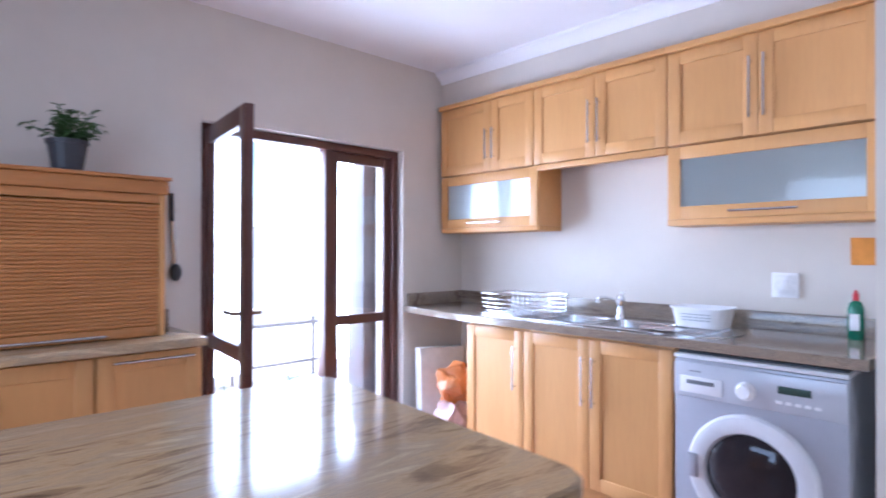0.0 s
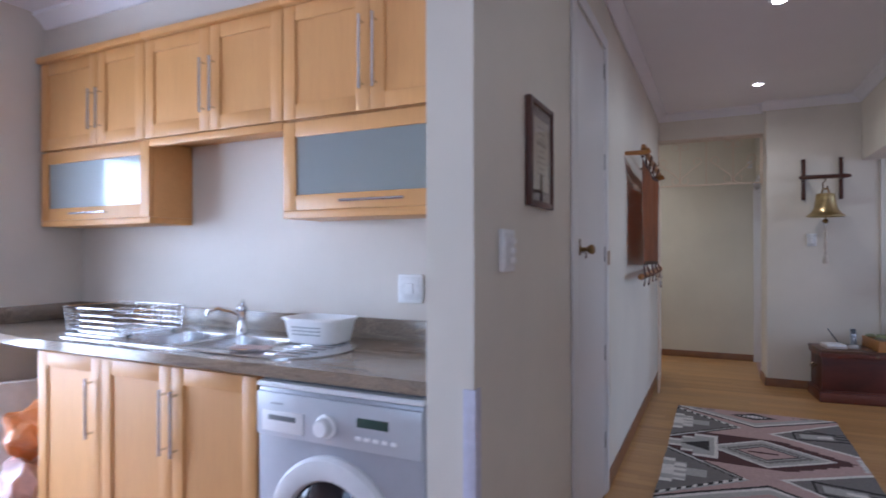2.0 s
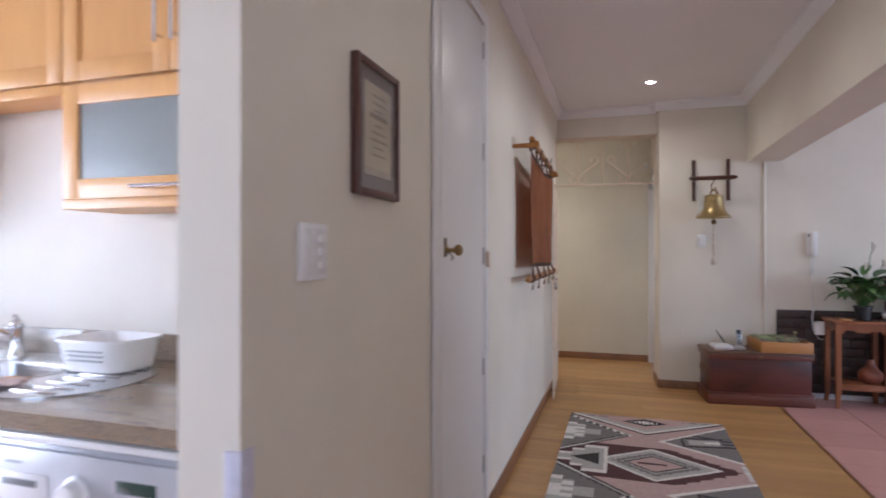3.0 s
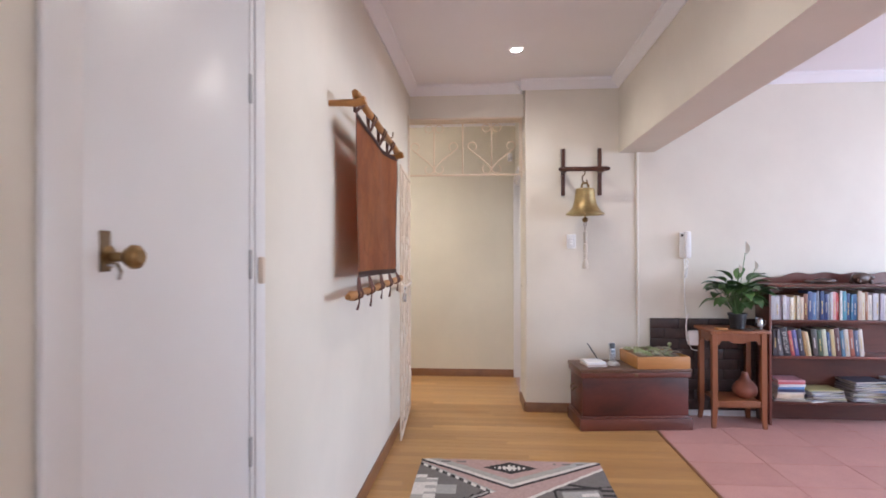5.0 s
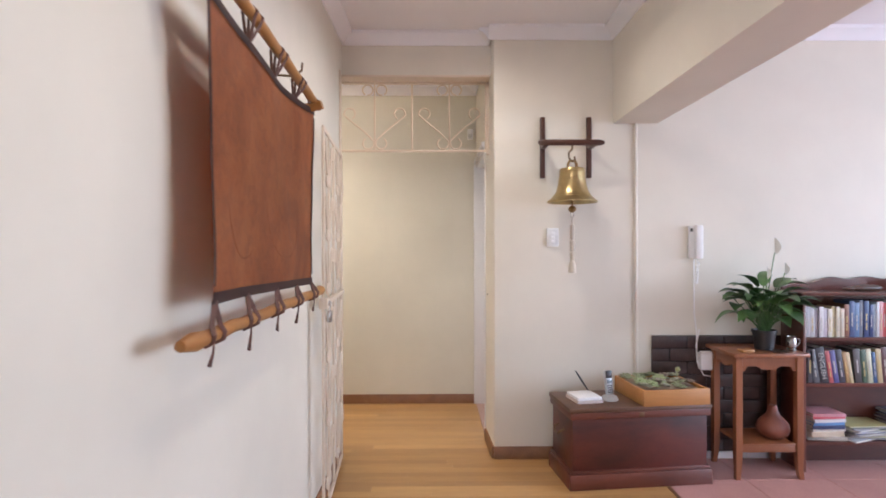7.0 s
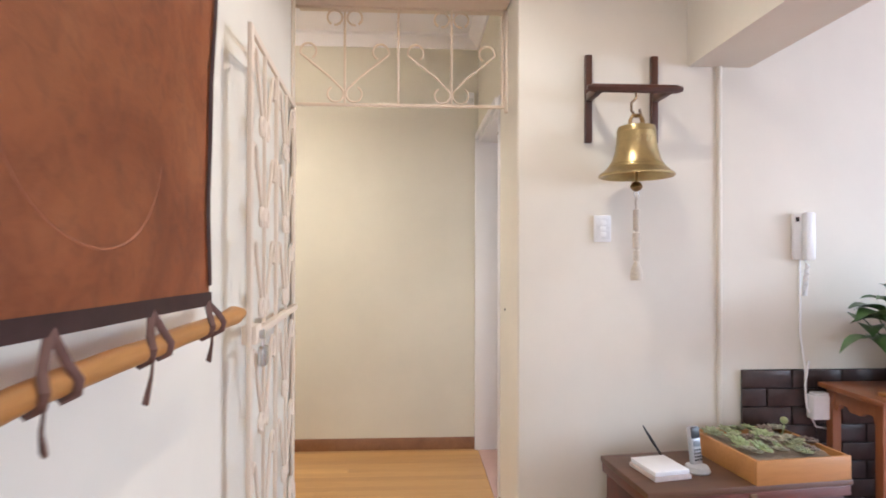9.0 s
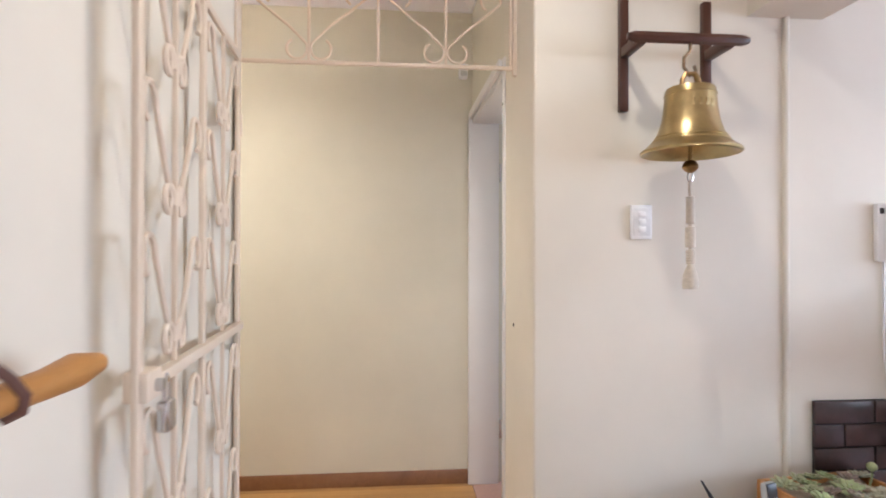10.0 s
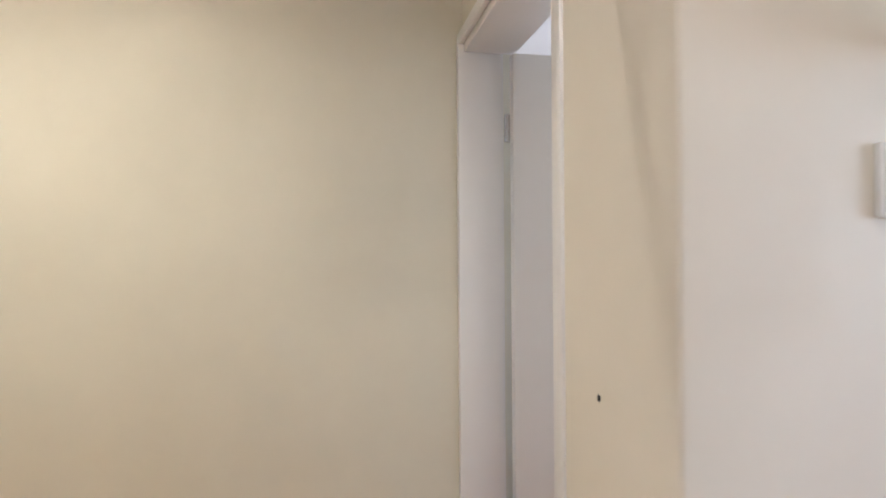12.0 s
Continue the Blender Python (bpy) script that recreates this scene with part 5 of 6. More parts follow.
partw("cable", tube([(PX - 0.006, 0.105, 1.235), (PX - 0.006, 0.104, 0.9), (PX - 0.03, 0.10, 0.775), (PX - 0.032, 0.098, 0.62)], 0.004, 6), WHITE, ic)
ic2 = tube([(PX - 0.034, 0.112, 0.80), (PX - 0.04, 0.135, 0.70), (PX - 0.045, 0.13, 0.60), (PX - 0.045, 0.09, 0.52), (PX - 0.04, 0.04, 0.51)], 0.004, 7)
single("white_cable", ic2, WHITE, "loose loop of white cable on the panelling", "cable")

ic.matrix_basis = at(PX, 0.127, 1.23)

# dark wainscot boards
wb = thing("brick_dado", at(PX, -0.6, 0), "low panel of dark painted bricks along the wall", "brick panel")
DARKBRICK = plain("dark_glazed_brick", (0.050, 0.030, 0.027), 0.33, var=0.4, scale=16, bump=0.35)
partw("mortar", boxes([(PX - 0.014, PX - 0.002, -2.6, 0.396, 0.045, 0.758)]), plain("black_mortar", (0.020, 0.016, 0.015), 0.85), wb)
partw("foot_strip", boxes([(PX - 0.018, PX - 0.002, -2.6, 0.40, 0, 0.043)]), TRIM, wb, "white painted strip at the floor")
brick_me = {}
for course in range(9):
    z = 0.048 + 0.0794 * course
    y1 = 0.400
    first = True
    while y1 > -0.62:
        ln = 0.105 if first and course % 2 else 0.216
        if ln not in brick_me:
            brick_me[ln] = mesh_of("brick", boxes([(-0.022, -0.010, -ln, 0, 0, 0.0735)], 0.002), DARKBRICK)
        ob = new("brick", brick_me[ln])
        ob.parent = wb
        ob.matrix_basis = wb.matrix_basis.inverted() @ at(PX, y1, z)
        y1 -= ln + 0.008
        first = False
pb = thing("plug_adapter", at(PX, 0.08, 0.55), "white plug adapter on the dark panelling", "plug")
partw("housing", boxes([(PX - 0.075, PX - 0.0225, 0.035, 0.12, 0.555, 0.66)], 0.008), WHITE, pb)
partw("top_ridge", boxes([(PX - 0.07, PX - 0.03, 0.045, 0.11, 0.661, 0.668)], 0.002), WHITE, pb)

# ---- chest and the things on it ----
CHM = at(8.905, 0.632, 0, 6.2)
ch = thing("wooden_chest", CHM, "old dark mahogany chest standing on the hall floor", "chest")
L2, D2 = 0.385, 0.17
OLD_MAHOG = wood("old_mahogany", (0.17, 0.036, 0.022), (0.030, 0.011, 0.010), "y", rough=0.38, scale=5, stretch=3)
part("body", boxes([(-D2, D2, -L2, L2, 0.075, 0.395)], 0.004), OLD_MAHOG, ch)
part("plinth", boxes([(-D2 - 0.022, -D2 + 0.0, -L2 - 0.022, L2 + 0.022, 0.0, 0.085), (D2, D2 + 0.02, -L2 - 0.022, L2 + 0.022, 0, 0.085), (-D2 + 0.001, D2 - 0.001, -L2 - 0.022, -L2, 0, 0.085), (-D2 + 0.001, D2 - 0.001, L2, L2 + 0.022, 0, 0.085)], 0.006), MAHOG, ch)
part("plinth_moulding", boxes([(-D2 - 0.014, D2 + 0.012, -L2 - 0.014, L2 + 0.014, 0.0855, 0.10)], 0.005), MAHOG, ch)
ldm = part("lid", boxes([(-D2 - 0.022, D2 + 0.015, -L2 - 0.02, L2 + 0.02, 0.415, 0.44)], 0.006), WORN_LID, ch)
part("lid_skirt", boxes([(-D2 - 0.016, D2 + 0.01, -L2 - 0.014, L2 + 0.014, 0.378, 0.4145)], 0.003), MAHOG, ldm)
part("keyhole_plate", boxes([(-D2 - 0.019, -D2 - 0.0165, -0.014, 0.014, 0.385, 0.41)], 0.001), BRONZE, ch)
part("end_handle", tube([(-0.05, L2 + 0.004, 0.29), (-0.05, L2 + 0.028, 0.28), (-0.03, L2 + 0.035, 0.26), (0.03, L2 + 0.035, 0.26), (0.05, L2 + 0.028, 0.28), (0.05, L2 + 0.004, 0.29)], 0.006, 8), BRONZE, ch, "iron carrying handle")


def on_chest(x, y, z=0.44, rz=0.0):
    return CHM @ at(x, y, z, rz)


nb = thing("notepads", on_chest(-0.02, 0.262, 0.44, 4), "two white notepads stacked on the chest", "notepad")
part("lower_pad", boxes([(-0.085, 0.085, -0.075, 0.075, 0, 0.016)], 0.002), plain("pale_cover", (0.62, 0.52, 0.48), 0.6), nb)
part("upper_pad", boxes([(-0.08, 0.08, -0.07, 0.072, 0.0165, 0.034)], 0.003), WHITE, nb)
ph = thing("cordless_phone", on_chest(-0.035, 0.118, 0.44, 12), "black and silver cordless phone on its charger", "telephone")
part("charger", lathe([(0.045, 0), (0.048, 0.006), (0.04, 0.022), (0.022, 0.03), (0, 0.03)], 24), plain("silver_plastic", (0.5, 0.5, 0.5), 0.35), ph)
hs = part("handset", boxes([(-0.012, 0.012, -0.024, 0.024, 0.02, 0.165)], 0.009), plain("silver_handset", (0.48, 0.49, 0.5), 0.35, 0.3), ph, m=pose(0, 0, 0, 0, 8, 0))
part("earpiece", boxes([(-0.0135, 0.0, -0.021, 0.021, 0.12, 0.163)], 0.005), BLACK, hs)
part("screen", boxes([(-0.0138, -0.011, -0.016, 0.016, 0.092, 0.115)], 0.001), plain("grey_screen", (0.2, 0.22, 0.24), 0.2), hs)
for r_ in range(4):
    for k in range(3):
        part("key", boxes([(-0.0138, -0.0115, -0.016 + 0.012 * k, -0.008 + 0.012 * k, 0.040 + 0.012 * r_, 0.047 + 0.012 * r_)], 0.001), BLACK, hs)
pn = thing("desk_pen", on_chest(0.06, 0.20, 0.44), "black pen standing tilted in its holder", "pen")
part("holder", lathe([(0.02, 0), (0.02, 0.006), (0.008, 0.012), (0.007, 0.025), (0, 0.026)], 16), BLACK, pn)
part("pen_barrel", tube([(0, 0, 0.02), (0, 0.05, 0.095), (0, 0.085, 0.15)], 0.005, 8, radii=[0.003, 0.006, 0.003]), BLACK, pn)

tr = thing("succulent_tray", on_chest(-0.01, -0.195, 0.44, 0), "honey-coloured wooden tray planted with small succulents", "planter")
TX, TY, TH = 0.19, 0.192, 0.088
part("side_board", boxes([(-TX, -TX + 0.014, -TY, TY, 0, TH)], 0.003), BOXWOOD, tr)
part("side_board", boxes([(TX - 0.014, TX, -TY, TY, 0, TH)], 0.003), BOXWOOD, tr)
part("end_board", boxes([(-TX + 0.014, TX - 0.014, -TY + 0.001, -TY + 0.015, 0, TH)], 0.003), BOXWOOD, tr)
part("end_board", boxes([(-TX + 0.014, TX - 0.014, TY - 0.015, TY - 0.001, 0, TH)], 0.003), BOXWOOD, tr)
part("base_board", boxes([(-TX + 0.014, TX - 0.014, -TY + 0.015, TY - 0.015, 0.002, 0.012)]), BOXWOOD, tr)
soil = bmesh.new()
bmesh.ops.create_grid(soil, x_segments=24, y_segments=24, size=0.5)
for v in soil.verts:
    v.co = Vector((v.co.x * (TX - 0.015) * 2, v.co.y * (TY - 0.016) * 2, 0.066 + 0.012 * noise.noise(v.co * 9)))
part("soil", soil, plain("dry_soil", (0.38, 0.30, 0.22), 0.95, bump=0.9, scale=60), tr)
SUCC = [plain("succulent_green", (0.36, 0.38, 0.22), 0.5, var=0.35), plain("succulent_grey", (0.48, 0.46, 0.34), 0.55, var=0.3), plain("succulent_mauve", (0.28, 0.21, 0.17), 0.55, var=0.3), plain("succulent_fresh", (0.38, 0.44, 0.22), 0.45, var=0.3)]
rng = random.Random(21)
for k in range(30):
    ros = bmesh.new()
    R = rng.uniform(0.026, 0.048)
    for ring_, (cnt, tilt, s) in enumerate(((7, 0.25, 1.0), (6, 0.6, 0.75), (4, 1.0, 0.5))):
        for j in range(cnt):
            a = 2 * math.pi * (j + 0.5 * ring_) / cnt + rng.uniform(-0.2, 0.2)
            lf_ = blob(R * 0.55 * s, R * 0.26 * s, R * 0.13 * s, 1, (R * 0.5 * s, 0, 0))
            add(ros, lf_, Matrix.Rotation(a, 4, "Z") @ Matrix.Rotation(-tilt, 4, "Y"))
    part("succulent", ros, SUCC[k % 4], tr, m=pose(rng.uniform(-0.15, 0.15), rng.uniform(-0.155, 0.155), 0.08 + rng.uniform(0, 0.014), rng.uniform(-20, 20), rng.uniform(-20, 20), 0))
stalk = tube([(0.10, -0.15, 0.07), (0.10, -0.16, 0.10), (0.105, -0.165, 0.125)], 0.003, 6)
add(stalk, blob(0.016, 0.016, 0.016, 2, (0.105, -0.166, 0.132)))
part("tall_succulent", stalk, SUCC[3], tr)

# ---- side table ----
st = thing("side_table", at(8.95, -0.178, 0), "reddish wooden side table with a scalloped apron", "table")
TX0, TX1, TY0, TY1, TZ = 8.785, 9.132, -0.352, 0.072, 0.710
partw("tabletop", boxes([(TX0, TX1, TY0, TY1, TZ - 0.022, TZ)], 0.005), REDWOOD, st)
for x, sx in ((TX0 + 0.045, -1), (TX1 - 0.045, 1)):
    for y, sy in ((TY0 + 0.04, -1), (TY1 - 0.04, 1)):
        lg = bmesh.new()
        prev = None
        for z, h, o in ((TZ - 0.0225, 0.019, 0), (0.14, 0.019, 0), (0.06, 0.016, 0.002), (0.0, 0.014, 0.008)):
            cur = [lg.verts.new((x + sx * o + dx * h, y + sy * o + dy * h, z)) for dx, dy in ((-1, -1), (1, -1), (1, 1), (-1, 1))]
            if prev:
                for i in range(4):
                    lg.faces.new((prev[i], prev[(i + 1) % 4], cur[(i + 1) % 4], cur[i]))
            else:
                lg.faces.new(cur)
            prev = cur
        lg.faces.new(prev[::-1])
        bmesh.ops.bevel(lg, geom=lg.edges[:], offset=0.002, segments=1, affect="EDGES")
        partw("leg", lg, REDWOOD, st)


def apron(length, h, th):
    """A board whose lower edge is cut in scallops; along local x."""
    bm = bmesh.new()
    n = 32
    rows = []
    for i in range(n + 1):
        f = i / n
        e = min(f, 1 - f)
        low = 0.0 if e < 0.06 else 0.028 if 0.10 < e < 0.30 else 0.010 + 0.006 * math.cos(e * 40)
        if e < 0.10 and e >= 0.06:
            low = 0.028 * (e - 0.06) / 0.04
        if 0.30 <= e < 0.36:
            low = 0.028 - 0.3 * (e - 0.30)
        elif e >= 0.36:
            low = 0.010
        rows.append([bm.verts.new((length * (f - 0.5), y, z)) for y, z in ((-th / 2, low), (th / 2, low), (th / 2, h), (-th / 2, h))])
    for a, b in zip(rows, rows[1:]):
        for k in range(4):
            bm.faces.new((a[k], a[(k + 1) % 4], b[(k + 1) % 4], b[k]))
    bm.faces.new(rows[0])
    bm.faces.new(rows[-1][::-1])
    return bm


for x, y, rz, ln in ((TX0 + 0.045, (TY0 + TY1) / 2, 90, 0.31), (TX1 - 0.045, (TY0 + TY1) / 2, 90, 0.31), ((TX0 + TX1) / 2, TY0 + 0.04, 0, 0.22), ((TX0 + TX1) / 2, TY1 - 0.04, 0, 0.22)):
    part("apron", apron(ln, 0.082, 0.016), REDWOOD, st, m=st.matrix_basis.inverted() @ at(x, y, TZ - 0.105, rz))
partw("lower_shelf", boxes([(TX0 + 0.03, TX1 - 0.03, TY0 + 0.062, TY1 - 0.062, 0.186, 0.20)], 0.003), REDWOOD, st)
partw("shelf_rail", boxes([(TX0 + 0.037, TX0 + 0.053, TY0 + 0.06, TY1 - 0.06, 0.15, 0.1855)], 0.002), REDWOOD, st)
gourd = lathe([(0, 0), (0.05, 0.002), (0.078, 0.025), (0.088, 0.055), (0.082, 0.085), (0.06, 0.112), (0.036, 0.135), (0.027, 0.16), (0.024, 0.178), (0.019, 0.188), (0, 0.19)], 32)
single("gourd", gourd, plain("dried_gourd", (0.26, 0.085, 0.05), 0.4, var=0.35, scale=9), "reddish-brown dried gourd on the table's shelf", "gourd", m=at(8.93, -0.225, 0.2))

# peace lily
pl_ = thing("peace_lily", at(8.93, -0.175, TZ), "peace lily with white flowers in a black pot", "plant")
part("pot", lathe([(0.045, 0.0), (0.05, 0.002), (0.062, 0.10), (0.068, 0.10), (0.068, 0.115), (0.062, 0.115), (0.06, 0.096), (0, 0.095)], 28), BLACK, pl_)
part("soil", lathe([(0.061, 0.096), (0.03, 0.1), (0, 0.101)], 18), SOIL, pl_)
rng = random.Random(12)
for k in range(66):
    a, tilt = rng.uniform(0, 2 * math.pi), rng.uniform(0.08, 1.0)
    reach = rng.uniform(0.15, 0.28) * (1.1 - 0.25 * tilt)
    hgt = math.cos(tilt)
    d = Vector((math.cos(a) * math.sin(tilt), math.sin(a) * math.sin(tilt), hgt))
    base = Vector((rng.uniform(-0.02, 0.02), rng.uniform(-0.02, 0.02), 0.095))
    tip = base + d * reach
    if tip.x > 0.14:
        tip.x = 0.14
    lfm = tube([base, base.lerp(tip, 0.5) + Vector((0, 0, 0.012)), tip], 0.0028, 5)
    L_ = rng.uniform(0.12, 0.20)
    if tip.x + L_ * math.cos(a) > 0.19:
        a = math.pi - a
    mtx = Matrix.Translation(tip) @ Matrix.Rotation(a, 4, "Z") @ Matrix.Rotation(-max(-0.1, 0.75 - tilt), 4, "Y")
    add(lfm, leaf_mesh(L_, rng.uniform(0.07, 0.105), rng.uniform(0.25, 0.65), 0.16, 8), mtx)
    part("leaf", lfm, FOLIAGE2 if k % 3 == 0 else FOLIAGE, pl_)
PETAL = plain("white_spathe", (0.80, 0.80, 0.74), 0.5, var=0.04)
for x, y, z, s in ((-0.02, -0.05, 0.56, 1.0), (0.03, -0.14, 0.44, 0.75), (-0.03, 0.0, 0.42, 0.7)):
    part("flower_stem", tube([(0, 0, 0.095), (x * 0.4, y * 0.4, z * 0.6), (x, y, z)], 0.0028, 6), FOLIAGE2, pl_)
    sp = leaf_mesh(0.10 * s, 0.05 * s, 0.05, 0.45, 8)
    fl = part("spathe", sp, PETAL, pl_, "white flower spathe", m=Matrix.Translation((x, y, z - 0.01)) @ Matrix.Rotation(radians(100), 4, "Z") @ Matrix.Rotation(radians(-78), 4, "Y"))
    part("spadix", tube([(0.005, 0, 0.01), (0.04 * s, 0, 0.022)], 0.005, 8), plain("cream_spadix", (0.7, 0.66, 0.42), 0.7), fl)

PEWTER = plain("pewter", (0.42, 0.42, 0.42), 0.28, 1.0, 0.15)
mg = thing("pewter_mug", at(8.90, -0.315, TZ), "small pewter mug with a curved handle", "mug")
part("cup", lathe([(0.026, 0), (0.028, 0.004), (0.022, 0.012), (0.028, 0.03), (0.027, 0.055), (0.022, 0.07), (0.026, 0.08), (0.023, 0.08), (0.019, 0.07), (0.023, 0.05), (0.0, 0.012)], 24), PEWTER, mg)
part("handle", tube([(0, -0.024, 0.066), (0, -0.045, 0.064), (0, -0.05, 0.045), (0, -0.036, 0.025), (0, -0.025, 0.02)], 0.003, 6), PEWTER, mg)
single("wooden_coaster", boxes([(-0.03, 0.03, -0.035, 0.035, 0, 0.014)], 0.003), BOXWOOD, "small wooden block on the side table", "coaster", m=at(8.86, -0.03, TZ, 10))
single("small_dish", lathe([(0.02, 0), (0.03, 0.002), (0.05, 0.012), (0.047, 0.013), (0.02, 0.005), (0, 0.005)], 24), PEWTER, "small dark metal dish on the side table", "dish", m=at(8.82, -0.20, TZ))

# ---- bookcase ----
bc = thing("bookcase", at(9.04, -1.1, 0), "dark mahogany bookcase filled with books", "bookcase")
KX0, KX1, KY0, KY1 = 8.915, 9.13, -1.85, -0.392
partw("side", boxes([(KX0, KX1, KY1 - 0.02, KY1, 0, 1.02)], 0.003), MAHOG, bc)
partw("side", boxes([(KX0, KX1, KY0, KY0 + 0.02, 0, 1.02)], 0.003), MAHOG, bc)
partw("back", boxes([(KX1 - 0.008, KX1 - 0.001, KY0 + 0.02, KY1 - 0.02, 0.08, 1.0)]), MAHOG, bc)
for z in (0.155, 0.492, 0.757):
    partw("shelf", boxes([(KX0 + 0.003, KX1 - 0.009, KY0 + 0.021, KY1 - 0.021, z, z + 0.02)], 0.002), MAHOG, bc)
partw("top", boxes([(KX0 - 0.012, KX1, KY0 - 0.012, KY1 + 0.012, 1.0205, 1.04)], 0.004), MAHOG, bc)
partw("plinth", boxes([(KX1 - 0.03, KX1 - 0.012, KY0 + 0.021, KY1 - 0.021, 0.0, 0.1545)]), MAHOG, bc)
crest = bmesh.new()
prev = None
for i in range(49):
    f = i / 48
    y = KY0 + (KY1 - KY0) * f
    e = min(f, 1 - f)
    h = 0.02 + 0.055 * min(1, max(0, (e - 0.02) / 0.2)) ** 0.8 + 0.008 * math.sin(e * 40)
    cur = [crest.verts.new(p) for p in ((KX1 - 0.02, y, 1.0405), (KX1 - 0.02, y, 1.0405 + h), (KX1 - 0.003, y, 1.0405 + h), (KX1 - 0.003, y, 1.0405))]
    if prev:
        for k in range(4):
            crest.faces.new((prev[k], prev[(k + 1) % 4], cur[(k + 1) % 4], cur[k]))
    else:
        crest.faces.new(cur)
    prev = cur
crest.faces.new(prev[::-1])
partw("crest", crest, MAHOG, bc, "carved wavy crest rail")

PAGES = plain("book_pages", (0.62, 0.57, 0.47), 0.85, var=0.1)
_cover = {}


def cover(c):
    if c not in _cover:
        _cover[c] = plain("book_cover", c, 0.45, var=0.12)
    return _cover[c]


TITLE = plain("pale_lettering", (0.46, 0.44, 0.41), 0.5)
GILT = plain("gilt_lettering", (0.55, 0.42, 0.16), 0.4)


def book(m, t, h, d, c, lettering=None, bars=1, label=None):
    """A book: spine towards local -x, thickness along y, standing on z."""
    b = thing("book", m, label or "closed book standing on the shelf", "book", "books in the bookcase")
    cv = boxes([(0, d, -t / 2, -t / 2 + 0.0025, 0, h), (0, d, t / 2 - 0.0025, t / 2, 0, h)])
    add(cv, boxes([(-0.003, 0.0, -t / 2, t / 2, 0, h)], 0.0009))
    part("cover", cv, cover(c), b)
    part("page_block", boxes([(0.001, d - 0.004, -t / 2 + 0.0027, t / 2 - 0.0027, 0.003, h - 0.003)]), PAGES, b)
    if lettering:
        bm = bmesh.new()
        for k in range(bars):
            z0_ = h * (0.2 + 0.5 * k / max(1, bars)) if bars > 1 else h * 0.3
            z1_ = z0_ + h * (0.38 if bars == 1 else 0.2)
            box(bm, -0.0038, -0.0028, -t * 0.10, t * 0.10, z0_, z1_)
        part("spine_lettering", bm, lettering, b)
    return b


COL = [(0.45, 0.44, 0.46), (0.55, 0.54, 0.55), (0.42, 0.38, 0.44), (0.62, 0.60, 0.60), (0.55, 0.50, 0.56), (0.66, 0.62, 0.52), (0.62, 0.52, 0.30), (0.68, 0.62, 0.48), (0.60, 0.50, 0.38), (0.22, 0.10, 0.06), (0.06, 0.09, 0.2), (0.12, 0.2, 0.36), (0.20, 0.22, 0.28), (0.03, 0.06, 0.17), (0.02, 0.04, 0.14), (0.25, 0.28, 0.34), (0.55, 0.56, 0.58), (0.60, 0.34, 0.33), (0.5, 0.08, 0.08), (0.62, 0.64, 0.62), (0.08, 0.26, 0.34), (0.03, 0.07, 0.18), (0.05, 0.18, 0.3), (0.03, 0.1, 0.22), (0.5, 0.4, 0.3), (0.6, 0.54, 0.42), (0.35, 0.16, 0.08), (0.66, 0.62, 0.54)]
rng = random.Random(5)
y = KY1 - 0.03
k = 0
while y > KY0 + 0.07:
    t_ = rng.uniform(0.017, 0.031)
    h_ = (rng.uniform(0.165, 0.18) if k < 9 else rng.uniform(0.185, 0.215))
    book(at(KX0 + rng.uniform(0.018, 0.03), y - t_ / 2, 0.777), t_, h_, 0.13, COL[k % len(COL)], GILT if k % 4 == 1 else TITLE, 1 + k % 2)
    y -= t_ + 0.0012
    k += 1
# leaning row
y = KY1 - 0.035
LOW = [(0.03, 0.195, (0.07, 0.06, 0.065)), (0.035, 0.20, (0.12, 0.115, 0.125)), (0.05, 0.215, (0.035, 0.03, 0.035)), (0.025, 0.19, (0.45, 0.10, 0.10)), (0.03, 0.195, (0.12, 0.11, 0.28)), (0.035, 0.20, (0.05, 0.045, 0.06)), (0.022, 0.185, (0.40, 0.24, 0.10)), (0.018, 0.18, (0.62, 0.52, 0.3)), (0.04, 0.2, (0.07, 0.06, 0.055)), (0.03, 0.195, (0.06, 0.10, 0.06)), (0.03, 0.2, (0.50, 0.52, 0.36)), (0.02, 0.18, (0.04, 0.09, 0.2)), (0.03, 0.2, (0.45, 0.36, 0.2)), (0.035, 0.21, (0.1, 0.04, 0.04)), (0.025, 0.19, (0.1, 0.2, 0.28)), (0.03, 0.2, (0.5, 0.46, 0.4)), (0.03, 0.2, (0.3, 0.1, 0.06)), (0.03, 0.19, (0.08, 0.1, 0.16)), (0.03, 0.2, (0.55, 0.5, 0.44))]
english = None
for k, (t_, h_, c) in enumerate(LOW):
    lean = 0 if k == 0 else 9 if k < 8 else 5
    y -= t_ + 0.003 + (0.006 if k in (1, 8) else 0)
    if y < KY0 + 0.08:
        break
    # leans towards +y with its foot further along
    m = at(KX0 + 0.02, y, 0.512) @ Matrix.Rotation(radians(-lean), 4, "X") @ Matrix.Translation((0, t_ / 2, 0.0))
    b = book(m, t_, h_, 0.14, c, None if k == 2 else (TITLE if k % 3 else GILT), 1 + k % 2, "thick black dictionary with white spine lettering" if k == 2 else "book leaning on its neighbours")
    if k == 2:
        english = b


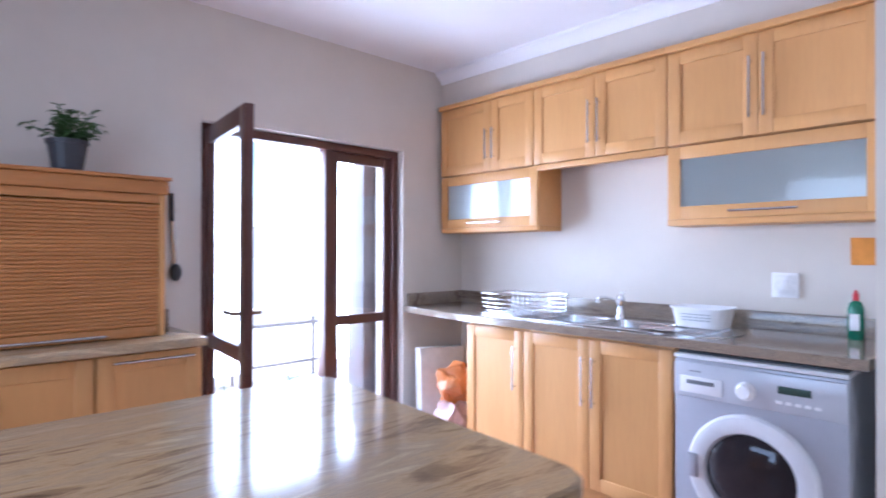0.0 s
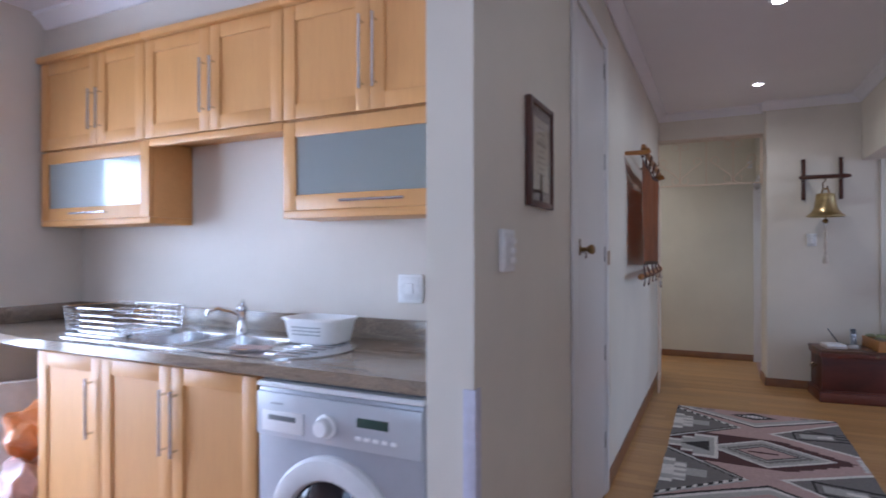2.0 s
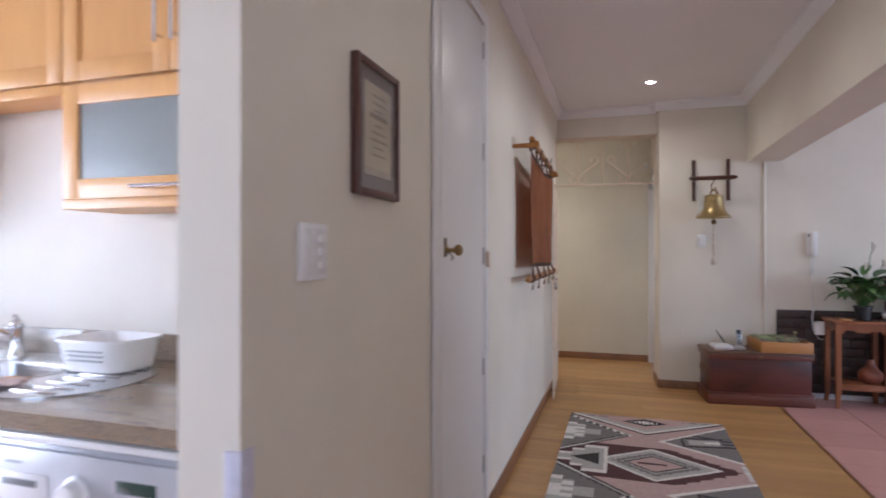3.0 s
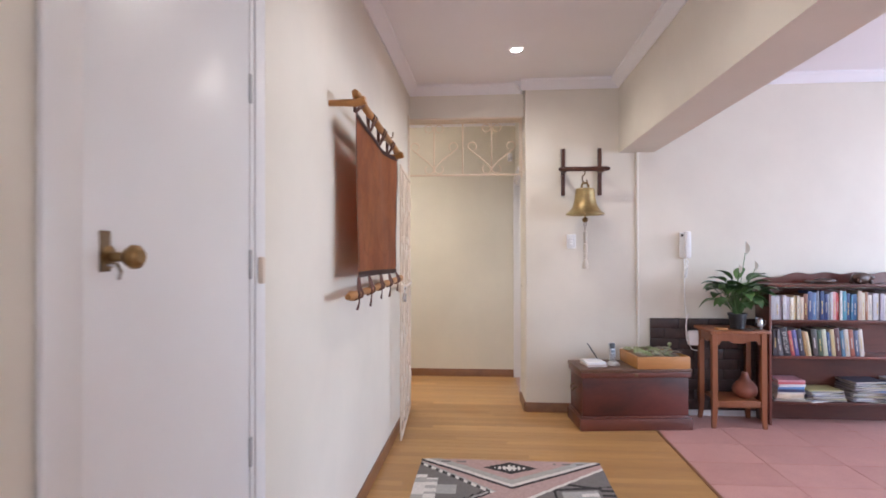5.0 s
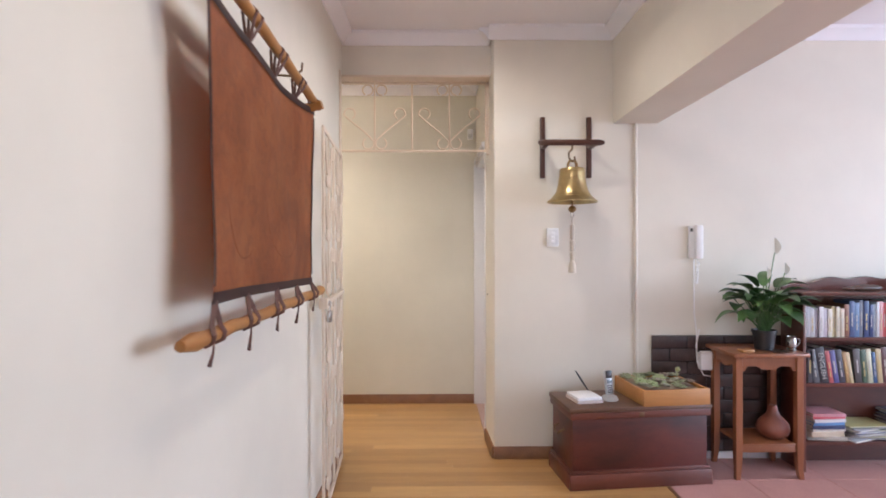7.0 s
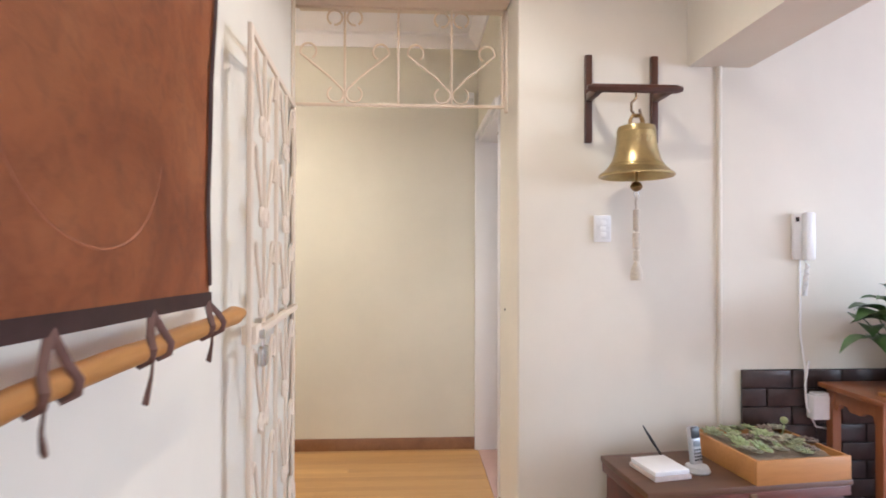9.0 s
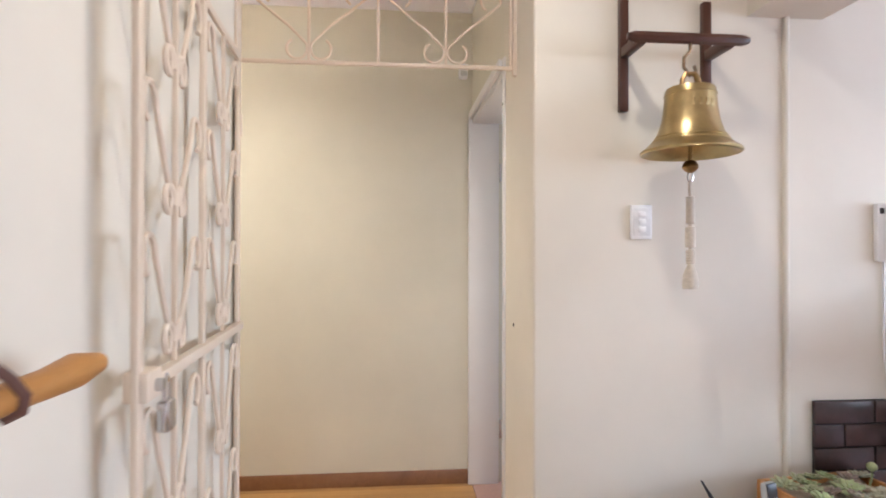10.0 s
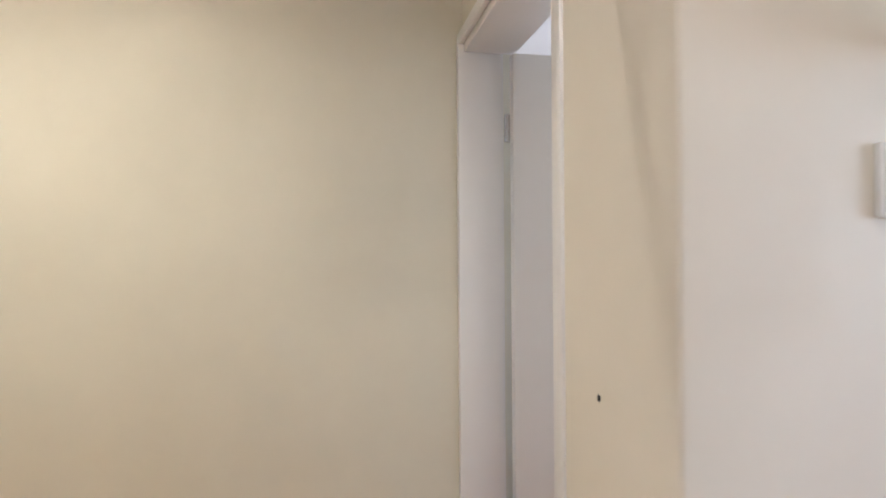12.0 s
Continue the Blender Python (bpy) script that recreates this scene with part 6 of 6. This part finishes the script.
def lettering(text, size, parent, m, material, name="spine_lettering", depth=0.0006):
    cu = bpy.data.curves.new(name, "FONT")
    cu.body, cu.size, cu.extrude, cu.align_x, cu.align_y = text, size, depth, "CENTER", "CENTER"
    tmp = new("tmp_text", cu)
    me = bpy.data.meshes.new_from_object(tmp.evaluated_get(bpy.context.evaluated_depsgraph_get()))
    bpy.data.objects.remove(tmp)
    me.name = name
    me.materials.clear()
    me.materials.append(material)
    ob = new(name, me)
    ob.parent = parent
    ob.matrix_basis = m
    return ob


# reads downwards along the spine
lettering("ENGLISH", 0.04, english, Matrix.Translation((-0.0036, 0, 0.105)) @ Matrix(((0, 0, -1, 0), (0, -1, 0, 0), (-1, 0, 0, 0), (0, 0, 0, 1))), TITLE)

# stacks lying flat
rng = random.Random(17)
STACK = [(0.62, 0.60, 0.58), (0.5, 0.48, 0.42), (0.66, 0.63, 0.6), (0.62, 0.5, 0.36), (0.66, 0.62, 0.55), (0.03, 0.04, 0.1), (0.10, 0.22, 0.42), (0.62, 0.6, 0.6), (0.55, 0.10, 0.12), (0.6, 0.28, 0.30)]


def flat_stack(y0, heights, wid, deep, cols, label, group):
    z = 0.1755
    for k, t_ in enumerate(heights):
        s = 1 - 0.05 * k / max(1, len(heights)) - rng.uniform(0, 0.06)
        m = at(KX0 + 0.012 + rng.uniform(0, 0.012), y0 + rng.uniform(-0.008, 0.008), z, rng.uniform(-5, 5) if t_ > 0.012 else rng.uniform(-22, 22))
        b = thing("book" if "book" in label else "magazine", m, label, "book" if "book" in label else "magazine", group)
        w = wid * s
        cv = boxes([(0, deep, -w / 2, w / 2, 0, 0.0015), (0, deep, -w / 2, w / 2, t_ - 0.0016, t_ - 0.0003)])
        if t_ > 0.012:
            add(cv, boxes([(-0.002, 0.0, -w / 2, w / 2, 0, t_ - 0.0003)], 0.0006))
        part("cover", cv, cover(cols[k % len(cols)]), b)
        part("page_block", boxes([(0.002, deep - 0.002, -w / 2 + 0.002, w / 2 - 0.002, 0.0016, t_ - 0.0017)]), PAGES, b)
        z += t_


flat_stack(-0.555, (0.008, 0.007, 0.008, 0.03, 0.016, 0.022, 0.016, 0.018, 0.014, 0.016), 0.21, 0.17, STACK, "book lying flat in a stack", "stack of flat books")
MAG = [(0.66, 0.66, 0.68), (0.06, 0.08, 0.16), (0.5, 0.46, 0.2), (0.14, 0.12, 0.2), (0.62, 0.6, 0.62), (0.05, 0.05, 0.08), (0.3, 0.34, 0.5), (0.10, 0.12, 0.07)]
flat_stack(-0.81, (0.0075,) * 11, 0.28, 0.20, MAG, "magazine lying in a loose pile", "pile of magazines")
flat_stack(-1.12, (0.008,) * 19, 0.27, 0.20, MAG[::-1], "magazine lying in a loose pile", "pile of magazines")
flat_stack(-1.38, (0.02,) * 8, 0.22, 0.18, STACK, "book lying flat in a stack", "stack of flat books")

CARVED = wood("carved_dark_wood", (0.10, 0.05, 0.03), (0.05, 0.022, 0.015), "y", rough=0.35)
tort = blob(0.045, 0.075, 0.045, 3, (0, 0, 0.04))
for sy, sx in ((1, 1), (1, -1), (-1, 1), (-1, -1)):
    add(tort, blob(0.013, 0.016, 0.02, 2, (0.032 * sx, 0.05 * sy, 0.018)))
add(tort, blob(0.016, 0.03, 0.017, 2, (0, -0.09, 0.045)))
for v in tort.verts:
    v.co.z = max(0, v.co.z)
single("carved_tortoise", tort, CARVED, "dark carved wooden tortoise on the bookcase", "carving", m=at(9.0, -1.09, 1.0405, 15))
low = blob(0.025, 0.10, 0.02, 3, (0, 0, 0.018))
add(low, blob(0.015, 0.05, 0.012, 2, (0, 0.11, 0.014)))
for v in low.verts:
    v.co.z = max(0, v.co.z)
single("carved_crocodile", crumple(low, 0.004, 40), CARVED, "low dark carved wooden animal on the bookcase", "carving", m=at(9.0, -0.83, 1.0415, 4))

# ---- wall with hanging things, seen past the opening ----
hat = thing("wall_plaque", pose(5.935, 0.60, 1.60, 0, 0, 0), "round dark carved plaque hanging on the wall", "plaque")
part("disc", lathe([(0.10, 0), (0.105, 0.008), (0.095, 0.018), (0.06, 0.024), (0, 0.026)], 32, "y"), CARVED, hat)
part("boss", lathe([(0.03, 0.022), (0.025, 0.034), (0, 0.036)], 20, "y"), BRONZE, hat)
paddle = thing("wooden_paddle", at(5.93, 0.61, 1.1), "dark carved wooden paddle hanging on the wall", "carving")
partw("blade", boxes([(5.905, 5.985, 0.603, 0.617, 1.10, 1.27)], 0.006), CARVED, paddle)
partw("grip", boxes([(5.932, 5.952, 0.604, 0.616, 1.2705, 1.36)], 0.004), CARVED, paddle)
single("walking_stick", tube([(6.085, 0.63, 0.0), (6.07, 0.622, 0.45), (6.06, 0.615, 0.62)], 0.012, 8), BAMBOO, "light wooden stick leaning against the wall", "stick")

# ---- ceiling downlights ----
GLOW = glow("lamp_glow", (1.0, 0.93, 0.82), 18.0)
# the fifth fitting only houses the added, unseen passage fill lamp
for x, y in ((8.42, 1.475), (6.66, 1.47), (4.95, 1.475), (9.55, 2.58), (9.66, 3.35)):
    d = thing("downlight", at(x, y, CZ), "small round recessed ceiling downlight, switched on", "ceiling light", "hall downlights")
    part("trim_ring", lathe([(0.035, -0.004), (0.036, -0.009), (0.046, -0.008), (0.05, -0.001), (0.035, -0.001)], 28, cap=False), WHITE, d)
    gl = part("bulb", lathe([(0, -0.015), (0.016, -0.013), (0.028, -0.008), (0.034, -0.002), (0, -0.001)], 24), GLOW, d)
    gl.visible_shadow = False

# ---- rug ----
RX0, RX1, RY0, RY1 = 6.10, 8.04, 1.005, 2.08
YARN = [plain(n, c, 0.95, var=0.18, scale=70, bump=0.7) for n, c in (
    ("cream_yarn", (0.74, 0.70, 0.64)), ("dusty_pink_yarn", (0.50, 0.34, 0.30)), ("maroon_yarn", (0.085, 0.03, 0.028)),
    ("charcoal_yarn", (0.035, 0.028, 0.026)), ("grey_yarn", (0.19, 0.17, 0.155)), ("light_grey_yarn", (0.43, 0.41, 0.37)))]
CR, PK, MR, CH, GR, LG = range(6)


def saw(x, n):
    return (x * n) % 1.0


def rug_colour(w, v):
    """w: 0 in the middle to 1 at either end of the rug, v: -0.5 to 0.5 across."""
    # triangle at the end, with a black and cream star
    inside = w - (0.594 + 0.80 * abs(v))
    if inside > 0:
        if inside < 0.035 and abs(v) < 0.48:
            return CR
        q = abs(w - 0.875) / 0.095 + abs(v) / 0.15
        if q < 1:
            star = abs(w - 0.875) / 0.05 + abs(v) / 0.10
            return CR if star < 0.55 or (star < 1 and saw(v + 0.5, 38) < 0.5) else CH
        if abs(v) > 0.24 and abs(w - 0.955) < 0.012 and saw(v + 0.5, 12) < 0.6:
            return GR
        return LG if inside < 0.10 else PK
    if inside > -0.03:
        return CH
    # grey triangle with pale stepped blocks on one long side
    lead = (v - 0.08) / 0.42
    if lead > 0:
        up, low = 0.53 + 0.43 * lead, 0.53 - 0.44 * lead
        if low < w < up:
            if up - w < 0.055:
                return (CR if saw(v, 22) < 0.5 else CH) if up - w > 0.02 else LG
            if w - low < 0.022:
                return CH
            if w - low < 0.045:
                return CR if v > 0.3 else LG
            if w - low < 0.085 - 0.04 * saw(v, 26):
                return CH
            if v > 0.44 and abs(w - 0.54) < 0.20:
                return CR if abs(w - 0.54) < 0.08 or abs(w - 0.54) > 0.15 else LG
            if v > 0.38 and abs(w - 0.54) < 0.15:
                return CR if saw(w, 12) < 0.6 else LG
            if v > 0.28 and abs(w - 0.54) < 0.06:
                return LG
            return GR
    # grey triangle with dark hooks on the other side
    lead = (-0.06 - v) / 0.44
    if lead > 0:
        up, low = 0.45 + 0.46 * lead, 0.45 - 0.31 * lead
        if low < w < up:
            if w - low < 0.035 or up - w < 0.03:
                return CR
            mid = 0.46 + 0.08 * lead
            if v < -0.20:
                if abs(abs(w - mid) - 0.085) < 0.014 and v > -0.45:
                    return CH
                if -0.215 < v and abs(w - mid) < 0.085:
                    return CH
                if abs(w - mid) < 0.05 and -0.42 < v < -0.24:
                    return CR if abs(w - mid) < 0.02 and v < -0.33 else LG
                if abs(w - mid - 0.09 - 0.5 * (v + 0.40)) < 0.014 and -0.44 < v < -0.27:
                    return CH
                if v < -0.43 and abs(w - mid) < 0.10 and saw(w, 16) < 0.5:
                    return CH
            return GR
    # stepped cross at the long edge
    if v > 0.225:
        reach = 0.235 if v < 0.36 else 0.165 if v < 0.43 else 0.08
        if w < reach:
            if 0.27 < v < 0.43 and w < 0.075 * (0.43 - v) / 0.11:
                return CH
            return CR if reach - w > 0.0 and (reach - w < 0.045 or v < 0.25) else LG
    # outlined lozenge
    half = 0.31 if v > -0.018 else 0.355
    d = w / 0.28 + abs(v + 0.018) / half
    if d < 1:
        if d < 0.52:
            if w < 0.014 and -0.09 < v < 0.065:
                return MR
            return CH if d > 0.45 else PK
        if d < 0.66 + 0.10 * saw(v, 34) and d > 0.58:
            return GR
        return CR if d > 0.90 else LG
    if v > 0.02 and w < 0.012:
        return CH
    # pink ground, with a cream comb at the edge
    if v < -0.47 and w < 0.115:
        return CR if saw(w, 40) < 0.6 else LG
    if v > -0.10:
        return MR if w < 0.30 else PK
    stair = 0.30 - 0.29 * (math.floor((-0.10 - v) * 15) / 15) / 0.34
    return MR if w < stair - 0.10 * saw(-0.10 - v, 15) * 0.3 else PK


rug = thing("woven_rug", at((RX0 + RX1) / 2, (RY0 + RY1) / 2, 0), "flat-woven rug with stepped diamonds in pink, grey and black", "rug")
NU, NV = 260, 150
rb = bmesh.new()
grid = []
for i in range(NU + 1):
    row = []
    for j in range(NV + 1):
        x, y = RX0 + (RX1 - RX0) * i / NU, RY0 + (RY1 - RY0) * j / NV
        row.append(rb.verts.new((x + 0.006 * noise.noise(Vector((y * 3, 0, 1))), y + 0.012 * noise.noise(Vector((x * 2.2, 0, 5))), 0.009 + 0.0012 * noise.noise(Vector((x * 30, y * 30, 0))))))
    grid.append(row)
for i in range(NU):
    for j in range(NV):
        f = rb.faces.new((grid[i][j], grid[i + 1][j], grid[i + 1][j + 1], grid[i][j + 1]))
        f.material_index = rug_colour(abs((i + 0.5) / NU * 2 - 1), (j + 0.5) / NV - 0.5)
ext = bmesh.ops.extrude_edge_only(rb, edges=[e for e in rb.edges if e.is_boundary])
for v in ext["geom"]:
    if isinstance(v, bmesh.types.BMVert):
        v.co.z = 0.0005
partw("weave", rb, YARN, rug)

# ---- outside the garden door ----
PAVE = tile_mat("sunlit_paving", (0.58, 0.54, 0.50), (0.66, 0.62, 0.58), 0.6)
structure("ground", boxes([(-300, 300, 5.40, 600, -0.4, -0.06)]), PAVE, "pale paved yard outside the garden door")
structure("garden_wall", boxes([(-8, 16, 11.5, 11.7, -0.06, 1.15)], 0.01), paint("white_garden_wall", (0.82, 0.81, 0.80)), "low white garden wall")
nh = thing("neighbour_house", at(4.0, 24, -0.06), "white neighbouring house with a grey pitched roof", "house")
partw("wall", boxes([(-3, 12, 22, 27, -0.06, 2.2)]), paint("white_house_wall", (0.76, 0.75, 0.73)), nh)
rf = bmesh.new()
vs = [rf.verts.new(p) for p in ((-3.4, 21.6, 2.15), (12.4, 21.6, 2.15), (12.4, 27.4, 2.15), (-3.4, 27.4, 2.15), (-3.4, 24.5, 3.6), (12.4, 24.5, 3.6))]
for f in ((0, 1, 5, 4), (2, 3, 4, 5), (0, 4, 3), (1, 2, 5), (0, 3, 2, 1)):
    rf.faces.new([vs[i] for i in f])
partw("roof", rf, plain("pale_grey_roof", (0.48, 0.50, 0.50), 0.7, scale=4), nh)
rl = thing("yard_railing", at(3.8, 7.6, -0.06), "thin metal railing across the yard", "railing")
RAIL = plain("weathered_grey_rail", (0.22, 0.20, 0.19), 0.6)
for z in (0.09, 0.51):
    partw("rail", rod((2.6, 7.6, z), (6.4, 7.6, z), 0.016, 8), RAIL, rl)
for x in (2.6, 3.5, 4.4, 5.3, 6.2):
    partw("post", rod((x, 7.6, -0.06), (x, 7.6, 0.56), 0.016, 8), RAIL, rl)
# the outer reveal's shade is put into this pillar's dark colour
structure("pillar_veranda", boxes([(4.41, 4.75, 5.42, 5.62, -0.06, 2.6)], 0.01), plain("shaded_pillar", (0.10, 0.085, 0.085), 0.7, var=0.3, scale=9), "pillar beside the garden door, shade put into its dark colour")
rng = random.Random(33)
for bx, by in ((4.10, 6.25), (4.42, 6.45), (3.78, 6.5)):
    sh = thing("garden_shrub", at(bx, by, -0.06), "small green shrub in the sunny yard", "shrub", "shrubs in the yard")
    stems, fol = bmesh.new(), bmesh.new()
    for k in range(26):
        a, tilt, ln = rng.uniform(0, 6.28), rng.uniform(0.1, 1.2), rng.uniform(0.12, 0.32)
        tip = Vector((math.cos(a) * math.sin(tilt), math.sin(a) * math.sin(tilt), math.cos(tilt))) * ln
        add(stems, tube([(0, 0, 0), tip * 0.6, tip], 0.004, 4))
        for j in range(7):
            add(fol, leaf_mesh(rng.uniform(0.05, 0.09), rng.uniform(0.016, 0.03), 0.3, n=3), Matrix.Translation(tip * rng.uniform(0.4, 1.05)) @ Matrix.Rotation(rng.uniform(0, 6.28), 4, "Z") @ Matrix.Rotation(rng.uniform(-0.9, 0.4), 4, "Y"))
    part("stems", stems, FOLIAGE, sh)
    part("foliage", fol, FOLIAGE2, sh)

# ---- floor pieces ----
def pieces(name, parent, rects, z, th, material, bevel=0.0015):
    """Boards or tiles as objects of their own; equal sizes share one mesh."""
    cache = {}
    for x0, x1, y0, y1 in rects:
        key = (round(x1 - x0, 4), round(y1 - y0, 4))
        if key not in cache:
            w, d = key
            bm = bmesh.new()
            lo = [bm.verts.new((sx * w / 2, sy * d / 2, 0)) for sx, sy in ((-1, -1), (1, -1), (1, 1), (-1, 1))]
            mi = [bm.verts.new((sx * w / 2, sy * d / 2, th - bevel)) for sx, sy in ((-1, -1), (1, -1), (1, 1), (-1, 1))]
            hi = [bm.verts.new((sx * (w / 2 - bevel), sy * (d / 2 - bevel), th)) for sx, sy in ((-1, -1), (1, -1), (1, 1), (-1, 1))]
            for a_, b_ in ((lo, mi), (mi, hi)):
                for i in range(4):
                    bm.faces.new((a_[i], a_[(i + 1) % 4], b_[(i + 1) % 4], b_[i]))
            bm.faces.new(hi)
            cache[key] = mesh_of(name, bm, material, 0)
        ob = new(name, cache[key])
        ob.parent = parent
        ob.matrix_basis = at((x0 + x1) / 2, (y0 + y1) / 2, z)


rng = random.Random(2)
rects = []
x = 4.30
row = 0
while x < 10.43:
    x1 = min(x + 0.0655, 10.438)
    ylo, yhi = (0.474 if x < 9.16 else 1.393), (2.318 if x < 9.17 else 3.6)
    y = ylo - rng.uniform(0, 0.5)
    while y < yhi:
        ln = rng.choice((1.2, 1.5, 1.9))
        a_, b_ = max(y, ylo), min(y + ln, yhi)
        if b_ - a_ > 0.03:
            rects.append((x, x1 - 0.0007, a_, b_ - 0.0007))
        y += ln
    x = x1
    row += 1
pieces("plank", bpy.data.objects["floor_hall"], rects, -0.0135, 0.0135, OAK, 0.0006)
structure("trim_floor_edge", boxes([(4.3, 9.15, 0.456, 0.4735, -0.01, 0.004)], 0.002), SKIRT, "dark wooden strip between boards and tiles")
rects = []
for i in range(12):
    for j in range(11):
        x0, y0 = 5.05 + 0.342 * i, 0.452 - 0.46 * (j + 1)
        x0, x1 = max(4.0, x0), min(9.155, x0 + 0.342 - 0.0035)
        if x1 - x0 > 0.03:
            rects.append((x0, x1, y0 + 0.0035, y0 + 0.46))
pieces("tile", bpy.data.objects["floor_living"], rects, -0.0055, 0.0055, TILE_PINK)
rects = []
for i in range(17):
    for j in range(17):
        x0, y0 = 0.42 + 0.30 * i, 0.62 + 0.30 * j
        x1, y1 = min(x0 + 0.295, 5.12), min(y0 + 0.295, 5.13)
        if x0 > 4.28 and y0 < 2.45:
            continue
        if x1 > 4.285 and y0 < 2.45:
            x1 = 4.285
        if x1 - x0 > 0.02 and y1 - y0 > 0.02:
            rects.append((x0, x1, y0, y1))
pieces("tile", bpy.data.objects["floor_kitchen"], rects[:300], -0.0055, 0.0055, TILE_KITCHEN)
